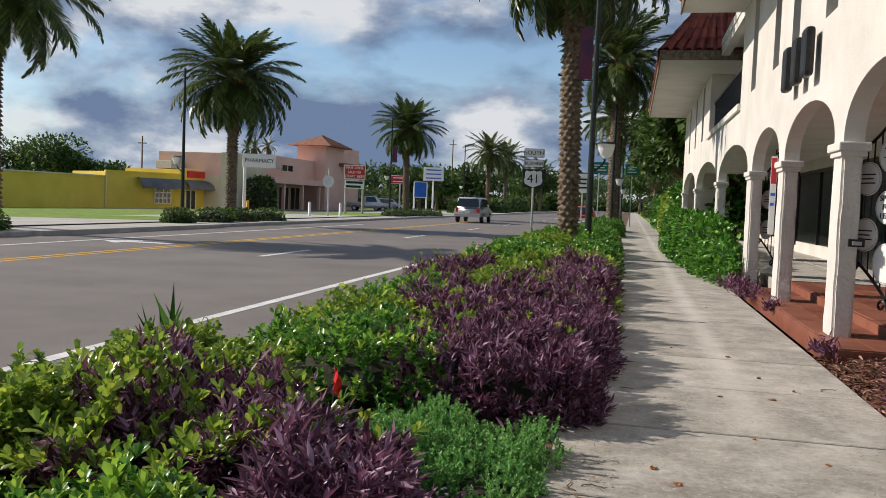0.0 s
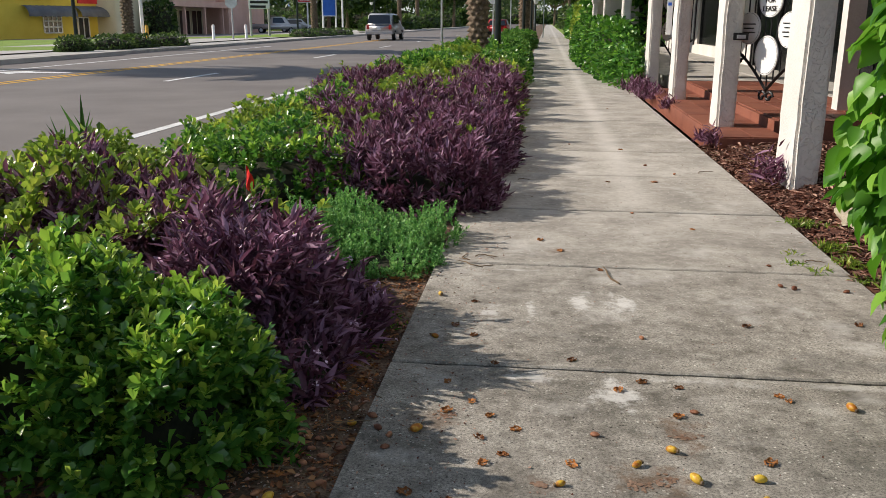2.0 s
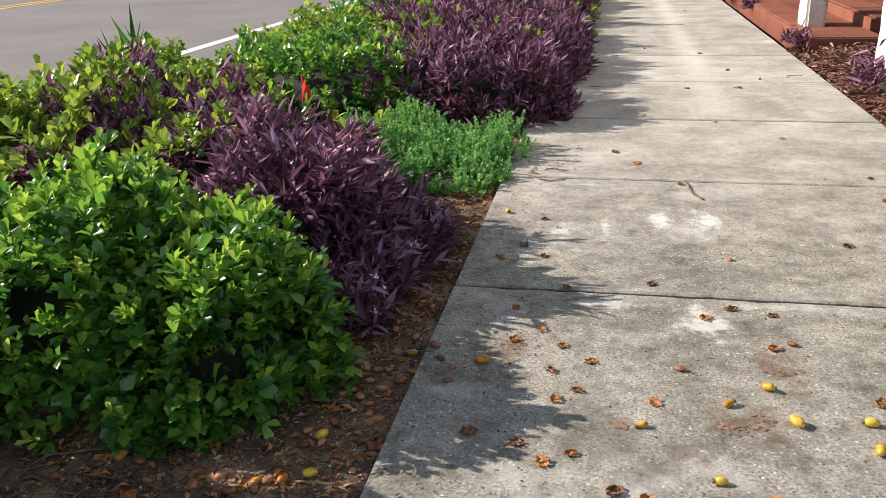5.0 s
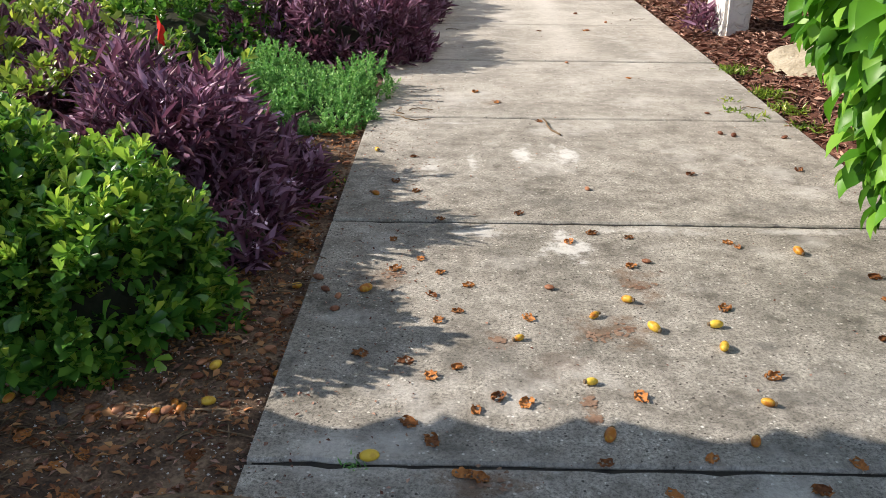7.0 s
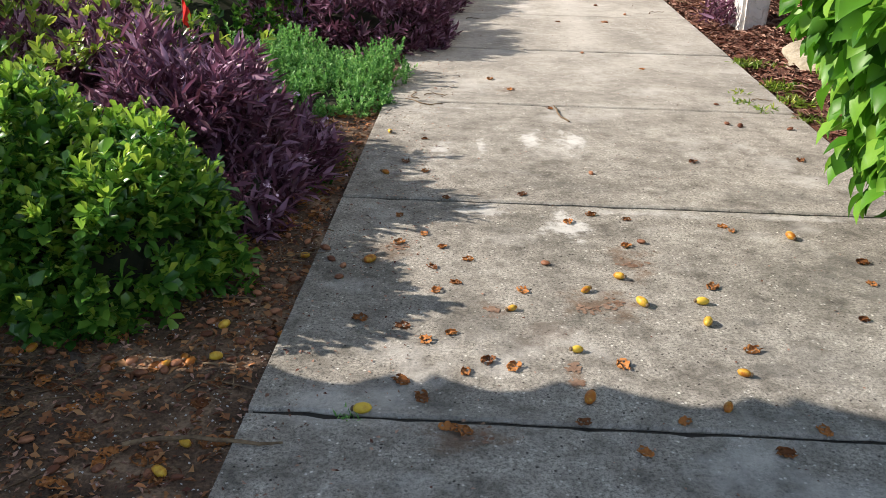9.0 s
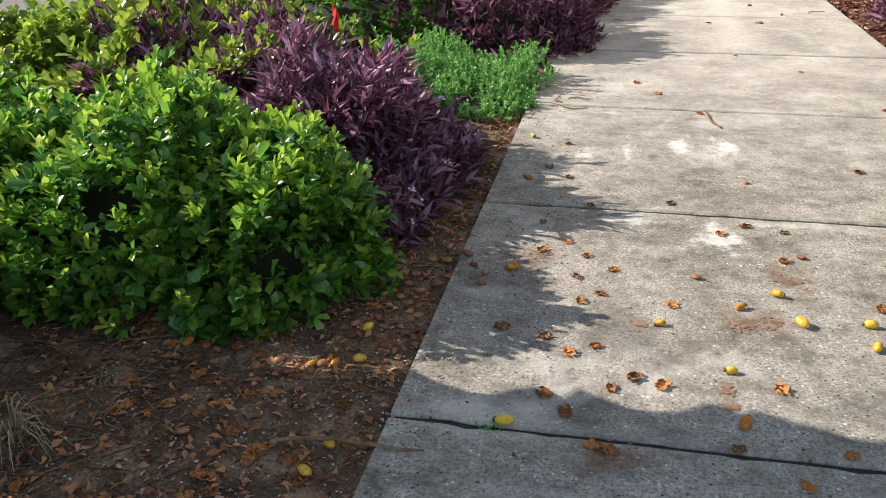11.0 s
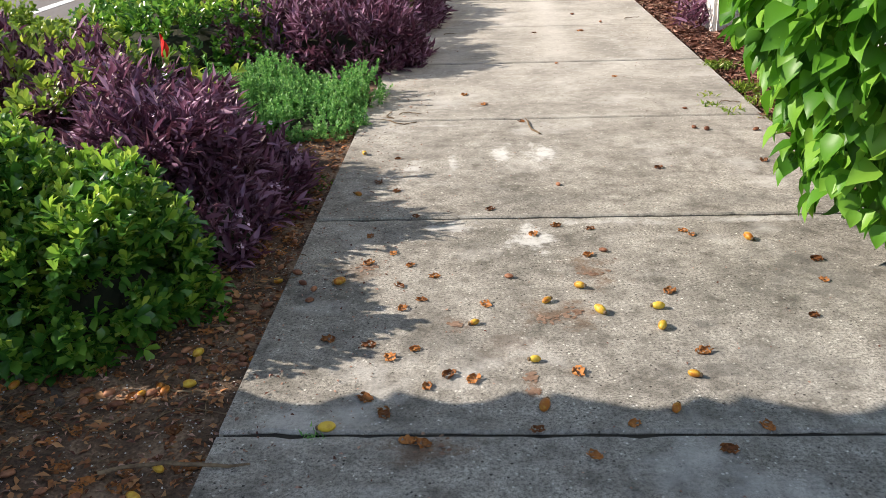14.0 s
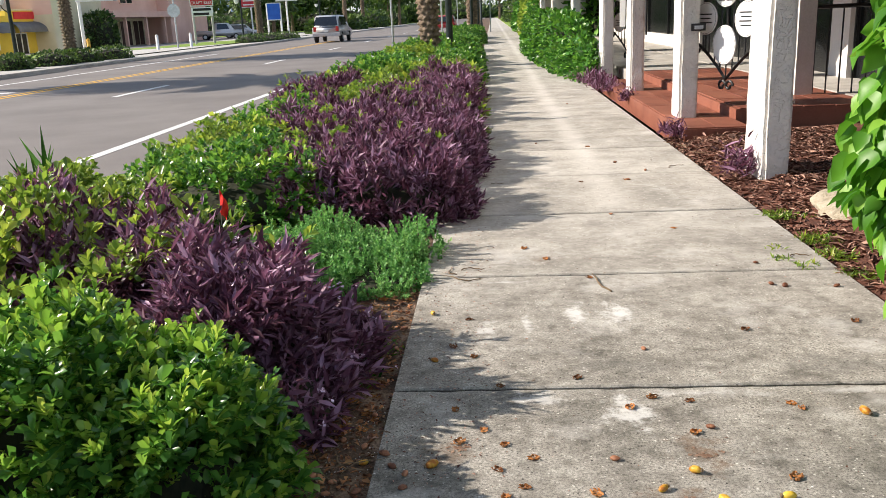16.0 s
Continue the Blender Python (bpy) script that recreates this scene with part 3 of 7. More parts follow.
def shrub(name, label, category, x, y, z, rx, ry, h, style, seed, group=""):
    """A low shrub: core coloured as shade, stems, and tufts of leaves."""
    rng = np.random.default_rng(seed)
    near = y < 5.2
    mid = y < 10
    ob = thing(name, label, category, pose(x, y, z), group)
    area = math.pi * rx * ry + 2.6 * (rx + ry) * h
    if style in ("purple", "mixed"):
        rx, ry = rx * 1.12, ry * 1.12
    inner = 0.64
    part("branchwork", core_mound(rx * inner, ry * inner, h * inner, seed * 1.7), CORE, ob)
    if style == "juniper":
        p, nr = mound_points(rng, int(area * 760), rx, ry, h, 0.8, seed, 0.45)
        nr = nr * 0.5 + np.array((0, 0, 0.6)) + rng.normal(0, 0.35, nr.shape)
        p = p + nr * np.clip(rng.normal(0, 0.02, (len(p), 1)), -0.04, 0.035)
        nr /= np.linalg.norm(nr, axis=1, keepdims=True)
        Ps, Ws, Ls, Bs = [], [], [], []
        for k in range(6):                                 # each sprig carries rings of short needles
            a, b, c, d = rosettes(rng, p + nr * (k * 0.013 - 0.025), nr, 5, 0.019, 0.0095, 0.85)
            Ps.append(a), Ws.append(b), Ls.append(c), Bs.append(d)
        part("foliage", leaves("foliage", np.concatenate(Ps), np.concatenate(Ws), np.concatenate(Ls), np.concatenate(Bs), DIAMOND, rng), LEAF_JUNIPER, ob)
        return ob
    if style in ("green", "lime"):
        size = 0.043 if near else (0.052 if mid else 0.075)
        dens = 1000 if near else (320 if mid else 210)
        p, nr = mound_points(rng, int(area * dens), rx, ry, h, 0.22, seed)
        nr = nr + np.array((0, 0, 0.25)) + rng.normal(0, 0.3, nr.shape)
        nr /= np.linalg.norm(nr, axis=1, keepdims=True)
        p = p + nr * np.clip(rng.normal(0, 0.035, (len(p), 1)), -0.07, 0.08)
        P, W, L, B = rosettes(rng, p, nr, 6, size, size * 0.62, 1.0)
        smooth(part("foliage", leaves("foliage", P, W, L, B, OVAL if near else DIAMOND, rng, 1.6), LEAF_GREEN if style == "green" else LEAF_LIME, ob))
        if style == "green" and y < 14:                       # young tips standing out of the crown
            top = np.flatnonzero(nr[:, 2] > 0.6)
            sel = rng.choice(top, max(8, int(len(top) * (0.4 if y < 3 else 0.16))), replace=False)
            P, W, L, B = rosettes(rng, p[sel] + nr[sel] * 0.03, nr[sel], 6, size * 0.95, size * 0.45, 0.6)
            part("leaf_tip", leaves("leaf_tip", P, W, L, B, OVAL, rng), LEAF_TIP, ob, "young yellow-green leaf tips")["kind"] = "stuff"
    else:
        size = 0.064 if near else (0.072 if mid else 0.1)
        dens = 800 if near else (640 if mid else 260)
        p, nr = mound_points(rng, int(area * dens), rx, ry, h, 0.42, seed, 0.42)
        nr = nr + np.array((0, 0, 0.2)) + rng.normal(0, 0.3, nr.shape)
        nr /= np.linalg.norm(nr, axis=1, keepdims=True)
        p = p + nr * np.clip(rng.normal(0, 0.035, (len(p), 1)), -0.09, 0.06)
        P, W, L, B = rosettes(rng, p, nr, 6, size, size * 0.26, 0.7)
        P = P - np.repeat(nr, 6, 0) * np.tile(np.linspace(0, 0.09, 6), len(p))[:, None]      # leaves sit in steps down each stem
        W = W + np.array((0, 0, 0.12)) + rng.normal(0, 0.2, W.shape)
        part("foliage", leaves("foliage", P, W, L, B, BLADE, rng), LEAF_PURPLE, ob)
        if x < -0.7 or y > 8:                              # light green shoots growing through
            sel = rng.choice(len(p), max(8, int(len(p) * (0.5 if style == "mixed" else 0.07 if near else 0.05))), replace=False)
            P, W, L, B = rosettes(rng, p[sel] + nr[sel] * 0.065, nr[sel], 6, 0.055 if mid else 0.08, 0.027 if mid else 0.04, 0.8)
            part("green_shoot", leaves("green_shoot", P, W, L, B, OVAL if near else DIAMOND, rng), LEAF_LIME, ob, "light green shoots between the purple leaves")["kind"] = "stuff"
        if near:                                           # small pale flowers
            sel = rng.choice(len(p), 26, replace=False)
            P, W, L, B = rosettes(rng, p[sel] + nr[sel] * 0.045, nr[sel], 3, 0.012, 0.012, 1.5)
            part("flower", leaves("flower", P, W, L, B, DIAMOND, rng), PALE_FLOWER, ob, "tiny pale pink flowers")["kind"] = "stuff"
    return ob


PALE_FLOWER = material("pale_flower", (0.6, 0.42, 0.58), (0.75, 0.6, 0.74), 40, 90, 0.7, 0)

# ---- ground, road, pavement ----
SLOPE = 0.0


def walk_z(x):
    return SLOPE * (x + 0.03)


WALK_L, WALK_R = -0.11, 1.8
ROAD_Z, KERB_X = -0.15, -2.45

ground = part("ground", box(-3000, 3000, -1500, 4500, -3.0, -1.3), EARTH)
tagged(ground, "flat sandy ground reaching the horizon", "ground", kind="structure")
road = part("road", box(-15.9, KERB_X - 0.35, -400, 1500, -0.3, ROAD_Z), ASPHALT)
tagged(road, "grey asphalt road with white and yellow lines", "road", kind="structure")
gutter = part("gutter", box(KERB_X - 0.35, KERB_X, -400, 1500, -0.3, ROAD_Z + 0.004), KERB)
tagged(gutter, "pale concrete gutter beside the road", "gutter", kind="structure")
kerb = part("kerb", box(KERB_X, KERB_X + 0.15, -400, 1500, -0.3, 0.0, 0.02), KERB)
tagged(kerb, "pale concrete kerb along the planted bed", "kerb", kind="structure")
kerb_far = part("kerb_far", box(-16.15, -15.9, -400, 1500, -0.3, -0.02, 0.02), KERB)
tagged(kerb_far, "pale concrete kerb across the road", "kerb", kind="structure")


def strip_grid(x0, x1, y0, y1, zf, nx, ny):
    """A ground strip with a gently uneven top."""
    bm = bmesh.new()
    g = [[bm.verts.new((x0 + (x1 - x0) * i / nx, y0 + (y1 - y0) * j / ny, zf(x0 + (x1 - x0) * i / nx, y0 + (y1 - y0) * j / ny))) for i in range(nx + 1)] for j in range(ny + 1)]
    for j in range(ny):
        for i in range(nx):
            bm.faces.new((g[j][i], g[j][i + 1], g[j + 1][i + 1], g[j + 1][i]))
    return bm


def soil_z(x, y):
    t = (x - (KERB_X + 0.15)) / (WALK_L - KERB_X - 0.15)
    return -0.015 + 0.005 * t + 0.022 * noise.noise((x * 2.3, y * 2.3, 0)) + 0.010 * noise.noise((x * 9, y * 9, 3)) - 0.012 * max(0, t - 0.85) / 0.15


def mulch_z(x, y):
    t = min(max((x - WALK_R) / 0.4, 0), 1)
    return walk_z(WALK_R) - 0.045 + 0.09 * t + 0.03 * noise.noise((x * 1.7, y * 1.7, 5)) + 0.014 * noise.noise((x * 8, y * 8, 1))


bed_soil = smooth(part("planting_soil", strip_grid(KERB_X + 0.15, WALK_L + 0.02, -4, 12, soil_z, 60, 340), SOIL))
tagged(bed_soil, "dark damp soil and litter in the roadside bed", "soil", kind="structure")
bed_far = part("planting_soil_far", box(KERB_X + 0.15, WALK_L, 12, 1500, -0.2, -0.03), SOIL)
tagged(bed_far, "dark soil of the roadside bed further on", "soil", kind="structure")
mulch = smooth(part("mulch_bed", strip_grid(WALK_R - 0.02, 5.0, -4, 8.4, mulch_z, 60, 220), MULCH))
tagged(mulch, "reddish bark mulch between sidewalk and arcade", "mulch", kind="structure")
mulch_far = part("mulch_bed_far", box(WALK_R, 3.2, 14.1, 34, -0.1, 0.03), MULCH)
tagged(mulch_far, "bark mulch under the hedge", "mulch", kind="structure")
verge_far = part("verge_far", box(WALK_R, 900, 34, 1500, -0.5, 0.06), LAWN)
tagged(verge_far, "rough grass beside the sidewalk further on", "grass", kind="structure")


def flat_sheet(name, x0, x1, y0, y1, z0, z1, mat, label, category):
    ob = part(name, box(x0, x1, y0, y1, z0, z1), mat)
    return tagged(ob, label, category, kind="structure")


flat_sheet("road_line_edge", -4.27, -4.13, -60, 400, ROAD_Z - 0.01, ROAD_Z + 0.004, WHITE_LINE, "solid white edge line painted on the asphalt", "road marking")
flat_sheet("road_line_far", -13.5, -13.36, -60, 43, ROAD_Z - 0.01, ROAD_Z + 0.004, WHITE_LINE, "solid white line of the turning lane", "road marking")
flat_sheet("road_line_yellow", -10.62, -10.5, -60, 60, ROAD_Z - 0.01, ROAD_Z + 0.004, YELLOW_LINE, "one of two yellow centre lines", "road marking")
flat_sheet("road_line_yellow", -10.9, -10.78, -60, 60, ROAD_Z - 0.01, ROAD_Z + 0.004, YELLOW_LINE, "one of two yellow centre lines", "road marking")
for k in range(-3, 16):
    flat_sheet("lane_dash", -7.76, -7.62, 17.8 + 12.2 * k, 20.8 + 12.2 * k, ROAD_Z - 0.01, ROAD_Z + 0.004, WHITE_LINE, "short white lane dash on the asphalt", "road marking")
bm = bmesh.new()
ax, ay = -12.2, 20.2
vs = [bm.verts.new((ax + p, ay + q, ROAD_Z + 0.005)) for p, q in ((-1.0, 0.0), (-0.2, 0.7), (-0.2, 0.25), (0.95, 0.2), (0.95, -0.15), (-0.2, -0.25), (-0.2, -0.7))]
bm.faces.new(list(reversed(vs)))
tagged(part("lane_arrow", bm, WHITE_LINE), "white turn arrow painted on the asphalt", "road marking", kind="structure")

# across the road
flat_sheet("pavement_far", -17.6, -16.15, -60, 1500, -0.24, -0.02, APRON, "pale concrete pavement across the road", "pavement")
def back_z(x, y):
    return 0.02 - 0.0205 * min(max(0, -17.6 - x), 58)


def back_sheet(name, x0, x1, y0, y1, lift, mat, label, category):
    return tagged(part(name, strip_grid(x0, x1, y0, y1, lambda x, y: back_z(x, y) + lift, 12, 4), mat), label, category, kind="structure")


back_sheet("field_far", -900, -17.6, 129.9, 1500, -0.01, LAWN, "flat grassy land beyond the shops", "grass")
back_sheet("field_left", -900, -74.9, -400, 130, -0.01, LAWN, "flat grassy land behind the yellow building", "grass")
flat_sheet("field_near", -900, -15.9, -400, -60, -0.6, -0.05, LAWN, "grassy land along the road behind", "grass")
flat_sheet("land_right", 5.0, 900, -400, 34, -0.5, 0.02, EARTH, "bare ground behind the arcade building", "ground")
flat_sheet("land_behind", -2.3, 5.0, -400, -4, -0.5, -0.06, EARTH, "bare ground along the sidewalk behind", "ground")
back_sheet("lawn_far", -75, -17.6, -60, 67, 0.0, LAWN, "bright mown lawn before the yellow building", "lawn")
back_sheet("driveway", -27, -17.55, 20.5, 31, 0.012, APRON, "pale concrete driveway across the lawn", "driveway")
flat_sheet("driveway_apron", -17.7, -15.6, 20.5, 31, -0.2, -0.008, APRON, "pale concrete driveway apron at the kerb", "driveway")
back_sheet("parking_lot", -75, -26, 66, 130, 0.008, ASPHALT, "worn asphalt parking lot by the shops", "parking lot")
back_sheet("shop_drive", -26, -17.6, 38.5, 130, 0.008, APRON, "pale worn drive into the shop parking lot", "driveway")
back_sheet("lawn_strip", -26, -17.6, 57, 77, 0.016, LAWN, "strip of mown grass beside the parking lot", "lawn")

# ---- planted bed ----
G1, G2 = "green shrubs of the bed", "purple plants of the bed"
green_label, purple_label = "glossy dark green shrub with oval leaves in the bed", "dense purple heart plant with long pointed leaves"
lime_label = "yellow-green shrub with light leaf tips in the bed"
BEDS = [
    ("green", -1.02, 2.08, 0.6, 0.42, 0.39), ("green", -1.7, 2.0, 0.55, 0.5, 0.34), ("green", -0.62, 2.0, 0.3, 0.32, 0.31),
    ("lime", -1.95, 2.95, 0.5, 0.62, 0.44), ("mixed", -1.36, 2.92, 0.5, 0.42, 0.4),
    ("purple", -1.5, 3.62, 0.62, 0.34, 0.42), ("purple", -0.9, 3.05, 0.42, 0.44, 0.35), ("purple", -0.62, 2.75, 0.3, 0.46, 0.36), ("purple", -0.43, 2.52, 0.19, 0.3, 0.22), ("purple", -0.34, 2.95, 0.13, 0.3, 0.13),
    ("juniper", -0.78, 4.5, 0.34, 0.32, 0.07), ("juniper", -0.5, 4.25, 0.38, 0.36, 0.08), ("juniper", -0.34, 3.95, 0.26, 0.32, 0.055), ("juniper", -0.72, 3.95, 0.3, 0.34, 0.09), ("juniper", -0.24, 4.32, 0.18, 0.26, 0.07),
    ("lime", -1.95, 4.3, 0.5, 0.75, 0.38), ("green", -1.45, 5.35, 0.75, 0.7, 0.38), ("lime", -1.7, 6.3, 0.65, 0.8, 0.38),
    ("purple", -0.48, 5.4, 0.58, 0.56, 0.34), ("purple", -0.85, 6.2, 0.66, 0.75, 0.4), ("purple", -0.4, 6.9, 0.55, 0.8, 0.38), ("purple", -1.05, 7.5, 0.65, 0.8, 0.42),
    ("green", -1.75, 7.9, 0.5, 0.8, 0.42), ("purple", -0.45, 8.5, 0.56, 0.9, 0.4), ("lime", -1.0, 9.0, 0.5, 0.6, 0.44), ("purple", -1.55, 9.6, 0.66, 1.0, 0.46),
    ("purple", -0.5, 10.3, 0.56, 1.1, 0.43), ("lime", -1.2, 11.0, 0.7, 1.0, 0.46), ("purple", -0.45, 12.3, 0.5, 1.2, 0.45), ("green", -1.6, 12.7, 0.7, 1.3, 0.47),
    ("lime", -0.7, 14.0, 0.75, 1.2, 0.48), ("green", -1.6, 15.2, 0.7, 1.5, 0.5), ("green", -0.55, 16.3, 0.65, 1.4, 0.5), ("lime", -1.4, 17.8, 0.8, 1.5, 0.52),
    ("green", -0.55, 19.2, 0.6, 1.5, 0.58), ("green", -1.7, 20.6, 0.65, 1.6, 0.5), ("green", -0.6, 22.2, 0.65, 1.7, 0.6), ("lime", -1.8, 23.8, 0.55, 1.6, 0.5), ("green", -0.7, 25.4, 0.65, 1.7, 0.55),
    ("green", -1.0, 30.0, 0.8, 2.0, 0.5), ("green", -0.9, 38.0, 0.9, 2.5, 0.6), ("green", -1.0, 46.0, 0.9, 3.0, 0.6),
]
for i, (style, x, y, rx, ry, h) in enumerate(BEDS):
    h *= 0.86 if y > 6 and x > -0.9 else 1.0             # trimmed lower along the walk
    lab = {"green": green_label, "lime": lime_label, "purple": purple_label, "mixed": "purple plant mingled with yellow-green shrub shoots", "juniper": "low bright green creeping juniper beside the sidewalk"}[style]
    nm = {"green": "shrub", "lime": "shrub", "purple": "purple_plant", "mixed": "purple_plant", "juniper": "creeping_juniper"}[style]
    shrub(nm, lab, "plant" if style in ("purple", "mixed", "juniper") else "shrub", x, y, -0.03, rx, ry, h + 0.045, style, i + 3, G2 if style in ("purple", "mixed") else G1)


# ---- palms ----
def frond_mesh(name, length, droop, seed, pairs=52, broad=1.0):
    """A feather frond along +x: arched rachis and two rows of folded leaflets."""
    rng = np.random.default_rng(seed)
    t = np.linspace(0, 1, 14)
    ang = 0.25 - droop * t ** 1.6
    seg = length / 13
    x = np.concatenate([[0], np.cumsum(np.cos(ang[:-1]) * seg)])
    z = np.concatenate([[0], np.cumsum(np.sin(ang[:-1]) * seg)])
    bm = bmesh.new()
    add_tube(bm, [(a, 0, b) for a, b in zip(x, z)], [0.028 * (1 - 0.85 * q) + 0.004 for q in t], 4)
    me = bpy.data.meshes.new(name)
    bm.to_mesh(me)
    bm.free()
    rv = np.array([v.co[:] for v in me.vertices])
    rf = np.array([p.vertices[:] for p in me.polygons if len(p.vertices) == 4])
    rf = np.concatenate([rf[:, [0, 1, 2]], rf[:, [0, 2, 3]]])
    bpy.data.meshes.remove(me)
    q = np.repeat(np.linspace(0.16, 0.99, pairs), 2)
    side = np.tile((-1.0, 1.0), pairs)
    px, pz, pa = np.interp(q, t, x), np.interp(q, t, z), np.interp(q, t, ang)
    n = len(q)
    lean = 0.75 + 0.5 * q + rng.normal(0, 0.1, n)             # forward sweep
    lift = 0.35 + rng.normal(0, 0.14, n) - 0.6 * q * rng.random(n)
    d = np.stack([np.cos(pa) * lean - np.sin(pa) * lift, side, np.sin(pa) * lean + np.cos(pa) * lift - 0.2], 1)
    L = length * 0.19 * (np.sin(np.clip(q * 1.08, 0, 1) * math.pi) ** 0.6 * 0.8 + 0.25) * rng.uniform(0.85, 1.1, n)
    d /= np.linalg.norm(d, axis=1, keepdims=True)
    s = np.cross(d, np.tile((0, 0, 1.0), (n, 1)))
    s /= np.linalg.norm(s, axis=1, keepdims=True)
    w = 0.016 * broad
    p0 = np.stack([px, side * 0.012, pz], 1)
    mid = p0 + d * (L * 0.5)[:, None]
    tip = p0 + d * L[:, None] - np.array((0, 0, 1)) * (L * 0.18)[:, None]
    v = np.stack([p0 - s * w * 0.5, p0 + s * w * 0.5, mid - s * w, mid + s * w, tip], 1).reshape(-1, 3)
    f = (np.array([(0, 1, 3), (0, 3, 2), (2, 3, 4)])[None] + (np.arange(n) * 5)[:, None, None]).reshape(-1, 3) + len(rv)
    return raw_mesh(name, np.concatenate([rv, v]), np.concatenate([rf, f]))


def trunk_mesh(height, r, seed, flare=1.25, nz=None):
    """A date palm's trunk: rows of old leaf bases round a tapering stem, thick at the crown."""
    nz, na = nz or int(height * 30), 32
    v = []
    for j in range(nz + 1):
        z = height * j / nz
        q = z / height
        base = r * (1 + (flare - 1) * math.exp(-z * 3.0)) * (1 + 0.65 * max(0, (q - 0.82) / 0.18) ** 1.4 * (1.0 if q < 0.97 else 0.8))
        lean = 0.05 * math.sin(z * 0.5 + seed)
        for i in range(na):
            a = 2 * math.pi * i / na
            row = z / 0.13
            off = 0.5 * (int(row) % 2)
            k = (a / (2 * math.pi) * 8 + off) % 1.0
            tooth = (1 - abs(2 * k - 1)) * (1 - (row % 1.0)) ** 0.7
            rr = base * (0.82 + 0.5 * tooth + 0.05 * noise.noise((a * 2, z * 5, seed)))
            v.append((rr * math.cos(a) + lean, rr * math.sin(a), z))
    f = [(j * na + i, j * na + (i + 1) % na, (j + 1) * na + (i + 1) % na, (j + 1) * na + i) for j in range(nz) for i in range(na)]
    return raw_mesh("trunk", np.array(v), np.array(f))


FRONDS = [[frond_mesh("frond", L, d, 11 + k, 60, 1.75) for k, (L, d) in enumerate(((2.9, 0.7), (3.0, 1.1), (2.9, 1.5), (2.7, 1.9)))]]


def palm(x, y, z, height, r, seed, count=62, size=1.0, label="tall date palm with a rough trunk and feathery crown", fruit=True, flare=1.25):
    rng = random.Random(seed)
    ob = thing("palm_tree", label, "palm tree", pose(x, y, z, 0, 0, rng.uniform(0, 360)), "date palms along the road")
    part("trunk", trunk_mesh(height, r, seed, flare), BARK, ob)
    for i in range(count):
        q = i / (count - 1)
        el = 78 - 112 * q ** 0.85 + rng.uniform(-7, 7)
        az = i * 137.5 + rng.uniform(-12, 12)
        kind = 0 if el > 45 else 1 if el > 10 else 2 if el > -15 else 3
        s = size * rng.uniform(0.88, 1.08) * (0.9 if el > 55 else 1.0)
        m = pose(0, 0, height - 0.25 - 0.35 * q, 0, 0, az) @ pose(r * 0.7, 0, 0, rng.uniform(-14, 14), -el + 14, 0) @ Matrix.Diagonal((s, s, s, 1))
        part("frond", FRONDS[0][kind], LEAF_PALM, ob, "", m)
    if fruit:
        for i in range(5):
            az = rng.uniform(0, 6.28)
            bm = bmesh.new()
            for k in range(14):
                a2 = az + rng.uniform(-0.35, 0.35)
                rr = r + rng.uniform(0.35, 0.8)
                add_tube(bm, [(r * 0.6 * math.cos(az), r * 0.6 * math.sin(az), height - 0.4), (rr * 0.8 * math.cos(a2), rr * 0.8 * math.sin(a2), height - 0.5), (rr * math.cos(a2), rr * math.sin(a2), height - 0.75 - rng.uniform(0, 0.35))], 0.012, 4)
            part("fruit_stalk", bm, FRUIT_BRANCH, ob, "orange drooping date stalks")
    return ob


palm(-1.55, 1.33, -0.05, 7.0, 0.24, 1, 50, flare=1.75)
palm(-1.3, 21.2, -0.05, 8.1, 0.235, 2, 84)
palm(-0.72, 42.5, -0.05, 8.6, 0.24, 3, 74, 1.05)
palm(-17.95, 36.2, 0.0, 6.7, 0.23, 4, 92, 1.08)
palm(-18.2, 67.6, 0.0, 7.3, 0.24, 5, 84, 1.05)
palm(-18.2, 21.6, 0.0, 7.4, 0.24, 6, 64, 1.1)
palm(-18.2, 108, 0.0, 8.0, 0.25, 7, 50, 1.2)
palm(-18.2, 123, 0.0, 8.0, 0.25, 8, 50, 1.2)
palm(-17.5, 165, 0.0, 8.0, 0.25, 9, 30, 1.2)
palm(-1.2, 62, 0.0, 8.0, 0.24, 10, 44)
palm(-1.2, 84, 0.0, 8.0, 0.24, 11, 36)


# ---- arcade building ----
FX, FT = 2.07, 0.18                       # road-side face and thickness of the arcade wall
COLS = [(3.05, 3.5), (6.0, 6.46), (8.76, 9.12), (11.88, 12.29), (14.88, 15.42), (20.4, 20.95), (27.2, 27.75), (33.7, 34.3)]
BASE = [-0.05, -0.02, 0.0, 0.0, -0.02, -0.02, -0.02, -0.02]
SPRING, APEX, TOP1, EAVE = 1.92, 2.47, 2.72, 4.95
building = thing("office_building", "two-storey white stucco arcade building with red tile roof", "building")


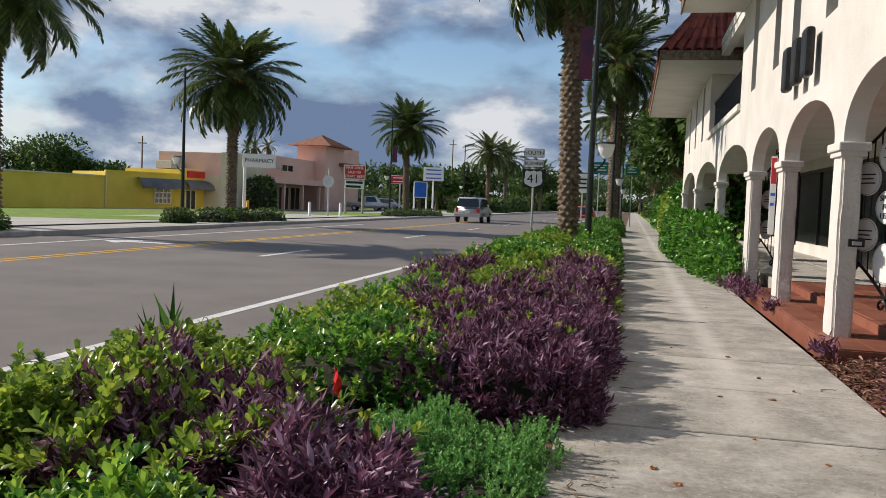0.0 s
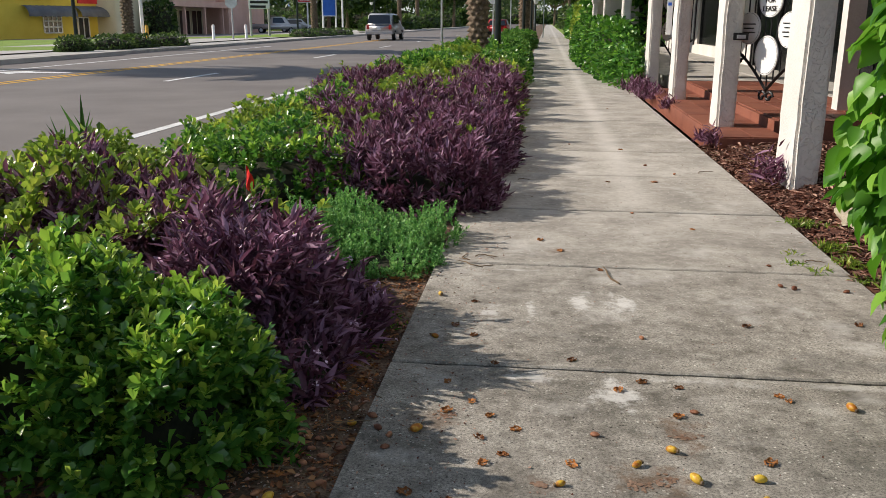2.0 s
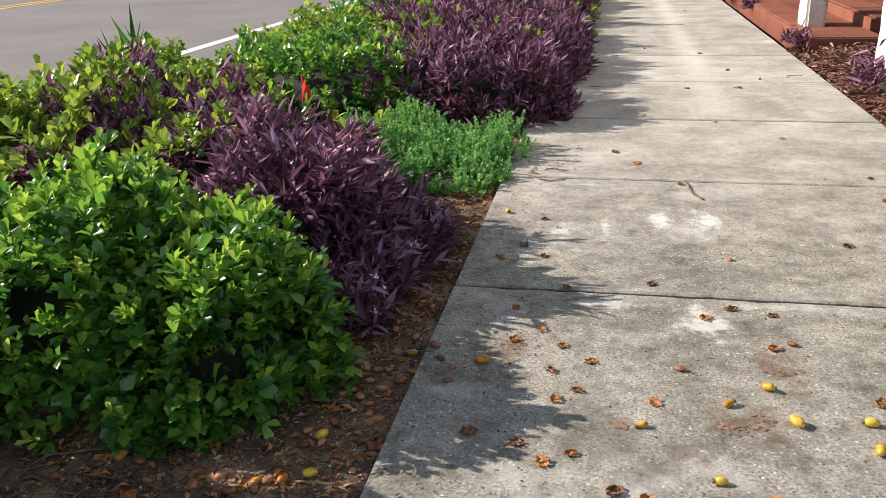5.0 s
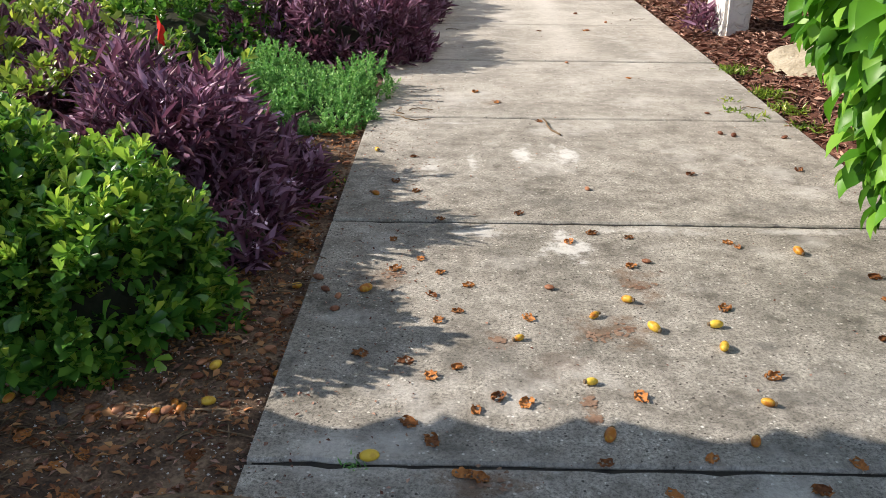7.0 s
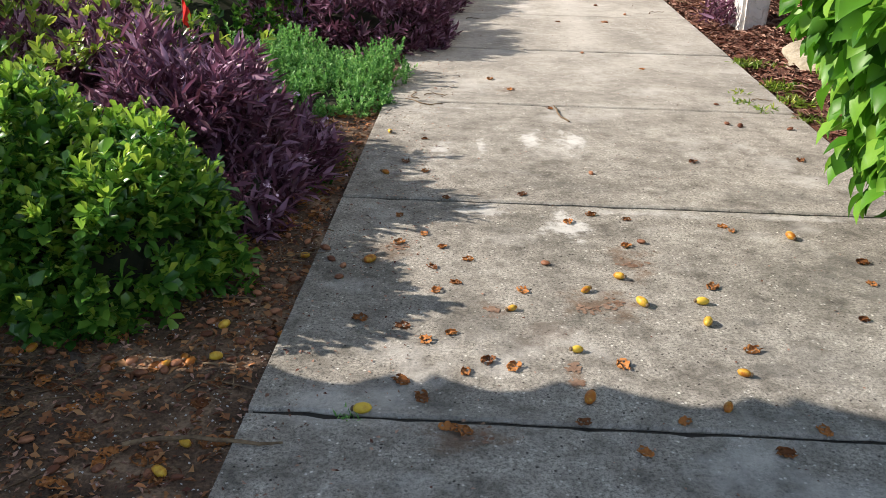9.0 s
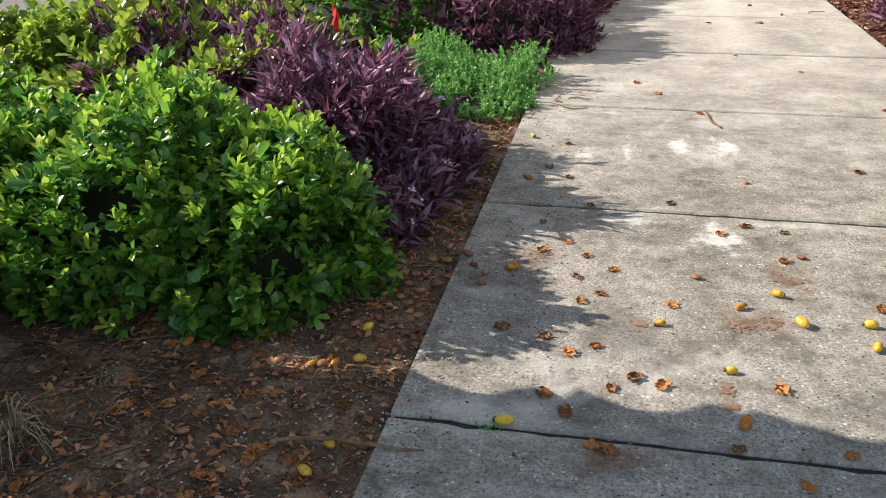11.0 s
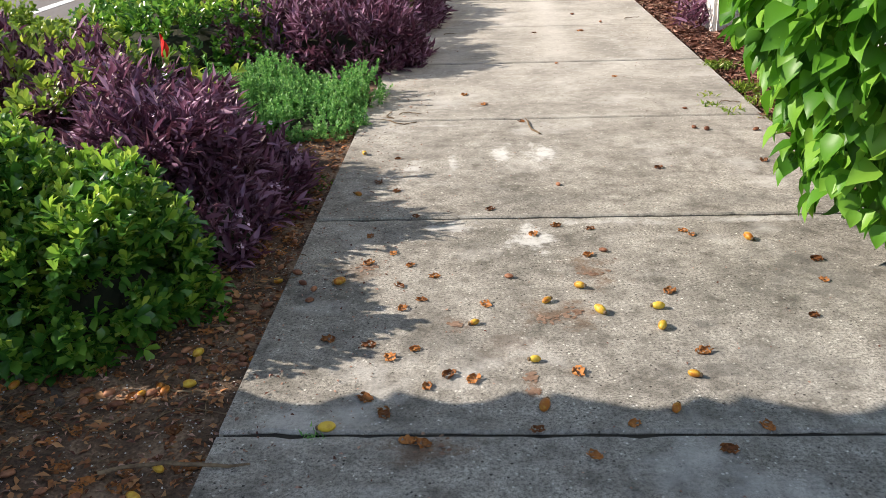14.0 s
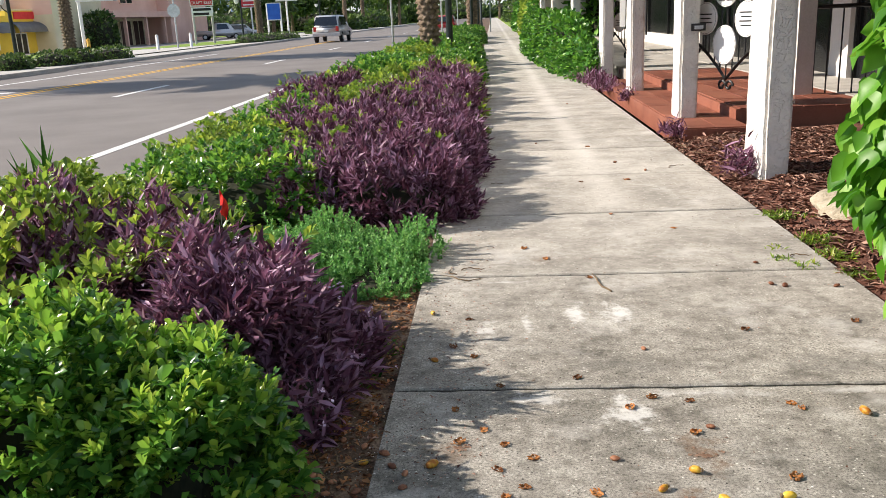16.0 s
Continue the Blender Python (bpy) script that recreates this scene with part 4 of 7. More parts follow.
def rough_column(y0, y1, z0, z1, seed):
    """A square stucco column with uneven faces and worn edges."""
    bm = bmesh.new()
    bmesh.ops.create_cube(bm, size=1, matrix=Matrix.LocRotScale((FX + FT / 2, (y0 + y1) / 2, (z0 + z1) / 2), None, (FT, y1 - y0, z1 - z0)))
    bmesh.ops.bevel(bm, geom=bm.edges[:], offset=0.022, segments=2, affect="EDGES")
    bmesh.ops.subdivide_edges(bm, edges=[e for e in bm.edges if e.calc_length() > 0.25], cuts=14, use_grid_fill=True)
    for v in bm.verts:
        v.co += Vector((noise.noise(v.co * 5 + Vector((seed, 0, 0))), noise.noise(v.co * 5 + Vector((0, seed, 9))), 0)) * 0.008
    bm.normal_update()
    for f in bm.faces:
        f.material_index = 0 if f.normal.y < -0.5 or f.normal.y > 0.5 else 1
    return bm


for i, ((y0, y1), b) in enumerate(zip(COLS, BASE)):
    o = part("column", rough_column(y0, y1, b, SPRING - 0.1, i), STUCCO_ROUGH, building, "square white column in trowelled stucco")
    o.data.materials.append(STUCCO)
    bm = bmesh.new()
    add_box(bm, FX - 0.05, FX + FT + 0.05, y0 - 0.07, y1 + 0.07, SPRING - 0.1, SPRING - 0.02, 0.015)
    add_box(bm, FX - 0.025, FX + FT + 0.025, y0 - 0.035, y1 + 0.035, SPRING - 0.15, SPRING - 0.098, 0.01)
    part("capital", bm, STUCCO, building)

for (a0, a1), (b0, b1) in zip(COLS, COLS[1:]):
    bm = bmesh.new()
    n, yc, hw = 22, (a1 + b0) / 2, (b0 - a1) / 2
    apex = APEX if hw < 1.6 else APEX + 0.05
    prof = [(yc - hw * math.cos(math.pi * k / n), SPRING - 0.02 + (apex - SPRING + 0.02) * (math.sin(math.pi * k / n) ** 0.85 * 0.93 + 0.07 * (1 - abs(1 - 2 * k / n)))) for k in range(n + 1)]
    ring = [(bm.verts.new((FX, y, z)), bm.verts.new((FX, y, TOP1)), bm.verts.new((FX + FT, y, z)), bm.verts.new((FX + FT, y, TOP1))) for y, z in prof]
    for p, q in zip(ring, ring[1:]):
        bm.faces.new((p[0], p[1], q[1], q[0]))
        bm.faces.new((p[2], q[2], q[3], p[3]))
        bm.faces.new((p[0], q[0], q[2], p[2]))
    part("arch", bm, STUCCO, building, "wide arch in white stucco")
for y0, y1 in COLS:
    part("pier_wall", box(FX, FX + FT, y0, y1, SPRING - 0.02, TOP1), STUCCO, building)


def holed_wall(holes, y0, y1, z0, z1, x0, x1):
    """A wall across y and z with rectangular openings through it."""
    ys = sorted({y0, y1, *[h[0] for h in holes], *[h[1] for h in holes]})
    zs = sorted({z0, z1, *[h[2] for h in holes], *[h[3] for h in holes]})
    bm = bmesh.new()
    for a, b in zip(ys, ys[1:]):
        for c, d in zip(zs, zs[1:]):
            if not any(h[0] <= a and b <= h[1] and h[2] <= c and d <= h[3] for h in holes):
                add_box(bm, x0, x1, a, b, c, d)
    bmesh.ops.remove_doubles(bm, verts=bm.verts[:], dist=0.0005)
    return bm


WINDOWS = [(5.5, 6.0, 3.25, 4.7), (7.3, 7.8, 3.25, 4.7), (9.35, 9.9, 3.25, 4.7), (11.35, 11.85, 3.25, 4.7), (12.8, 13.3, 3.25, 4.7), (15.05, 15.6, 3.25, 4.8), (25.6, 26.2, 3.2, 4.75), (28.4, 28.9, 3.2, 4.75), (31.2, 31.8, 3.2, 4.75)]
BALCONY = (17.0, 23.7, 3.22, 4.85)
part("upper_wall", holed_wall(WINDOWS + [BALCONY], COLS[0][0], 34.3, TOP1, EAVE + 0.1, FX, FX + FT), STUCCO, building, "plain white stucco upper wall")
for y0, y1, z0, z1 in WINDOWS:
    w = part("window", box(FX + 0.16, FX + 0.18, y0, y1, z0, z1), DARK_GLASS, building, "narrow dark recessed window")
    bm = bmesh.new()
    for a, b, c, d in ((y0, y0 + 0.05, z0, z1), (y1 - 0.05, y1, z0, z1), (y0 + 0.05, y1 - 0.05, z0, z0 + 0.05), (y0 + 0.05, y1 - 0.05, z1 - 0.05, z1), (y0 + 0.05, y1 - 0.05, (z0 + z1) / 2 - 0.02, (z0 + z1) / 2 + 0.02)):
        add_box(bm, FX + 0.12, FX + 0.21, a, b, c, d)
    part("window_frame", bm, BLACK_IRON, w)
# balcony recess and rail
bm = bmesh.new()
add_box(bm, 4.2, 4.4, BALCONY[0] - 0.4, BALCONY[1] + 0.4, 2.8, 4.95)
add_box(bm, FX + FT, 4.2, BALCONY[0] - 0.2, BALCONY[0], 2.8, 4.95)
add_box(bm, FX + FT, 4.2, BALCONY[1], BALCONY[1] + 0.2, 2.8, 4.95)
add_box(bm, FX + FT, 4.2, BALCONY[0], BALCONY[1], 2.95, 3.2)
part("balcony_wall", bm, STUCCO, building)
part("balcony_sill", box(FX - 0.06, FX + FT, BALCONY[0] - 0.05, BALCONY[1] + 0.05, 3.1, 3.223, 0.01), STUCCO, building)
rail = part("balcony_rail", add_box(box(FX + 0.1, FX + 0.16, BALCONY[0], BALCONY[1], 4.0, 4.06), FX + 0.1, FX + 0.16, BALCONY[0], BALCONY[1], 3.32, 3.36), BLACK_IRON, building, "black iron balcony rail")
me = None
for k in range(int((BALCONY[1] - BALCONY[0]) / 0.13)):
    if me is None:
        o = part("baluster", box(-0.011, 0.011, -0.011, 0.011, 3.2, 4.0), BLACK_IRON, rail, "", pose(FX + 0.13, BALCONY[0] + 0.08, 0))
        me = o.data
    else:
        part("baluster", me, None, rail, "", pose(FX + 0.13, BALCONY[0] + 0.08 + 0.13 * k, 0))
part("balcony_door", box(4.15, 4.19, 18.2, 20.2, 3.2, 4.7), DARK_GLASS, building, "dark glass balcony door")

# porch inside the arcade
PORCH_Z = 0.22
part("porch_floor", box(3.96, 5.0, 9.0, 34.3, -0.1, PORCH_Z), KERB, building, "grey concrete porch floor")
part("porch_floor", box(2.42, 3.9, 14.2, 34.3, -0.1, PORCH_Z), KERB, building, "grey concrete porch floor")
part("porch_ceiling", box(FX + FT, 5.0, 3.05, 34.3, TOP1 - 0.06, TOP1 + 0.08), STUCCO, building)
DOORS = [(3.7, 6.2, PORCH_Z, 2.4), (6.7, 9.4, PORCH_Z, 2.4), (9.9, 11.4, PORCH_Z, 2.4), (12.0, 14.5, PORCH_Z, 2.4), (15.6, 19.4, PORCH_Z, 2.4), (20.4, 26.2, 0.5, 2.4), (27.4, 33.2, 0.5, 2.4)]
part("porch_back_wall", holed_wall(DOORS, 3.05, 34.3, PORCH_Z, TOP1, 4.7, 4.95), STUCCO, building)
for y0, y1, z0, z1 in DOORS:
    w = part("porch_window", box(4.8, 4.83, y0, y1, z0, z1), PORCH_GLASS, building, "dark glass porch window")
    bm = bmesh.new()
    for a, b, c, d in ((y0, y0 + 0.07, z0, z1), (y1 - 0.07, y1, z0, z1), (y0 + 0.07, y1 - 0.07, z1 - 0.08, z1), ((y0 + y1) / 2 - 0.03, (y0 + y1) / 2 + 0.03, z0, z1 - 0.08)):
        add_box(bm, 4.76, 4.86, a, b, c, d)
    part("frame", bm, BLACK_IRON, w)
part("end_wall", box(FX + FT, 9.0, 34.0, 34.3, -0.1, EAVE + 0.1), STUCCO, building)
part("end_wall", box(FX + FT, 9.0, 3.05, 3.35, TOP1 + 0.1, EAVE + 0.1), STUCCO, building)
part("rear_wall", box(8.8, 9.0, 3.35, 34.0, -0.1, EAVE + 0.1), STUCCO, building)
part("upper_floor", box(FX + FT, 8.8, 3.35, 34.0, TOP1 + 0.1, TOP1 + 0.14), STUCCO, building)


def tiled_roof(x0, x1, y0, y1, z, rise):
    """An overhanging roof: soffit, fascia, and mansard slopes under barrel tiles."""
    bm = bmesh.new()
    add_box(bm, x0, x1, y0, y1, z - 0.16, z)
    part("soffit", bm, STUCCO, building, "pale boxed soffit under the eave")
    part("fascia", box(x0 - 0.03, x0, y0 - 0.03, y1, z - 0.2, z + 0.03), BARK, building, "dark brown fascia board")
    part("fascia", box(x0, x1, y0 - 0.03, y0, z - 0.2, z + 0.03), BARK, building, "dark brown fascia board")
    ins = rise * 0.75
    a = [(x0, y0), (x1, y0), (x1, y1), (x0, y1)]
    b = [(x0 + ins, y0 + ins), (x1 - ins, y0 + ins), (x1 - ins, y1 - ins), (x0 + ins, y1 - ins)]
    bm = bmesh.new()
    lo = [bm.verts.new((p, q, z + 0.003)) for p, q in a]
    hi = [bm.verts.new((p, q, z + rise)) for p, q in b]
    for k in range(4):
        bm.faces.new((lo[k], lo[(k + 1) % 4], hi[(k + 1) % 4], hi[k]))
    bm.faces.new(hi)
    roof = part("roof", bm, ROOF_TILE, building, "dark red roof")
    ob = bmesh.new()
    for (p, q, nn) in ((0, 1, (y1 - y0)), (3, 0, (x1 - x0))):
        A, B = Vector((*a[p], z + 0.02)), Vector((*a[q], z + 0.02))
        C, D = Vector((*b[p], z + rise + 0.02)), Vector((*b[q], z + rise + 0.02))
        cnt = int((B - A).length / 0.24)
        for k in range(cnt):
            t = (k + 0.5) / cnt
            P = A.lerp(B, t)
            t2 = min(max((t * (B - A).length - ins) / ((B - A).length - 2 * ins), 0), 1)
            Q = C.lerp(D, t2)
            rows = max(3, int((Q - P).length / 0.34))
            for r in range(rows):
                add_tube(ob, [P.lerp(Q, r / rows), P.lerp(Q, (r + 1.08) / rows)], [0.105, 0.085], 8, False)
    tagged(part("roof_tile", ob, ROOF_TILE, roof, "rows of dark red barrel tiles"), kind="stuff")


tiled_roof(0.95, 9.4, 2.3, 17.1, EAVE + 0.12, 1.3)
tiled_roof(0.72, 9.4, 21.35, 34.7, EAVE, 1.7)
part("flat_roof", box(FX - 0.02, 9.0, 17.2, 21.25, EAVE + 0.08, EAVE + 0.25), STUCCO, building)
# house number, kept as plain bars
for k, (yy, zz) in enumerate(((10.15, 2.95), (10.75, 2.95), (11.35, 2.95))):
    part("number_bar", box(FX - 0.16, FX - 0.06, yy - 0.15, yy + 0.15, zz - 0.26, zz + 0.26, 0.045), BLACK_IRON, building, "dark raised bar of the house number")

# ---- tiled steps between the columns ----
steps = thing("tiled_steps", "terracotta tiled landing and step between the columns", "steps")
part("landing", box(1.97, 2.56, 8.0, 14.1, -0.1, 0.1), TERRACOTTA, steps)
part("upper_step", box(2.56, 3.95, 8.5, 14.1, -0.1, 0.21), TERRACOTTA, steps)
row = part("tile", box(-0.142, 0.142, -0.48, 0.48, 0, 0.012, 0.004), TERRACOTTA, steps, "", pose(2.125, 8.5, 0.1))
for i in range(2):
    for j in range(6):
        if i or j:
            part("tile", row.data, None, steps, "", pose(2.125 + 0.29 * i, 8.5 + 0.98 * j, 0.1))
for i in range(4):
    for j in range(6):
        part("tile", row.data, None, steps, "", pose(2.74 + 0.3 * i, 8.95 + 0.93 * j, 0.21) @ Matrix.Diagonal((1, 0.94, 1, 1)))


# ---- street lamps ----
def street_lamp(x, y, z, top, side, lantern, label, arm=2.2, banner=False):
    """A tall dark pole with a small globe lantern on a scrolled bracket and a road arm."""
    ob = thing("street_lamp", label, "street lamp", pose(x, y, z), "street lamps")
    part("pole", tube([(0, 0, 0), (0, 0, 0.5), (0, 0, 0.55), (0, 0, top)], [0.115, 0.1, 0.075, 0.045], 12), DARK_GREEN, ob)
    part("base_collar", tube([(0, 0, 0), (0, 0, 0.12), (0, 0, 0.2)], [0.19, 0.18, 0.11], 12), DARK_GREEN, ob)
    part("bracket", tube([(0, 0, lantern - 0.45), (side * 0.12, 0, lantern - 0.38), (side * 0.24, 0, lantern - 0.28), (side * 0.3, 0, lantern - 0.16)], 0.022, 8), DARK_GREEN, ob)
    g = bmesh.new()
    add_tube(g, [(side * 0.3, 0, lantern - 0.14), (side * 0.3, 0, lantern - 0.08), (side * 0.3, 0, lantern + 0.06), (side * 0.3, 0, lantern + 0.17)], [0.07, 0.13, 0.18, 0.19], 16)
    smooth(part("globe", g, GLOBE, ob, "white frosted lantern globe"))
    part("lantern_cap", tube([(side * 0.3, 0, lantern + 0.17), (side * 0.3, 0, lantern + 0.21)], [0.2, 0.17], 16), DARK_GREEN, ob)
    part("road_arm", tube([(0, 0, top - 0.15), (-side * arm * 0.5, 0, top + 0.3), (-side * arm, 0, top + 0.35)], [0.04, 0.035, 0.03], 8), DARK_GREEN, ob)
    smooth(part("luminaire", tube([(-side * (arm - 0.1), 0, top + 0.33), (-side * (arm + 0.25), 0, top + 0.3), (-side * (arm + 0.6), 0, top + 0.28)], [0.06, 0.13, 0.05], 10), DARK_GREEN, ob))
    if banner:
        b = part("banner", box(-side * 0.36, -side * 0.08, -0.008, 0.008, 4.05, 5.15) if side > 0 else box(0.08, 0.46, -0.008, 0.008, 4.05, 5.15), BANNER_CLOTH, ob, "dark red and blue street banner")
        part("banner_bar", tube([(0, 0, 5.18), (-side * 0.48, 0, 5.18)], 0.015, 6), DARK_GREEN, b)
        part("banner_bar", tube([(0, 0, 4.03), (-side * 0.48, 0, 4.03)], 0.015, 6), DARK_GREEN, b)
    return ob


BANNER_CLOTH = material("banner_cloth", (0.03, 0.025, 0.07), (0.16, 0.03, 0.05), 2.2, 60, 0.8, 0.1)
lamp_label = "tall dark green lamp post with white lantern globe"
street_lamp(-0.7, 19.4, -0.05, 7.2, 1, 2.48, lamp_label + " and banner", banner=True)
street_lamp(-0.72, 41.5, -0.05, 7.2, 1, 2.48, lamp_label)
street_lamp(-0.78, 64.0, -0.05, 7.2, 1, 2.48, lamp_label)
street_lamp(-0.8, 86.0, -0.05, 7.2, 1, 2.48, lamp_label)
street_lamp(-18.2, 32.3, -0.02, 6.2, -1, 2.45, lamp_label + " across the road", arm=2.0)
street_lamp(-18.2, 63.0, -0.02, 7.4, -1, 2.83, lamp_label + " and banner", banner=True)
street_lamp(-18.2, 92.0, -0.02, 7.4, -1, 2.83, lamp_label + " across the road")

# ---- route sign ----
sign = thing("route_sign", "white and black route sign on a steel post", "road sign", pose(-2.25, 22.0, -0.05) @ Matrix.Diagonal((0.88, 0.88, 0.88, 1)))
part("post", tube([(0, 0.03, 0), (0, 0.03, 3.05)], 0.032, 8), GALVANISED, sign)


def plate(x0, x1, z0, z1, r=0.04, y=-0.006):
    """A thin upright plate with rounded corners."""
    bm = bmesh.new()
    pts = []
    for cx, cz, a0 in ((x1 - r, z1 - r, 0), (x0 + r, z1 - r, 90), (x0 + r, z0 + r, 180), (x1 - r, z0 + r, 270)):
        pts += [(cx + r * math.cos(radians(a0 + k * 22.5)), cz + r * math.sin(radians(a0 + k * 22.5))) for k in range(5)]
    f = bm.faces.new([bm.verts.new((p, y, q)) for p, q in pts])
    r_ = bmesh.ops.extrude_face_region(bm, geom=[f])
    for v in r_["geom"]:
        if isinstance(v, bmesh.types.BMVert):
            v.co.y += 0.006
    bmesh.ops.recalc_face_normals(bm, faces=bm.faces[:])
    return bm


for nm, z0, z1, txt, size in (("direction_plate", 2.8, 3.05, "SOUTH", 0.165), ("banner_plate", 2.51, 2.74, "BUSINESS", 0.125)):
    pl = part(nm, plate(-0.29, 0.29, z0, z1), SIGN_BLACK, sign, "white plate with black lettering")
    part("face", plate(-0.275, 0.275, z0 + 0.015, z1 - 0.015, 0.03, -0.013), SIGN_WHITE, pl)
    words(txt, size, SIGN_BLACK, pl, pose(0, -0.018, (z0 + z1) / 2) @ FACE_S)
pl = part("number_plate", plate(-0.3, 0.3, 1.93, 2.46), SIGN_BLACK, sign, "black plate with white shield and number")
bm = bmesh.new()
shield = [(0, 0.235), (0.1, 0.2), (0.2, 0.235), (0.25, 0.16), (0.235, 0.06), (0.27, -0.04), (0.235, -0.15), (0.13, -0.2), (0, -0.25)]
shield = shield + [(-a, b) for a, b in reversed(shield[1:-1])]
bm.faces.new([bm.verts.new((a, -0.011, 2.19 + b)) for a, b in shield])
part("shield", bm, SIGN_WHITE, pl)
words("41", 0.36, SIGN_BLACK, pl, pose(0, -0.016, 2.18) @ FACE_S)

# more road signs further on
for x, y, z, w, h, mat, lab in ((-1.75, 35.0, 2.2, 0.6, 0.75, SIGN_WHITE, "white lane sign on a steel post"), (-2.1, 60.0, 4.0, 1.4, 0.75, SIGN_GREEN, "green guide sign on a tall post"), (0.1, 62.0, 4.0, 0.9, 0.75, SIGN_GREEN, "small green guide sign on a tall post")):
    s2 = thing("road_sign", lab, "road sign", pose(x, y, -0.05))
    part("post", tube([(0, 0.03, 0), (0, 0.03, z + h / 2)], 0.035, 8), GALVANISED, s2)
    pl = part("plate", plate(-w / 2, w / 2, z - h / 2, z + h / 2), mat, s2)
    for k in range(3):
        part("bar", plate(-w * 0.35, w * (0.35 - 0.1 * (k % 2)), z + h * (0.22 - 0.22 * k) - 0.035, z + h * (0.22 - 0.22 * k) + 0.035, 0.01, -0.013), SIGN_BLACK if mat is SIGN_WHITE else SIGN_WHITE, pl)
# signal mast far along the road
mast = thing("signal_mast", "dark traffic signal mast far down the road", "traffic signal", pose(-1.4, 120, 0))
part("pole", tube([(0, 0, 0), (0, 0, 6)], 0.14, 8), GALVANISED, mast)
part("mast_arm", tube([(0, 0, 5.8), (-11, 0, 6.0)], [0.1, 0.05], 8), DARK_GREEN, mast)
for k in (-4, -7.5, -10.5):
    hd = part("signal_head", box(k - 0.18, k + 0.18, -0.12, 0.12, 5.2, 6.3, 0.03), BLACK_IRON, mast)

# ---- shops across the road ----
yellow = thing("yellow_building", "long low yellow stucco building with blue-grey awning", "building")


def wall_run(p, q, z0, z1, thick, mat, name, parent, label=""):
    """An upright wall along a line in plan, its thickness behind it."""
    d = Vector((q[0] - p[0], q[1] - p[1], 0))
    L = d.length
    m = Matrix.Translation((p[0], p[1], 0)) @ Matrix.Rotation(math.atan2(d.y, d.x), 4, "Z")
    return part(name, box(0, L, 0, thick, z0, z1), mat, parent, label, m), m, L


w1, m1, L1 = wall_run((-54.5, 10), (-47.7, 69.8), -0.9, 2.25, 6, YELLOW_WALL, "wall", yellow, "plain yellow stucco wall")
w2, m2, L2 = wall_run((-47.7, 69.8), (-43.9, 76.4), -0.9, 2.75, 7, YELLOW_WALL, "wall", yellow)
w3, m3, L3 = wall_run((-43.9, 76.4), (-42.5, 84.6), -0.9, 3.3, 7, YELLOW_WALL, "wall", yellow)
part("coping", box(-0.1, L1, -0.1, 0.3, 2.25, 2.37), CREAM_WALL, yellow, "", m1)
part("coping", box(0, L2, -0.1, 0.3, 2.75, 2.87), YELLOW_WALL, yellow, "", m2)
part("coping", box(0, L3, -0.1, 0.3, 3.3, 3.42), CREAM_WALL, yellow, "", m3)
part("downspout", tube([(0, -0.08, -0.8), (0, -0.08, 2.7)], 0.08, 8), CREAM_WALL, yellow, "", m2)


def awning(L, out, z, h, m, mat, parent):
    """A curved awning with raised ribs."""
    bm = bmesh.new()
    n, seg = 9, int(L / 0.55)
    for s in range(seg):
        a, b = L * s / seg, L * (s + 1) / seg
        prof = [(-out * math.sin(k / (n - 1) * math.pi / 2), z + h * math.cos(k / (n - 1) * math.pi / 2)) for k in range(n)]
        cols = [[bm.verts.new((xx, yy * (1 + lift), zz + lift * 0.5)) for yy, zz in prof] for xx, lift in ((a, 0), ((a + b) / 2, 0.06), (b, 0))]
        for c, d in zip(cols, cols[1:]):
            for k in range(n - 1):
                bm.faces.new((c[k], c[k + 1], d[k + 1], d[k]))
    bmesh.ops.remove_doubles(bm, verts=bm.verts[:], dist=0.001)
    return smooth(part("awning", bm, mat, parent, "curved blue-grey fabric awning", m))


awning(4.6, 1.3, 1.35, 0.95, m2 @ pose(3.0, 0, 0), AWNING, yellow)
awning(L3 - 0.5, 1.3, 1.35, 0.95, m3, AWNING, yellow)


def shop_window(m, x0, x1, z0, z1, parent, nx=3, nz=2, name="window", frame_mat=None, label="white framed window"):
    w = part(name, box(x0, x1, -0.06, -0.02, z0, z1), DARK_GLASS, parent, label, m)
    fm = frame_mat or WHITE_PAINT
    for k in range(nx + 1):
        c = x0 + (x1 - x0) * k / nx
        part("mullion", box(c - 0.05, c + 0.05, -0.11, 0.0, z0, z1), fm, w)
    for k in range(nz + 1):
        c = z0 + (z1 - z0) * k / nz
        part("crossbar", box(x0 + 0.05, x1 - 0.05, -0.105, 0.0, c - 0.05, c + 0.05), fm, w)
    return w


shop_window(m2, 4.9, 6.6, -0.05, 1.5, yellow, 4, 3)
shop_window(m3, 0.8, 2.3, -0.75, 1.3, yellow, 2, 1, "door", label="white glazed door")
bm = bmesh.new()
bmesh.ops.create_circle(bm, cap_ends=True, segments=24, radius=1.0)
part("mural_disc", bm, WHITE_PAINT, yellow, "pale round painted mural", m3 @ pose(4.9, -0.03, 0.3) @ FACE_S)
part("mural_bar", box(4.3, 7.4, -0.05, -0.01, -0.4, 0.1), SIGN_BLACK, yellow, "dark painted mural shape", m3)
part("sign_board", box(1.0, 4.2, -0.12, 0.0, 2.55, 3.2), SIGN_RED, yellow, "dark red sign board", m3)
part("rooftop_unit", box(1.0, 3.0, 2.0, 4.0, 3.4, 4.2, 0.05), GREY_WALL, yellow, "grey rooftop air conditioner", m3)

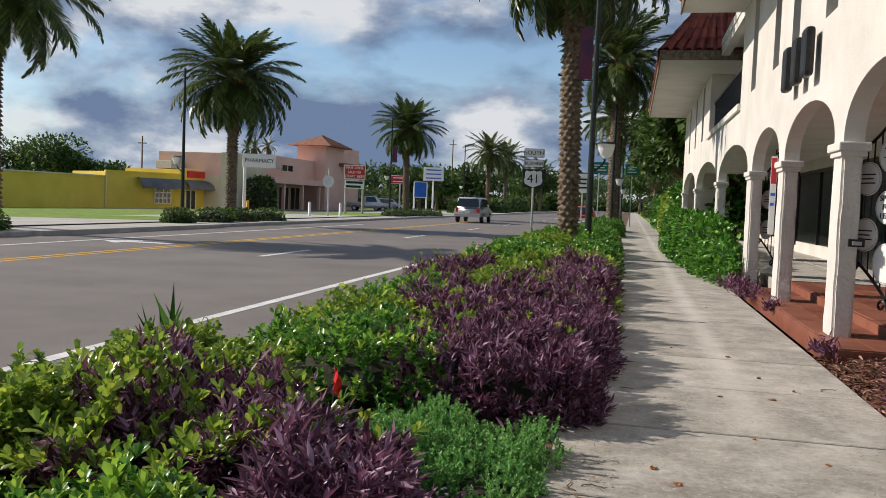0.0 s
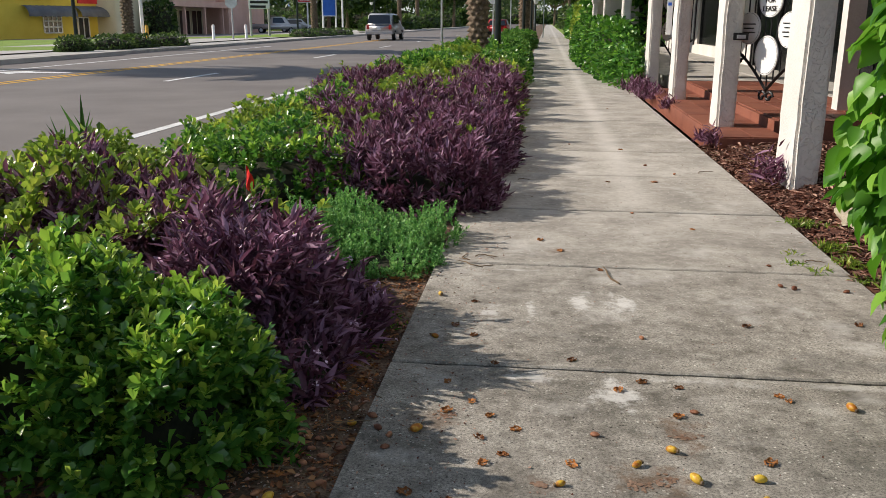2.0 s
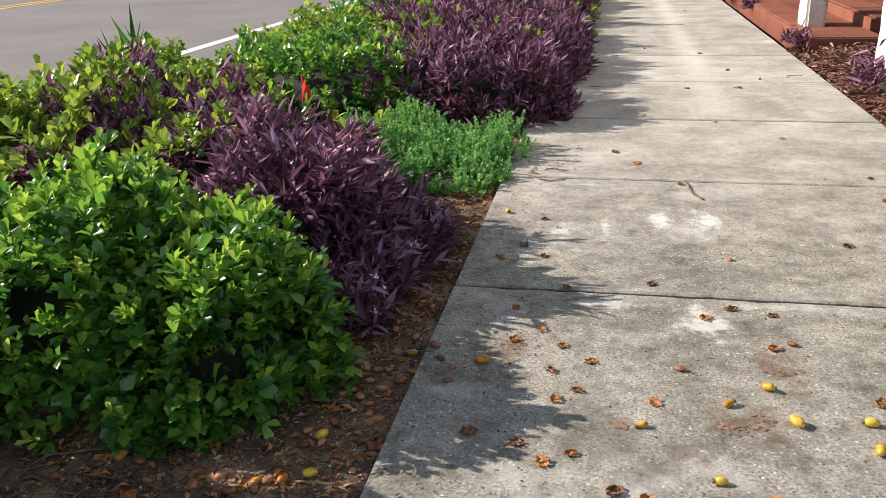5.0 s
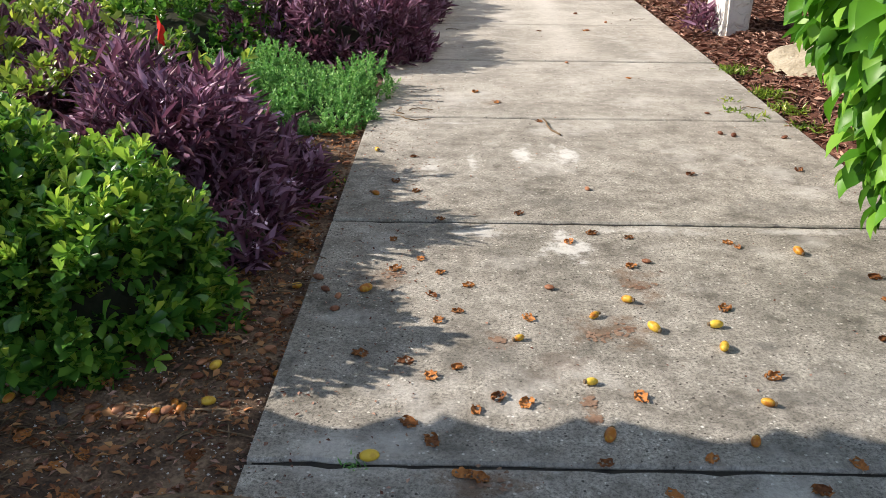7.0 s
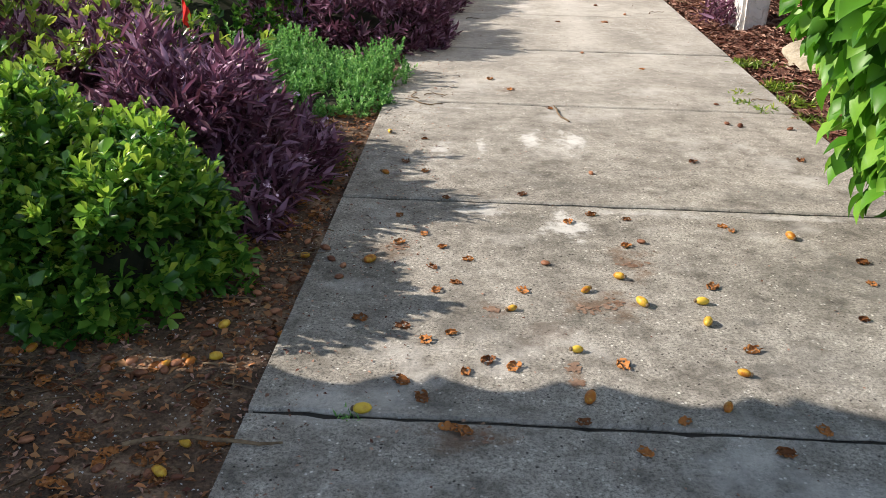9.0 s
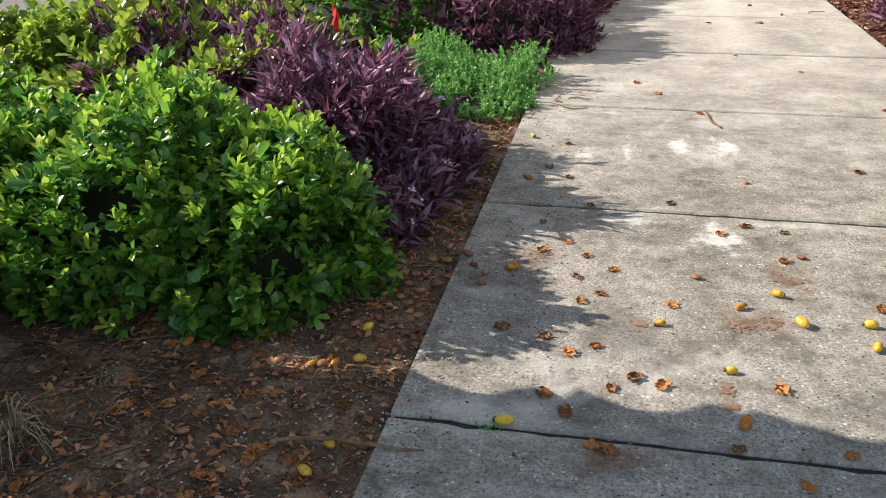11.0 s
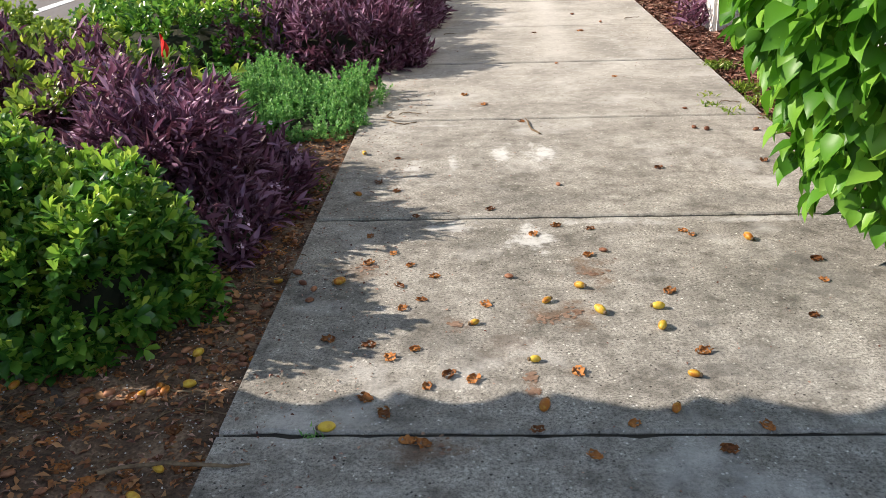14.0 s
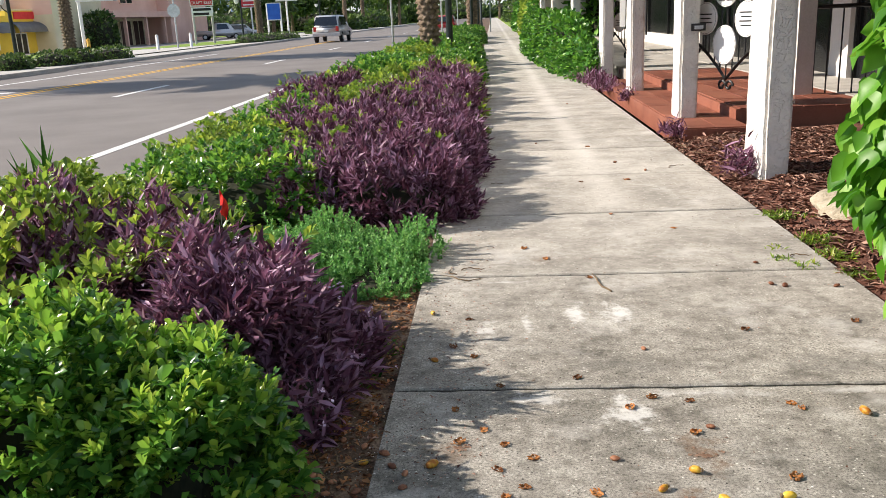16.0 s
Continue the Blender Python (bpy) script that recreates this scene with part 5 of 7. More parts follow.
PX = -36.5
pink = thing("pink_building", "pink stucco shopping building with tiled tower", "building")
part("wall", box(PX - 1.2, PX, 73.0, 80, -0.8, 4.9), CREAM_WALL, pink, "cream stucco end wall")
part("wall", box(PX - 12, PX, 80, 93.5, 2.9, 5.2), PINK_WALL, pink, "pink stucco upper wall")
part("wall", box(PX - 12, PX - 1.6, 80, 93.5, -0.8, 2.9), CREAM_WALL, pink, "cream shop front wall under the canopy")
part("canopy", box(PX - 1.6, PX + 1.5, 79, 95, 2.35, 2.95, 0.03), PINK_WALL, pink, "flat projecting canopy")
for k in range(4):
    mm = Matrix.Translation((PX - 1.6, 80.6 + 3.2 * k, 0)) @ Matrix.Rotation(radians(90), 4, "Z")
    shop_window(mm, 0, 2.7, -0.4, 2.1, pink, 2, 1, "shop_window", CREAM_WALL, "dark shop front window")
for k in range(3):
    part("post", box(PX + 1.0, PX + 1.3, 82 + 5 * k, 82.3 + 5 * k, -0.8, 2.35), PINK_WALL, pink)
mm = Matrix.Translation((PX, 0, 0)) @ Matrix.Rotation(radians(90), 4, "Z")
shop_window(mm, 84.0, 87.0, 3.7, 4.4, pink, 2, 1, "window", PINK_WALL, "dark upper window")
part("air_conditioner", box(PX, PX + 0.5, 81.5, 82.6, 3.9, 4.5, 0.03), GREY_WALL, pink)
part("tower", box(PX - 2.2, PX + 1.4, 93.5, 99.5, -0.8, 7.0), PINK_WALL, pink, "square pink stucco tower")
bm = bmesh.new()
cx, cy = PX - 0.4, 96.5
lo = [bm.verts.new((cx + a * 2.7, cy + b * 3.9, 7.0)) for a, b in ((-1, -1), (1, -1), (1, 1), (-1, 1))]
pk = bm.verts.new((cx, cy, 8.4))
for k in range(4):
    bm.faces.new((lo[k], lo[(k + 1) % 4], pk))
bm.faces.new(list(reversed(lo)))
tr = part("tower_roof", bm, material("brown_roof_tile", (0.2, 0.08, 0.05), (0.33, 0.15, 0.09), 2, 12, 0.8, 0.5), pink, "orange-brown hipped tile roof")
bm = bmesh.new()
for k in range(16):
    yy = cy - 3.8 + 7.6 * (k + 0.5) / 16
    tq = 1 - abs(yy - cy) / 3.9
    add_tube(bm, [(cx + 2.7, yy, 7.03), (cx + 2.7 * (1 - tq), yy, 7.03 + 1.4 * tq)], 0.12, 6)
tagged(part("roof_tile", bm, tr.data.materials[0], tr, "rows of barrel tiles"), kind="stuff")
part("wall", box(PX - 3, PX + 0.6, 99.5, 108, -0.8, 7.3), PINK_WALL, pink, "tall pink stucco side wall")
part("tower_canopy", box(PX + 1.4, PX + 2.4, 98, 103, 4.9, 5.3, 0.05), tr.data.materials[0], pink, "small tiled canopy")


def pole_sign(x, y, w, z0, z1, mat, text, size, tmat, label, posts=(0,), board=None, turn=0):
    ob = thing("pole_sign", label, "shop sign", pose(x, y, -0.3, 0, 0, turn))
    for p in posts:
        part("post", tube([(p, 0.08, 0), (p, 0.08, z1 + 0.3)], 0.09, 8), WHITE_PAINT if board is None else GREY_WALL, ob)
    pl = part("panel", box(-w / 2, w / 2, -0.1, 0.06, z0 + 0.3, z1 + 0.3, 0.02), mat, ob)
    part("panel_frame", box(-w / 2 - 0.07, w / 2 + 0.07, -0.06, 0.1, z0 + 0.23, z1 + 0.37), WHITE_PAINT, ob)
    n = len(text)
    for k, t in enumerate(text):
        zc = z1 + 0.3 - (z1 - z0) * (k + 0.5) / n
        if t:
            words(t, size, tmat, pl, pose(0, -0.11, zc) @ FACE_S)
        else:
            part("bar", box(-w * 0.4, w * 0.4, -0.115, -0.105, zc - 0.06, zc + 0.06), tmat, pl)
    if board:
        b = part("letter_board", box(-w / 2, w / 2, -0.1, 0.06, board[0] + 0.3, board[1] + 0.3, 0.02), SIGN_WHITE, ob, "white changeable letter board")
        for k in range(2):
            zc = board[1] + 0.3 - (board[1] - board[0]) * (k + 0.5) / 2
            part("bar", box(-w * 0.42, w * (0.42 - 0.1 * k), -0.115, -0.105, zc - 0.09, zc + 0.09), SIGN_BLACK, b)
    return ob


pole_sign(-20.6, 44.7, 1.7, 2.75, 3.35, SIGN_WHITE, ["PHARMACY"], 0.31, SIGN_BLACK, "white pharmacy sign on a white post", (-0.78,), turn=28)
pole_sign(-22.0, 65.6, 1.6, 2.75, 3.75, SIGN_RED, ["FINE WINE", "LIQUOR", "CRAFT BEER"], 0.29, SIGN_WHITE, "red liquor sign above a white letter board", (-0.7, 0.7), (1.95, 2.6), turn=18)
pole_sign(-20.1, 80.0, 1.15, 1.55, 2.95, SIGN_BLUE, ["", ""], 0.2, SIGN_BLUE, "plain blue sign board on two dark posts", (-0.6, 0.6), turn=14)
pole_sign(-27.0, 97.0, 2.1, 3.1, 3.95, SIGN_RED, ["", ""], 0.2, SIGN_WHITE, "red and white shop sign on a pole", (0,), turn=14)
pole_sign(-20.4, 86.5, 2.0, 3.35, 4.6, SIGN_WHITE, ["", "", ""], 0.2, SIGN_BLUE, "white sign with blue bars on a pole", (0,), turn=14)
stop = thing("stop_sign", "back of a grey stop sign on a post", "road sign", pose(-19.5, 53.0, -0.1))
part("post", tube([(0, 0, 0), (0, 0, 3.1)], 0.06, 8), GALVANISED, stop)
bm = bmesh.new()
bmesh.ops.create_circle(bm, cap_ends=True, segments=8, radius=0.42)
part("plate", bm, GALVANISED, stop, "", pose(0, -0.07, 2.3, 90, 22.5, 0))
for x, y in ((-20.2, 51.5), (-19.0, 54.0), (-21.4, 43.0), (-21.0, 44.2)):
    bo = thing("bollard", "short yellow and white steel bollard", "bollard", pose(x, y, -0.1), "bollards by the shops")
    smooth(part("post", tube([(0, 0, 0), (0, 0, 0.9), (0, 0, 0.97)], [0.09, 0.09, 0.03], 10), YELLOW_LINE if y < 50 else WHITE_PAINT, bo))
for x, y, h in ((-60, 95, 8.2), (-30, 140, 12), (-16, 190, 13), (-70, 70, 9)):
    up = thing("utility_pole", "wooden utility pole far behind the buildings", "utility pole", pose(x, y, -0.5), "utility poles")
    part("pole", tube([(0, 0, 0), (0, 0, h)], [0.12, 0.08], 8), TWIG, up)
    part("crossarm", box(-0.6, 0.6, -0.05, 0.05, h - 0.9, h - 0.78), TWIG, up)


# ---- vehicles ----
def car(x, y, z, turn, L, W, H, paint, label, pickup=False):
    """A car along +y: lofted body with cabin glass, lamps and wheels."""
    ob = thing("car", label, "car", pose(x, y, z, 0, 0, turn))
    bm = bmesh.new()
    h1 = H * 0.56
    if pickup:
        prof = [(-L / 2, 0.45), (-L / 2, h1), (-L * 0.13, h1), (-L * 0.1, H), (L * 0.14, H), (L * 0.25, h1 + 0.02), (L / 2 - 0.1, h1 - 0.06), (L / 2, 0.75), (L / 2, 0.4)]
    else:
        prof = [(-L / 2, 0.42), (-L / 2 + 0.03, h1), (-L / 2 + 0.12, h1 + 0.12), (-L * 0.42, H - 0.08), (-L * 0.3, H), (L * 0.1, H - 0.02), (L * 0.24, h1 + 0.05), (L / 2 - 0.12, h1 - 0.12), (L / 2, 0.7), (L / 2, 0.38)]
    rings = []
    for sx, ins in ((-1, 0.0), (1, 0.0)):
        rings.append([bm.verts.new((sx * (W / 2 - (0.16 if q > h1 + 0.06 else 0.0)), p, q)) for p, q in prof])
    n = len(prof)
    for k in range(n):
        a, b = rings[0], rings[1]
        bm.faces.new((a[k], a[(k + 1) % n], b[(k + 1) % n], b[k]))
    bm.faces.new(list(reversed(rings[0])))
    bm.faces.new(rings[1])
    bmesh.ops.recalc_face_normals(bm, faces=bm.faces[:])
    bmesh.ops.bevel(bm, geom=bm.edges[:], offset=0.05, segments=3, affect="EDGES")
    smooth(part("body", bm, paint, ob))
    gz0, gz1 = h1 + 0.12, H - 0.1
    back = -L * 0.1 if pickup else -L * 0.42
    front = L * 0.14
    for sx in (-1, 1):
        bm = bmesh.new()
        vs = [bm.verts.new((sx * (W / 2 - (0.02 if q < gz0 + 0.01 else 0.13)), p, q)) for p, q in ((back + 0.2, gz0), (front + 0.25, gz0), (front - 0.05, gz1), (back + 0.25, gz1))]
        bm.faces.new(vs)
        part("side_window", bm, DARK_GLASS, ob)
    bm = bmesh.new()
    yy0, yy1 = (back - 0.05, back - 0.01) if pickup else (-L / 2 + 0.03, -L * 0.42 - 0.1)
    bm.faces.new([bm.verts.new(v) for v in ((-W * 0.41, yy0, gz0), (W * 0.41, yy0, gz0), (W * 0.36, yy1, gz1), (-W * 0.36, yy1, gz1))])
    part("rear_window", bm, DARK_GLASS, ob)
    for sx in (-1, 1):
        part("tail_lamp", box(sx * W * 0.4 - 0.09, sx * W * 0.4 + 0.09, -L / 2 - 0.02, -L / 2 + 0.1, h1 - 0.25, h1 + 0.05, 0.02), TAIL_RED, ob)
    part("bumper", box(-W / 2 + 0.03, W / 2 - 0.03, -L / 2 - 0.08, -L / 2 + 0.1, 0.4, 0.62, 0.03), GREY_WALL if paint is SILVER_PAINT else paint, ob)
    part("plate", box(-0.15, 0.15, -L / 2 - 0.03, -L / 2, h1 - 0.3, h1 - 0.15), SIGN_WHITE, ob)
    for sx in (-1, 1):
        for yy in (-L * 0.31, L * 0.31):
            w = smooth(part("wheel", tube([(sx * W / 2 - sx * 0.2, yy, 0.34), (sx * W / 2 - sx * 0.17, yy, 0.34), (sx * W / 2 - sx * 0.02, yy, 0.34), (sx * W / 2 + sx * 0.01, yy, 0.34)], [0.3, 0.34, 0.34, 0.29], 18), TYRE, ob))
            part("rim", tube([(sx * W / 2, yy, 0.34), (sx * W / 2 + sx * 0.02, yy, 0.34)], [0.21, 0.19], 12), GALVANISED, w)
    return ob


car(-10.5, 59.0, ROAD_Z, 0, 4.7, 1.85, 1.72, SILVER_PAINT, "silver sport utility car driving in the lane")
car(-3.9, 78.0, ROAD_Z, 0, 4.5, 1.8, 1.42, RED_PAINT, "small red car far along the road")
car(-31.0, 98.0, -0.3, -80, 5.6, 1.95, 1.8, SILVER_PAINT, "silver pickup parked beside the shops", True)
car(-30.4, 104.0, -0.3, -80, 4.7, 1.85, 1.6, SILVER_PAINT, "pale car parked beside the shops")
car(-9.4, 130.0, ROAD_Z, 0, 4.7, 1.85, 1.6, SILVER_PAINT, "pale car far down the road")


# ---- trees and hedges ----
def tree(x, y, z, h, r, seed, n=2600, leaf=0.34, label="broad dark green oak tree", squash=0.75, trunk=0.35, name="tree"):
    """A tapered trunk, limbs, and a crown of many leafy clumps with gaps."""
    rng = np.random.default_rng(seed)
    ob = thing(name, label, "tree", pose(x, y, z), "trees")
    bm = bmesh.new()
    add_tube(bm, [(0, 0, 0), (0.1, 0, h * 0.2), (0, 0.1, h * 0.45)], [trunk, trunk * 0.75, trunk * 0.5], 8)
    cl = []
    for k in range(13):
        a, el = rng.uniform(0, 6.28), rng.uniform(-0.35, 1.0)
        rad = r * rng.uniform(0.45, 0.8)
        c = np.array((rad * math.cos(a), rad * math.sin(a), h * 0.62 + el * h * 0.3 * squash))
        cl.append((c, r * rng.uniform(0.3, 0.5)))
        add_tube(bm, [(0, 0.05, h * 0.38), tuple(c * 0.5 + np.array((0, 0, h * 0.2))), tuple(c)], [trunk * 0.4, trunk * 0.22, 0.03], 6)
    part("trunk", bm, BARK, ob)
    cl.append((np.array((0, 0, h * 0.72)), r * 0.55))
    P, W = [], []
    per = n // len(cl)
    for c, cr in cl:
        d = rng.normal(0, 1, (per, 3))
        d /= np.linalg.norm(d, axis=1, keepdims=True)
        rr = cr * rng.uniform(0.45, 1.08, (per, 1))
        P.append(c + d * rr * np.array((1, 1, squash)))
        W.append(d + rng.normal(0, 0.6, (per, 3)) + np.array((0, 0, -0.1)))
    P, W = np.concatenate(P), np.concatenate(W)
    s = rng.uniform(0.7, 1.3, len(P)) * leaf
    part("crown", leaves("crown", P, W, s, s * 0.6, DIAMOND, rng), LEAF_TREE, ob)
    return ob


right_trees = [(4.8, 37, 8.0, 3.4), (3.9, 43, 7.6, 3.0), (3.3, 52, 7.6, 2.8), (9.0, 36, 9.5, 4.5), (5.6, 47, 9.5, 4.2), (4.2, 58, 9.0, 3.8), (7.5, 66, 11, 5.0), (4.6, 76, 9.5, 4.2), (6.0, 92, 11, 5.0), (5.0, 112, 11, 5.0), (3.6, 140, 11, 5), (11.5, 44, 10.5, 5.0), (12.5, 58, 11, 5.5)]
for k, (x, y, h, r) in enumerate(right_trees):
    tree(x, y, 0.05, h, r, 40 + k, 6000, 0.42)
for k, (x, y, h, r) in enumerate([(-93, 118, 9.5, 7), (-104, 112, 8, 6.5), (-85, 122, 6.5, 4.5), (-116, 104, 6.5, 5.5)]):
    tree(x, y, -1.1, h, r, 60 + k, 6500, 0.6)
for k, (x, y, h, r) in enumerate([(-26, 150, 8, 5), (-33, 142, 7, 4.5), (-20, 168, 9, 5.5), (-24, 190, 9, 6), (-15, 220, 10, 7), (-22, 250, 10, 8), (-8, 300, 11, 9), (2, 220, 11, 7), (-30, 118, 6, 3.6), (-34, 126, 6.5, 4), (-40, 170, 9, 7), (-52, 160, 8, 6), (3.5, 180, 11, 6), (-14, 270, 11, 8)]):
    tree(x, y, back_z(x, y), h, r, 80 + k, 2200, 0.7, "dark green street tree in the distance")
for k, (x, y) in enumerate([(-53, 112), (-50, 110), (-56, 116)]):
    palm(x, y, 0, 8.2, 0.16, 50 + k, 24, 0.55, "thin cabbage palm behind the shops", False)


def leafy_mound(name, label, x, y, z, rx, ry, h, n, leaf, mat, seed, shape=OVAL, aspect=0.62, category="hedge"):
    rng = np.random.default_rng(seed)
    ob = thing(name, label, category, pose(x, y, z))
    # solid core, coloured dark for the shade behind the leaves
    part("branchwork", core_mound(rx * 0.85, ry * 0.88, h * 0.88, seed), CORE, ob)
    p, nr = mound_points(rng, n, rx, ry, h, 0.1, seed, 0.35)
    p[:, 2] = np.where(rng.random(n) < 0.45, p[:, 2] * rng.uniform(0.05, 1.0, n), p[:, 2])
    W = nr + rng.normal(0, 0.7, nr.shape) + np.array((0, 0, -0.35))
    s = rng.uniform(0.7, 1.25, n) * leaf
    part("foliage", leaves("foliage", p, W, s, s * aspect, shape, rng, 1.0, 0.9), mat, ob)
    return ob


leafy_mound("hedge", "full bright green hedge before the arcade columns", 1.84, 25.6, 0.0, 0.66, 10.2, 1.08, 17000, 0.12, LEAF_HEDGE, 5)
leafy_mound("overgrown_bush", "loose yellow-green bush leaning to the sidewalk", 2.9, 40.0, 0.0, 1.0, 3.2, 2.4, 2600, 0.26, LEAF_HEDGE, 6, category="bush")
leafy_mound("overgrown_bush", "loose yellow-green bush leaning to the sidewalk", 2.9, 49.0, 0.0, 1.1, 4.5, 2.2, 2600, 0.28, LEAF_LIME, 7, category="bush")
leafy_mound("overgrown_bush", "tall dark green bush behind the white wall", 4.6, 36.0, 0.0, 1.8, 3.0, 4.4, 3200, 0.34, LEAF_HEDGE, 8, category="bush")
leafy_mound("overgrown_bush", "loose green bush by the sidewalk", 2.8, 60.0, 0.0, 1.0, 6.0, 2.0, 2200, 0.3, LEAF_HEDGE, 9, category="bush")
gw = thing("garden_wall", "low white wall with a square end post", "wall")
part("post", box(1.95, 2.35, 33.6, 34.0, 0.05, 1.2, 0.03), STUCCO, gw)
part("post_cap", box(1.9, 2.4, 33.55, 34.05, 1.2, 1.28, 0.02), STUCCO, gw)
part("panel", box(2.05, 2.25, 34.0, 39.0, 0.05, 0.85, 0.02), STUCCO, gw)
for k, (x, y, rx, ry) in enumerate([(-17.3, 30.4, 0.5, 0.9), (-17.3, 33.4, 0.8, 1.2), (-17.4, 35.6, 0.8, 1.0), (-17.2, 38.4, 0.8, 1.4), (-17.4, 62, 0.9, 2), (-17.2, 66, 1.1, 2.6), (-17.0, 71, 1.1, 2.8), (-16.9, 19.6, 0.6, 0.9)]):
    leafy_mound("island_shrub", "low clipped dark green shrub in the kerb island", x, y, -0.05, rx, ry, 0.52, 800, 0.13, LEAF_TREE, 20 + k, DIAMOND, category="shrub")
for k, (x, y, rx, ry, h) in enumerate([(-19, 96, 1.2, 4, 1.2), (-19, 118, 1.5, 6, 1.6), (-19, 140, 2, 8, 2.2), (-20, 175, 2.5, 12, 2.6), (-30, 150, 6, 4, 3.0), (-40, 148, 7, 4, 3.2), (-24, 215, 9, 6, 3.5), (-10, 330, 12, 8, 4), (4, 130, 2, 20, 3), (-52, 150, 8, 5, 3.4), (-14, 420, 30, 10, 7), (30, 420, 40, 12, 9), (-90, 300, 60, 12, 8), (-200, 330, 70, 14, 9)]):
    leafy_mound("distant_bush", "dark green bushes in the distance", x, y, back_z(x, y), rx, ry, h, 1500, 0.5 if y < 200 else 1.3, LEAF_TREE, 120 + k, DIAMOND, category="bush")
dark_palm = leafy_mound("dark_bush", "dark bush against the shop corner", -35.4, 76.8, -0.7, 1.3, 2.2, 3.3, 1100, 0.4, LEAF_TREE, 33, DIAMOND, category="bush")


# ---- iron gates ----
def gate(m, discs, label):
    """A heart-shaped iron gate leaf along +x: scrolled top and bottom rails, upright bars, round sign discs."""
    W, C = 0.98, 0.49
    ob = thing("iron_gate", label, "gate", m, "iron gates of the arcade")

    def top(u):
        return 1.98 + 0.34 * (1 - abs(u - C) / C) ** 1.7

    def low(u):
        return 0.98 - 0.36 * (1 - abs(u - C) / C) ** 1.4

    for nm, f in (("top_rail", top), ("bottom_rail", low)):
        part(nm, tube([(W * k / 24, 0, f(W * k / 24)) for k in range(25)], 0.018, 4), BLACK_IRON, ob)
    for u in (0.0, W):
        part("stile", tube([(u, 0, 0.9), (u, 0, 2.05)], 0.016, 8), BLACK_IRON, ob)
    for k in range(1, 12):
        u = W * k / 12
        part("bar", tube([(u, 0, low(u)), (u, 0, top(u))], 0.0075, 6), BLACK_IRON, ob)
    for u, z, s in ((C - 0.05, 2.36, -1), (C + 0.05, 2.36, 1), (0.05, 2.04, -1), (W - 0.05, 2.04, 1), (C - 0.05, 0.56, 1), (C + 0.05, 0.56, -1), (0.09, 0.9, 1)):
        pts = [(u + 0.055 * (1 - k / 22) * math.cos(s * k * 0.42), 0, z + 0.055 * (1 - k / 22) * math.sin(k * 0.42)) for k in range(17)]
        part("scroll", tube(pts, 0.013, 6), BLACK_IRON, ob)
    for u, z, rx, rz, txt in discs:
        bm = bmesh.new()
        bmesh.ops.create_cone(bm, cap_ends=True, segments=36, radius1=1, radius2=1, depth=0.014)
        d = part("sign_disc", bm, SIGN_WHITE, ob, "round white sign disc", pose(u, -0.03, z, 90, 0, 0) @ Matrix.Diagonal((rx, rz, 1, 1)))
        inv = d.matrix_basis.inverted()
        bm = bmesh.new()
        for k in range(40):
            a0, a1 = 2 * math.pi * k / 40, 2 * math.pi * (k + 1) / 40
            bm.faces.new([bm.verts.new((q * math.cos(a), q * math.sin(a), 0.0085)) for q, a in ((0.93, a0), (0.95, a0), (0.95, a1), (0.93, a1))])
        part("rim_line", bm, SIGN_BLACK, d)
        if txt == "lease":
            for k, t in enumerate(("SPACE", "FOR", "LEASE")):
                words(t, 0.072, SIGN_BLACK, d, inv @ pose(u, -0.041, z + 0.08 - 0.08 * k) @ FACE_S)
        else:
            for k in range(txt):
                zz = z + (0.02 * (txt - 1)) - 0.04 * k
                ww = rx * (0.6 - 0.14 * (k % 2))
                part("bar", box(u - ww, u + ww, -0.0405, -0.0375, zz - 0.006, zz + 0.006), SIGN_BLACK, d, "", inv)
    return ob


gate_angle = math.degrees(math.atan2(-0.88, 0.47))
DISCS = [(0.49, 1.46, 0.155, 0.155, "lease"), (0.5, 1.93, 0.165, 0.165, 4), (0.22, 1.72, 0.155, 0.155, 3), (0.77, 1.72, 0.155, 0.165, 4), (0.22, 1.2, 0.155, 0.155, 3), (0.77, 1.19, 0.15, 0.165, 4), (0.49, 0.95, 0.155, 0.185, 0)]
gate(pose(2.27, 9.15, -0.14, 0, 0, gate_angle), DISCS, "black iron gate standing open with seven white discs")
gate(pose(2.27, 15.45, -0.14, 0, 0, gate_angle), [(0.3, 1.6, 0.155, 0.155, 3), (0.3, 1.1, 0.155, 0.155, 3), (0.7, 1.85, 0.155, 0.155, 2), (0.7, 1.35, 0.155, 0.155, 2)], "black iron gate standing open with white discs")
lb = thing("latch_plate", "black steel latch on the stucco column", "latch")
part("plate", box(2.16, 2.3, 8.73, 8.76, 0.95, 1.02, 0.006), BLACK_IRON, lb)
part("bolt", box(2.19, 2.27, 8.705, 8.732, 0.965, 1.0, 0.004), GALVANISED, lb)
po = thing("hanging_poster", "tall white poster with red heading by a column", "sign")
part("panel", box(1.985, 2.06, 12.31, 12.325, 0.95, 1.98), SIGN_WHITE, po)
part("heading", box(1.99, 2.055, 12.302, 12.31, 1.62, 1.96), SIGN_RED, po)
for k in range(2):
    part("bar", box(1.995, 2.05 - 0.01 * (k % 2), 12.302, 12.31, 1.46 - 0.13 * k, 1.5 - 0.13 * k), SIGN_BLUE if k < 3 else SIGN_GREEN, po)
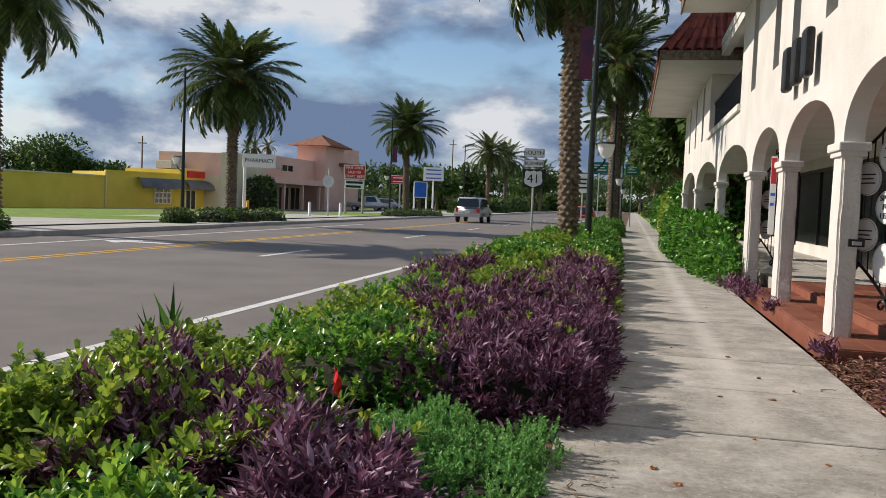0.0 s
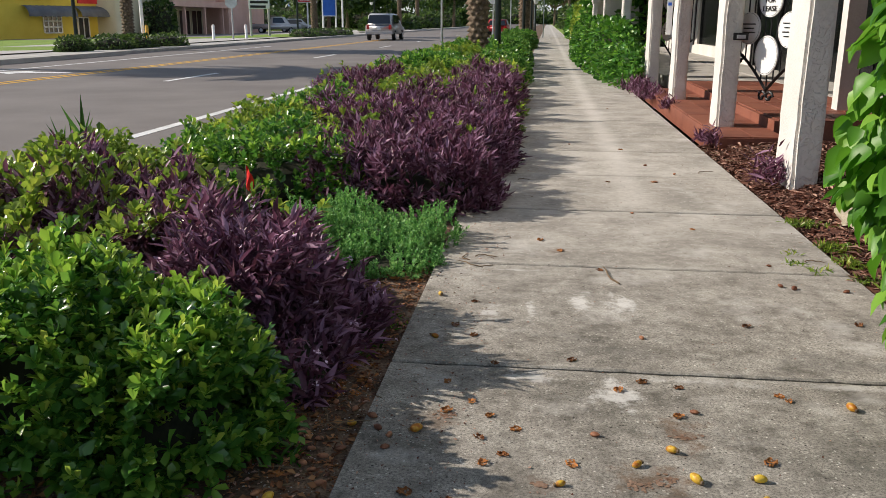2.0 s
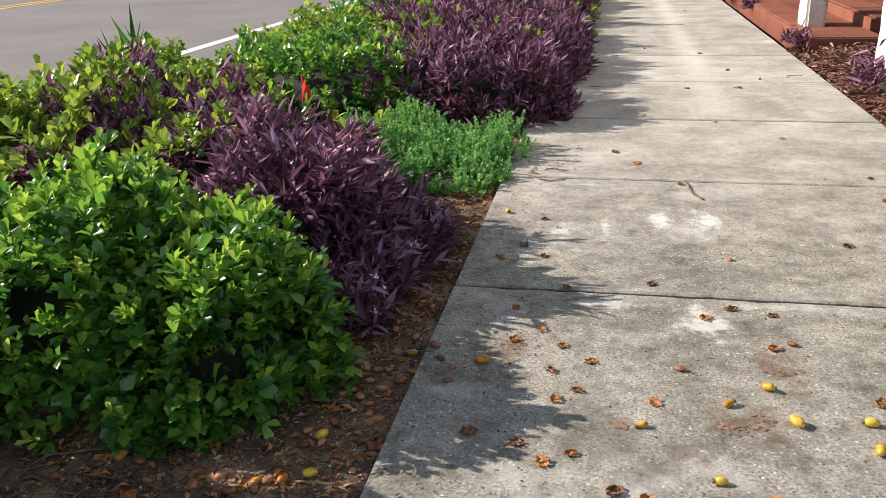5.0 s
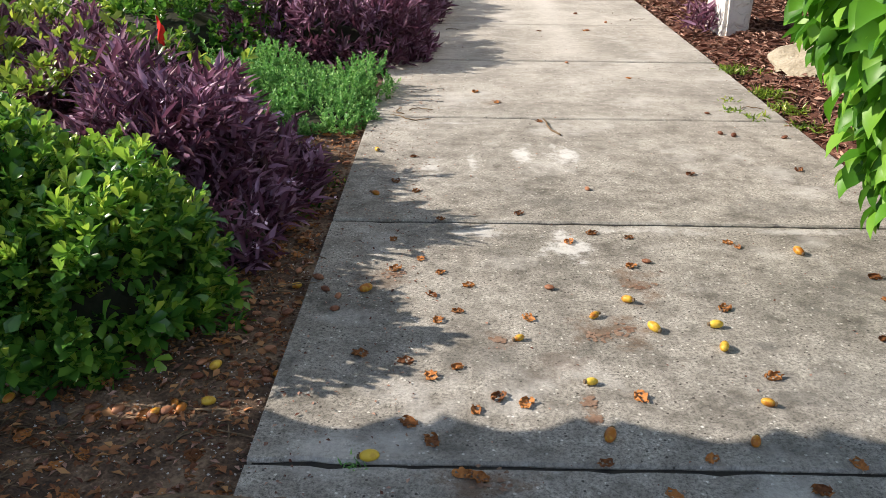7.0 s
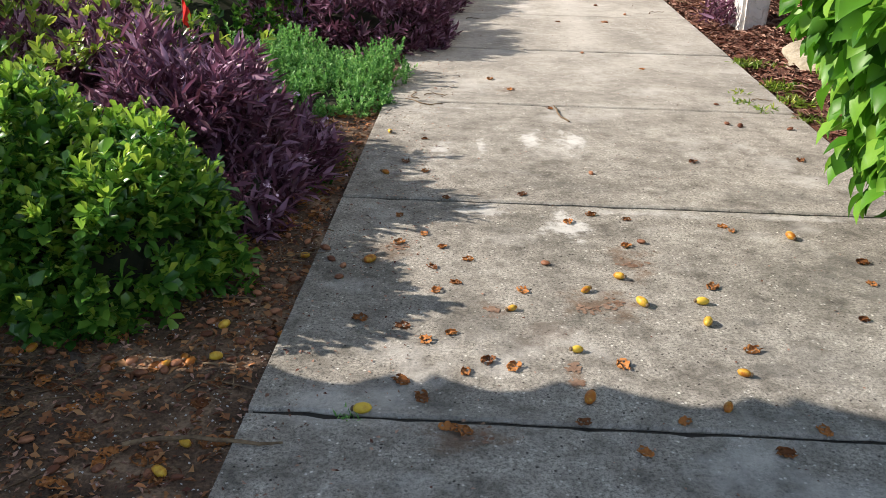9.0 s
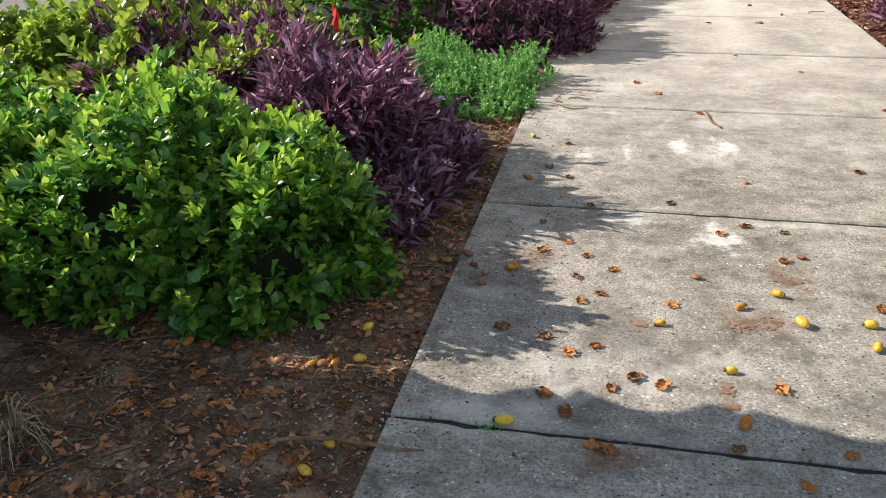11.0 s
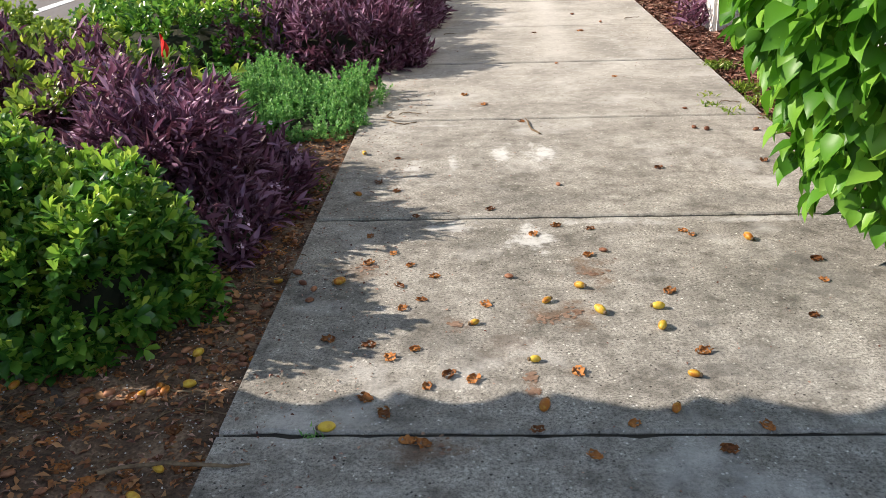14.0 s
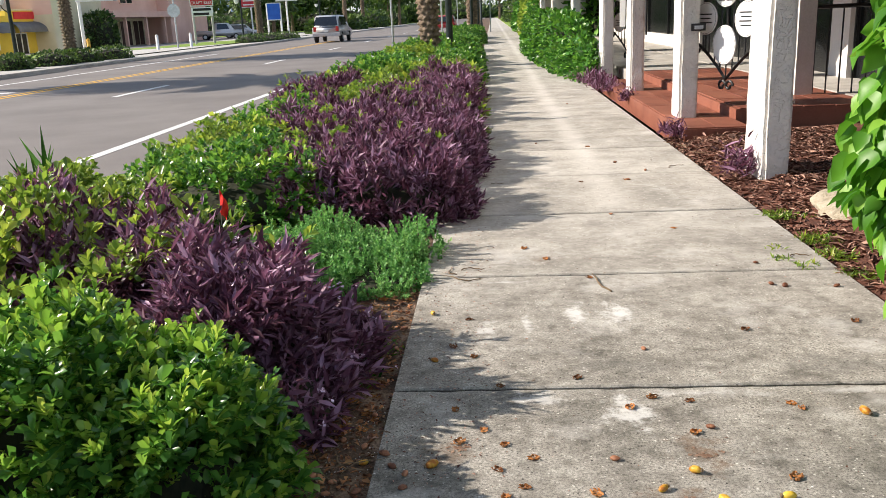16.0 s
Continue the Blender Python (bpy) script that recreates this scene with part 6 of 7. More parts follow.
# inside the porch
rl = thing("porch_rail", "black metal railing on the porch", "railing", pose(3.6, 9.6, PORCH_Z))
part("top_rail", tube([(0, 0, 0.9), (1.2, 0, 0.9)], 0.022, 8), BLACK_IRON, rl)
for k in range(9):
    part("bar", tube([(0.05 + 0.137 * k, 0, 0), (0.05 + 0.137 * k, 0, 0.9)], 0.009, 6), BLACK_IRON, rl)
part("post", box(-0.16, 0.02, -0.08, 0.1, 0, 2.5), STUCCO, rl, "white porch post")

# ---- overhanging plant beside the sidewalk ----
rng = np.random.default_rng(77)
vine = thing("leafy_vine", "tall plant with broad heart-shaped bright leaves", "plant", pose(0, 0, 0))
NV = 6200
d = rng.normal(0, 1, (NV, 3))
d /= np.linalg.norm(d, axis=1, keepdims=True)
swell = np.array([1 + 0.2 * noise.noise(Vector(q) * 2.2) for q in d])[:, None]
P = np.array((1.765, 2.24, 0.955)) + d * np.array((0.56, 0.5, 0.82)) * rng.uniform(0.62, 1.02, (NV, 1)) ** 0.6 * swell
P = P[(P[:, 2] > 0.2) & (P[:, 0] < 2.2)]
c = (P - np.array((1.765, 2.24, 0.955))) / np.array((0.56, 0.5, 0.82))
W = c * np.array((0.75, 0.75, 0.2)) + rng.normal(0, 0.3, P.shape) + np.array((-0.1, -0.1, -0.95))
s = rng.uniform(0.045, 0.088, len(P))
smooth(part("foliage", leaves("foliage", P, W, s, s * 0.84, HEART, rng, 1.5, 0.5), LEAF_BROAD, vine))
bm = bmesh.new()
for k in range(16):
    q = P[rng.integers(len(P))]
    add_tube(bm, [(2.08 + 0.1 * math.cos(k), 1.8 + 0.1 * math.sin(k), 0.1), (2.02 + 0.1 * math.sin(k), 1.85, 0.7), tuple((q + np.array((2.0, 1.9, 1.1))) / 2 + np.array((0, 0, 0.15))), tuple(q)], [0.014, 0.011, 0.007, 0.004], 6)
part("stem", bm, TWIG, vine)
WITHERED = material("yellow_withered_leaf", (0.55, 0.2, 0.01), (0.7, 0.36, 0.03), 20, 90, 0.6, 0.1)
for q in ((1.34, 2.3, 0.86), (1.37, 2.28, 0.82), (1.33, 2.26, 0.79), (1.38, 2.3, 0.9), (1.35, 2.27, 0.83)):
    part("withered_leaf", leaves("withered_leaf", np.array([q]), rng.normal(0, 0.4, (1, 3)) + np.array((-0.4, -0.2, -0.7)), np.array([0.08]), np.array([0.06]), HEART, rng), WITHERED, vine, "withered orange leaf")

# ---- boulder, weeds, small plants ----
bm = bmesh.new()
bmesh.ops.create_icosphere(bm, subdivisions=4, radius=1)
for v in bm.verts:
    k = 1 + 0.22 * noise.noise(v.co * 1.6) + 0.08 * noise.noise(v.co * 5)
    v.co = Vector((v.co.x * 0.25 * k, v.co.y * 0.32 * k, v.co.z * 0.12 * k))
tagged(smooth(part("boulder", bm, ROCK, None, "", pose(2.33, 4.9, 0.03, 6, -8, 20))), "pale weathered boulder lying in the mulch", "rock")
for k, (x, y, rx, ry, h) in enumerate([(1.97, 6.2, 0.12, 0.2, 0.22), (1.9, 13.2, 0.2, 0.6, 0.24), (1.88, 14.3, 0.2, 0.5, 0.25), (1.8, 15.0, 0.2, 0.4, 0.22), (1.9, 8.2, 0.1, 0.25, 0.14), (1.95, 11.4, 0.1, 0.2, 0.2)]):
    rngk = np.random.default_rng(200 + k)
    ob = thing("purple_plant", "small purple heart plant at a column foot", "plant", pose(x, y, walk_z(WALK_R) + 0.02), "purple plants of the arcade")
    n = int(60 + 380 * rx * ry / 0.1)
    p = np.stack([rngk.normal(0, rx * 0.45, n), rngk.normal(0, ry * 0.45, n), np.abs(rngk.normal(0, h * 0.35, n))], 1)
    Wk = np.stack([rngk.normal(0, 0.6, n), rngk.normal(0, 0.6, n), rngk.uniform(0.4, 1.2, n)], 1)
    L = rngk.uniform(0.06, 0.12, n)
    part("foliage", leaves("foliage", p, Wk, L, L * 0.2, BLADE, rngk), LEAF_PURPLE, ob)


def tuft(x, y, z, r, n, length, mat, seed, label, category="weeds", name="weed_tuft", up=0.9):
    rngk = np.random.default_rng(seed)
    ob = thing(name, label, category, pose(x, y, z), "weeds by the sidewalk")
    a, q = rngk.uniform(0, 6.28, n), r * np.sqrt(rngk.random(n))
    p = np.stack([q * np.cos(a), q * np.sin(a), np.zeros(n)], 1)
    Wk = np.stack([rngk.normal(0, 0.6, n), rngk.normal(0, 0.6, n), rngk.uniform(0.2, up, n)], 1)
    L = rngk.uniform(0.5, 1.2, n) * length
    part("foliage", leaves("foliage", p, Wk, L, L * 0.22, BLADE, rngk), mat, ob)
    return ob


for k, (x, y, r, n) in enumerate([(1.87, 5.0, 0.1, 150), (1.9, 4.45, 0.12, 160), (1.88, 4.15, 0.1, 110), (1.86, 3.85, 0.08, 80), (2.08, 4.95, 0.1, 110), (1.68, 3.98, 0.06, 30), (1.59, 4.1, 0.05, 26), (1.63, 4.3, 0.05, 18), (0.1, 1.445, 0.03, 30)]):
    tuft(x, y, walk_z(min(x, WALK_R)) - 0.01, r, n, 0.045 if k != 8 else 0.022, LEAF_LIME if k != 8 else LEAF_JUNIPER, 300 + k, "small green weed by the sidewalk edge")
for k, (x, y, r, n) in enumerate([(-0.3, 2.02, 0.07, 60), (-0.2, 3.1, 0.08, 80), (-0.24, 2.8, 0.07, 60), (-0.6, 1.72, 0.05, 30)]):
    tuft(x, y, -0.03, r, n, 0.05, LEAF_GREEN, 320 + k, "small green weed in the soil")
rngk = np.random.default_rng(340)
straw = thing("dry_grass", "dry straw-coloured grass tuft on the soil", "grass", pose(-0.86, 1.24, -0.02))
bm = bmesh.new()
for k in range(46):
    a, L = rngk.uniform(0, 6.28), rngk.uniform(0.05, 0.15)
    c, q, h = math.cos(a), math.sin(a), rngk.uniform(0.02, 0.09)
    add_tube(bm, [(0.02 * c, 0.02 * q, 0), (0.4 * L * c, 0.4 * L * q, h), (0.8 * L * c, 0.8 * L * q, h * 0.9), (L * c * 1.1, L * q * 1.1, h * 0.25)], [0.0016, 0.0014, 0.0011, 0.0006], 4)
part("foliage", bm, STRAW, straw)
# long grass blades rising out of the bed
rngk = np.random.default_rng(9)
gr = thing("grass_clump", "clump of long green grass above the shrubs", "grass", pose(-2.12, 4.35, 0.3))
n = 22
part("foliage", leaves("foliage", rngk.normal(0, 0.05, (n, 3)) * np.array((1, 1, 0.3)), np.stack([rngk.normal(-0.15, 0.45, n), rngk.normal(0, 0.3, n), rngk.uniform(0.7, 1.1, n)], 1), rngk.uniform(0.2, 0.46, n), np.full(n, 0.016), BLADE, rngk), LEAF_GREEN, gr)

# ---- marker flag ----
fl = thing("marker_flag", "small red plastic marker flag on a wire", "flag", pose(-1.17, 4.28, 0.02))
part("wire", tube([(0, 0, 0), (0.005, 0, 0.37)], 0.0018, 6), GALVANISED, fl)
bm = bmesh.new()
cols = [[bm.verts.new((0.004 + 0.06 * u * (0.55 + 0.1 * math.sin(v * 5)), 0.012 * math.sin(u * 6 + v * 4), 0.37 - 0.12 * v - 0.05 * u)) for v in [k / 8 for k in range(9)]] for u in [k / 6 for k in range(7)]]
for a, b in zip(cols, cols[1:]):
    for k in range(8):
        bm.faces.new((a[k], a[k + 1], b[k + 1], b[k]))
smooth(part("pennant", bm, FLAG_RED, fl))

# ---- fallen dates, husks, twigs ----
YELLOW_AT = [(0.65, 2.04), (0.45, 1.92), (0.6, 1.73), (0.97, 1.66), (0.94, 1.89), (0.79, 1.98), (0.95, 2.0), (1.32, 2.46), (0.05, 2.17), (0.01, 2.91), (-0.03, 3.41), (0.13, 1.45), (0.61, 1.53), (0.9, 1.52), (0.75, 2.13), (-0.15, 2.23), (-0.41, 2.15), (-0.39, 2.06), (-0.51, 1.79), (-0.67, 1.64), (-0.26, 1.79), (-0.31, 1.64), (-0.29, 1.62), (-0.34, 1.6), (-0.24, 1.65), (-0.11, 1.77), (-0.21, 1.34), (-0.23, 1.25)]
BROWN_AT = [(-0.02, 2.13), (-0.02, 2.06), (-0.06, 2.17), (-0.11, 2.93), (-0.09, 2.24), (0.55, 2.2), (0.85, 2.38), (1.48, 3.68), (1.43, 3.71), (1.69, 3.66), (1.37, 6.55), (0.76, 2.99), (1.46, 4.04), (1.19, 6.2), (-0.32, 1.61), (-0.2, 1.64), (-0.14, 1.77), (-0.13, 1.74), (-0.17, 1.79), (-0.2, 1.72), (-0.28, 2.15), (-0.22, 2.13), (-0.23, 2.08), (-0.19, 2.05), (-0.15, 2.09), (-0.23, 1.99), (-0.2, 1.97), (-0.16, 1.9), (-0.3, 2.2), (-0.23, 3.14)]
HUSK_AT = [(0.12, 2.31), (0.19, 2.38), (0.25, 2.29), (0.23, 2.15), (0.33, 2.21), (0.25, 2.01), (0.24, 1.75), (0.3, 1.79), (0.18, 1.81), (0.07, 1.84), (0.3, 2.06), (0.48, 2.03), (0.39, 1.67), (0.45, 1.65), (0.34, 1.62), (0.2, 1.57), (0.25, 1.51), (0.31, 1.41), (0.34, 1.4), (0.7, 1.36), (0.59, 1.45), (1.08, 1.46), (0.98, 1.38), (0.7, 1.68), (1.02, 1.77), (1.0, 2.1), (1.15, 2.5), (1.13, 2.53), (0.83, 2.56), (0.8, 2.35), (1.17, 3.17), (1.6, 3.24), (0.64, 2.52), (0.5, 2.75), (0.72, 2.59), (0.24, 2.69), (0.48, 4.2), (0.66, 3.87), (0.07, 3.05), (0.1, 2.52), (1.45, 2.16), (1.35, 1.95), (1.48, 2.3), (0.38, 4.41), (0.15, 2.95), (0.12, 3.34), (0.8, 1.47), (-0.22, 1.47), (-0.21, 1.55), (-0.42, 1.33), (-0.14, 1.36), (-0.17, 1.35), (-0.28, 1.92), (-0.24, 2.62), (-0.18, 2.53), (-0.15, 2.49), (-0.18, 2.42), (-0.17, 2.67), (-0.59, 1.38), (-0.69, 1.34), (-0.61, 1.35), (-0.41, 1.34), (-0.35, 1.26), (-0.28, 1.28), (-0.28, 1.33), (-0.22, 1.47), (-0.55, 1.22), (-0.61, 1.09), (-0.56, 1.09)]


def place_z(x, y):
    return walk_z(x) if x > WALK_L else soil_z(x, y)


def date_mesh(seed, squash=1.0):
    bm = bmesh.new()
    bmesh.ops.create_uvsphere(bm, u_segments=14, v_segments=9, radius=1)
    for v in bm.verts:
        k = 1 + (0.05 if squash > 0.9 else 0.2) * noise.noise(v.co * 2.2 + Vector((seed, 0, 0)))
        v.co = Vector((v.co.x * 0.021 * k, v.co.y * 0.0125 * k, v.co.z * 0.0125 * k * squash))
    me = bpy.data.meshes.new("flesh")
    bm.to_mesh(me)
    bm.free()
    for p in me.polygons:
        p.use_smooth = True
    return me


def husk_mesh(seed):
    """A torn, dried date skin: a curled open shell."""
    rngk = random.Random(seed)
    bm = bmesh.new()
    cols = []
    for i in range(8):
        u = -1 + 2 * i / 7
        cols.append([bm.verts.new((0.022 * u * (1 + 0.2 * rngk.uniform(-1, 1)), 0.015 * math.sin(a) * (1 - 0.5 * u * u) + 0.004 * rngk.uniform(-1, 1), 0.008 + 0.009 * -math.cos(a) * (1 - 0.5 * u * u) + 0.004 * rngk.uniform(-1, 1))) for a in [-1.9 + 3.8 * k / 7 for k in range(8)]])
    for a, b in zip(cols, cols[1:]):
        for k in range(7):
            if rngk.random() > 0.1:
                bm.faces.new((a[k], a[k + 1], b[k + 1], b[k]))
    me = bpy.data.meshes.new("skin")
    bm.to_mesh(me)
    bm.free()
    return me


ripe = [date_mesh(k) for k in range(3)]
soft = [date_mesh(10 + k, 0.75) for k in range(3)]
torn = [husk_mesh(k) for k in range(4)]
cal = tube([(0, 0, 0), (0.004, 0, 0), (0.0055, 0, 0)], [0.006, 0.0055, 0.002], 8)
calyx_me = bpy.data.meshes.new("calyx")
cal.to_mesh(calyx_me)
cal.free()
calyx_me.materials.append(TWIG)
rd = random.Random(4)


def drop(x, y, kind):
    s = rd.uniform(0.66, 0.98)
    turn = rd.uniform(0, 360)
    if kind == "ripe":
        ob = thing("date_fruit", "ripe yellow date lying on the " + ("concrete" if x > WALK_L else "soil"), "date", pose(x, y, place_z(x, y) + 0.0115 * s, rd.uniform(-20, 20), rd.uniform(-10, 10), turn), "fallen dates")
        part("flesh", ripe[rd.randrange(3)], DATE_YELLOW, ob, "", Matrix.Diagonal((s, s, s, 1)))
        part("calyx", calyx_me, TWIG, ob, "", pose(0.0195 * s, 0, 0))
    elif kind == "brown":
        ob = thing("date_fruit", "soft brown rotting date on the " + ("concrete" if x > WALK_L else "soil"), "date", pose(x, y, place_z(x, y) + 0.008 * s, rd.uniform(-20, 20), rd.uniform(-10, 10), turn), "fallen dates")
        part("flesh", soft[rd.randrange(3)], DATE_BROWN, ob, "", Matrix.Diagonal((s * 0.88, s * 0.95, s * 0.88, 1)))
    else:
        ob = thing("date_husk", "torn dry orange-brown date skin", "date husk", pose(x, y, place_z(x, y) + 0.001, 0, 0, turn), "fallen date husks")
        part("skin", torn[rd.randrange(4)], HUSK, ob, "", Matrix.Diagonal((s, s, s * 0.8, 1)))


for x, y in YELLOW_AT:
    drop(x, y, "ripe")
for x, y in BROWN_AT:
    drop(x, y, "brown")
for x, y in HUSK_AT:
    drop(x, y, "husk")
for k in range(60):
    x = rd.triangular(-0.95, -0.14, -0.4)
    drop(x, rd.uniform(1.0, 1.75) if x < -0.3 else rd.uniform(1.0, 2.5), rd.choice(("brown", "husk", "husk")))
for k in range(10):
    drop(rd.uniform(0.0, 1.7), 4.5 + rd.random() ** 1.4 * 8, "husk" if k % 2 else "brown")
for k in range(16):
    drop(rd.uniform(-0.3, -0.08), rd.uniform(2.3, 4.0), "brown" if k % 2 else "husk")

# squashed fruit stains on the concrete
STAIN = material("fruit_stain", (0.14, 0.075, 0.045), (0.3, 0.2, 0.14), 30, 160, 0.85, 0.2)
for k, (x, y, r) in enumerate([(0.72, 1.98, 0.045), (0.65, 1.94, 0.035), (0.8, 2.23, 0.05), (0.59, 1.66, 0.025), (0.59, 1.6, 0.02), (0.12, 2.28, 0.04), (0.36, 1.4, 0.05), (0.48, 4.22, 0.03), (0.4, 1.92, 0.02)]):
    bm = bmesh.new()
    for q in range(26):
        a, d = rd.uniform(0, 6.28), r * rd.random() ** 0.7
        cx_, cy_, s = d * math.cos(a), d * math.sin(a) * 0.8, rd.uniform(0.002, 0.008)
        bm.faces.new([bm.verts.new((cx_ + s * rd.uniform(0.5, 1.3) * math.cos(t), cy_ + s * rd.uniform(0.5, 1.3) * math.sin(t), 0.0003 * q / 26)) for t in [6.283 * j / 7 for j in range(7)]])
    tagged(part("fruit_stain", bm, STAIN, None, "", pose(x, y, walk_z(x) + 0.0016, 0, -math.degrees(math.atan(SLOPE)), 0)), "brown squashed fruit stain on the concrete", "stain", kind="stuff")


def twig(x, y, L, turn, r=0.0035, bend=0.12, name="twig"):
    ob = tagged(part(name, tube([(L * (k / 7 - 0.5), bend * L * math.sin(k * 0.7), 0.003 * (k % 2)) for k in range(8)], [r, r, r, r, r, r * 0.9, r * 0.8, r * 0.5], 6), TWIG, None, "", pose(x, y, max(place_z(x, y), place_z(min(x + L * 0.4, 5), y) if x < WALK_L else -9) + r + 0.001, 0, 0, turn)), "thin dry fallen twig", "twig", "twigs on the ground")
    return ob


twig(0.7, 3.78, 0.26, 105, 0.004, 0.05)
twig(-0.165, 1.32, 0.31, 8, 0.0045, 0.05)
twig(-0.46, 2.0, 0.3, 70, 0.004, 0.04)
twig(-0.38, 2.04, 0.27, 88, 0.003, 0.03)
twig(-0.275, 1.95, 0.12, 0, 0.003, 0.02)
for k in range(40):
    twig(rd.uniform(-0.9, -0.14), rd.uniform(1.1, 2.5), rd.uniform(0.05, 0.2), rd.uniform(0, 180), rd.uniform(0.0012, 0.0025), rd.uniform(0.02, 0.2))
for x, y in ((0.07, 3.9), (0.02, 4.02), (0.12, 4.05), (1.9, 7.7), (1.86, 7.5), (1.94, 7.3), (1.8, 7.9), (0.25, 6.2), (1.62, 6.7), (1.7, 4.15)):
    twig(x, y, rd.uniform(0.07, 0.2), rd.uniform(0, 180), 0.0025, 0.2)
# weathered stump piece in the soil
bm = bmesh.new()
add_tube(bm, [(-0.1, 0, 0.0), (-0.04, 0.01, 0.02), (0.05, 0, 0.022), (0.12, -0.01, 0.0)], [0.01, 0.022, 0.02, 0.008], 9)
for v in bm.verts:
    v.co += Vector((0, 1, 1)) * 0.008 * noise.noise(v.co * 30)
tagged(part("wood_piece", bm, material("grey_wood", (0.04, 0.03, 0.024), (0.13, 0.1, 0.08), 40, 120, 0.95, 0.8), None, "", pose(-0.55, 1.6, -0.025, 0, 0, -50) @ Matrix.Diagonal((0.75, 0.6, 0.6, 1))), "weathered grey piece of wood in the soil", "wood")


def litter(name, label, n, x0, x1, y0, y1, zf, l0, l1, aspect, mat, seed, shape=DIAMOND, tilt=0.25, curl=2.0):
    """Loose litter over a bed, as one heap."""
    rngk = np.random.default_rng(seed)
    x, y = rngk.uniform(x0, x1, n), rngk.uniform(y0, y1, n)
    z = np.array([zf(a, b) for a, b in zip(x, y)]) + 0.004
    a = rngk.uniform(0, 6.28, n)
    Wk = np.stack([np.cos(a), np.sin(a), rngk.normal(0, tilt, n)], 1)
    L = rngk.uniform(l0, l1, n)
    return tagged(part(name, leaves(name, np.stack([x, y, z], 1), Wk, L, L * aspect * rngk.uniform(0.6, 1.4, n), shape, rngk, curl), mat), label, "litter", kind="stuff")


litter("leaf_litter", "brown dry leaf litter over the bed soil", 4200, -1.1, -0.12, 0.9, 4.2, soil_z, 0.01, 0.035, 0.5, LEAF_DRY, 1)
litter("bark_litter", "dark bark crumbs over the bed soil", 5200, -1.3, -0.11, 0.8, 5.0, soil_z, 0.006, 0.028, 0.35, CHIP, 2)
litter("husk_litter", "orange-brown shreds of date skin on the soil", 1500, -1.1, -0.13, 0.9, 2.7, soil_z, 0.008, 0.026, 0.5, HUSK_SHRED, 11, OVAL, 0.35, 2.5)
litter("husk_litter", "orange-brown shreds gathered along the concrete edge", 520, -0.36, -0.12, 1.9, 4.3, soil_z, 0.009, 0.028, 0.5, HUSK_SHRED, 12, OVAL, 0.35, 2.5)
litter("root_fibre", "pale dry root fibres in the soil", 500, -1.2, -0.5, 0.9, 1.6, soil_z, 0.05, 0.16, 0.02, TWIG, 3, BLADE, 0.1, 0.3)
litter("shell_grit", "tiny pale shell grit in the soil", 1300, -0.8, -0.11, 1.0, 2.6, soil_z, 0.003, 0.008, 0.8, KERB, 4)
litter("mulch_chips", "reddish bark mulch chips in the bed", 12000, WALK_R - 0.01, 3.4, 3.3, 8.3, mulch_z, 0.025, 0.09, 0.22, CHIP, 5)
litter("mulch_chips", "reddish bark mulch chips further on", 2500, WALK_R, 2.3, 14.15, 17.5, lambda a, b: 0.035, 0.03, 0.09, 0.22, CHIP, 6)
litter("walk_crumbs", "small brown crumbs on the concrete", 900, WALK_L + 0.02, WALK_R - 0.02, 0.9, 8, lambda a, b: walk_z(a) - 0.002, 0.003, 0.011, 0.6, CHIP, 7)
litter("edge_crumbs", "brown crumbs along the concrete edge", 900, WALK_L + 0.01, 0.22, 0.9, 5, lambda a, b: walk_z(a) - 0.002, 0.003, 0.014, 0.5, CHIP, 8)

# ---- the far side of the road drawn in to its true line ----
for ob in [o for o in scene.objects if o.parent is None and o.type in ("MESH", "EMPTY") and o.name not in ("ground", "road")]:
    pts = [(o.matrix_world if o.parent is None else ob.matrix_basis @ o.matrix_basis) @ Vector(c) for o in (ob, *ob.children) if o.type == "MESH" for c in (o.bound_box[0], o.bound_box[6])]
    if pts and max(p.x for p in pts) + min(p.x for p in pts) < -30 and ob.matrix_basis.translation.x + max(p.x for p in pts) < -14:
        ob.matrix_basis = Matrix.Diagonal((0.975, 1, 1, 1)) @ ob.matrix_basis

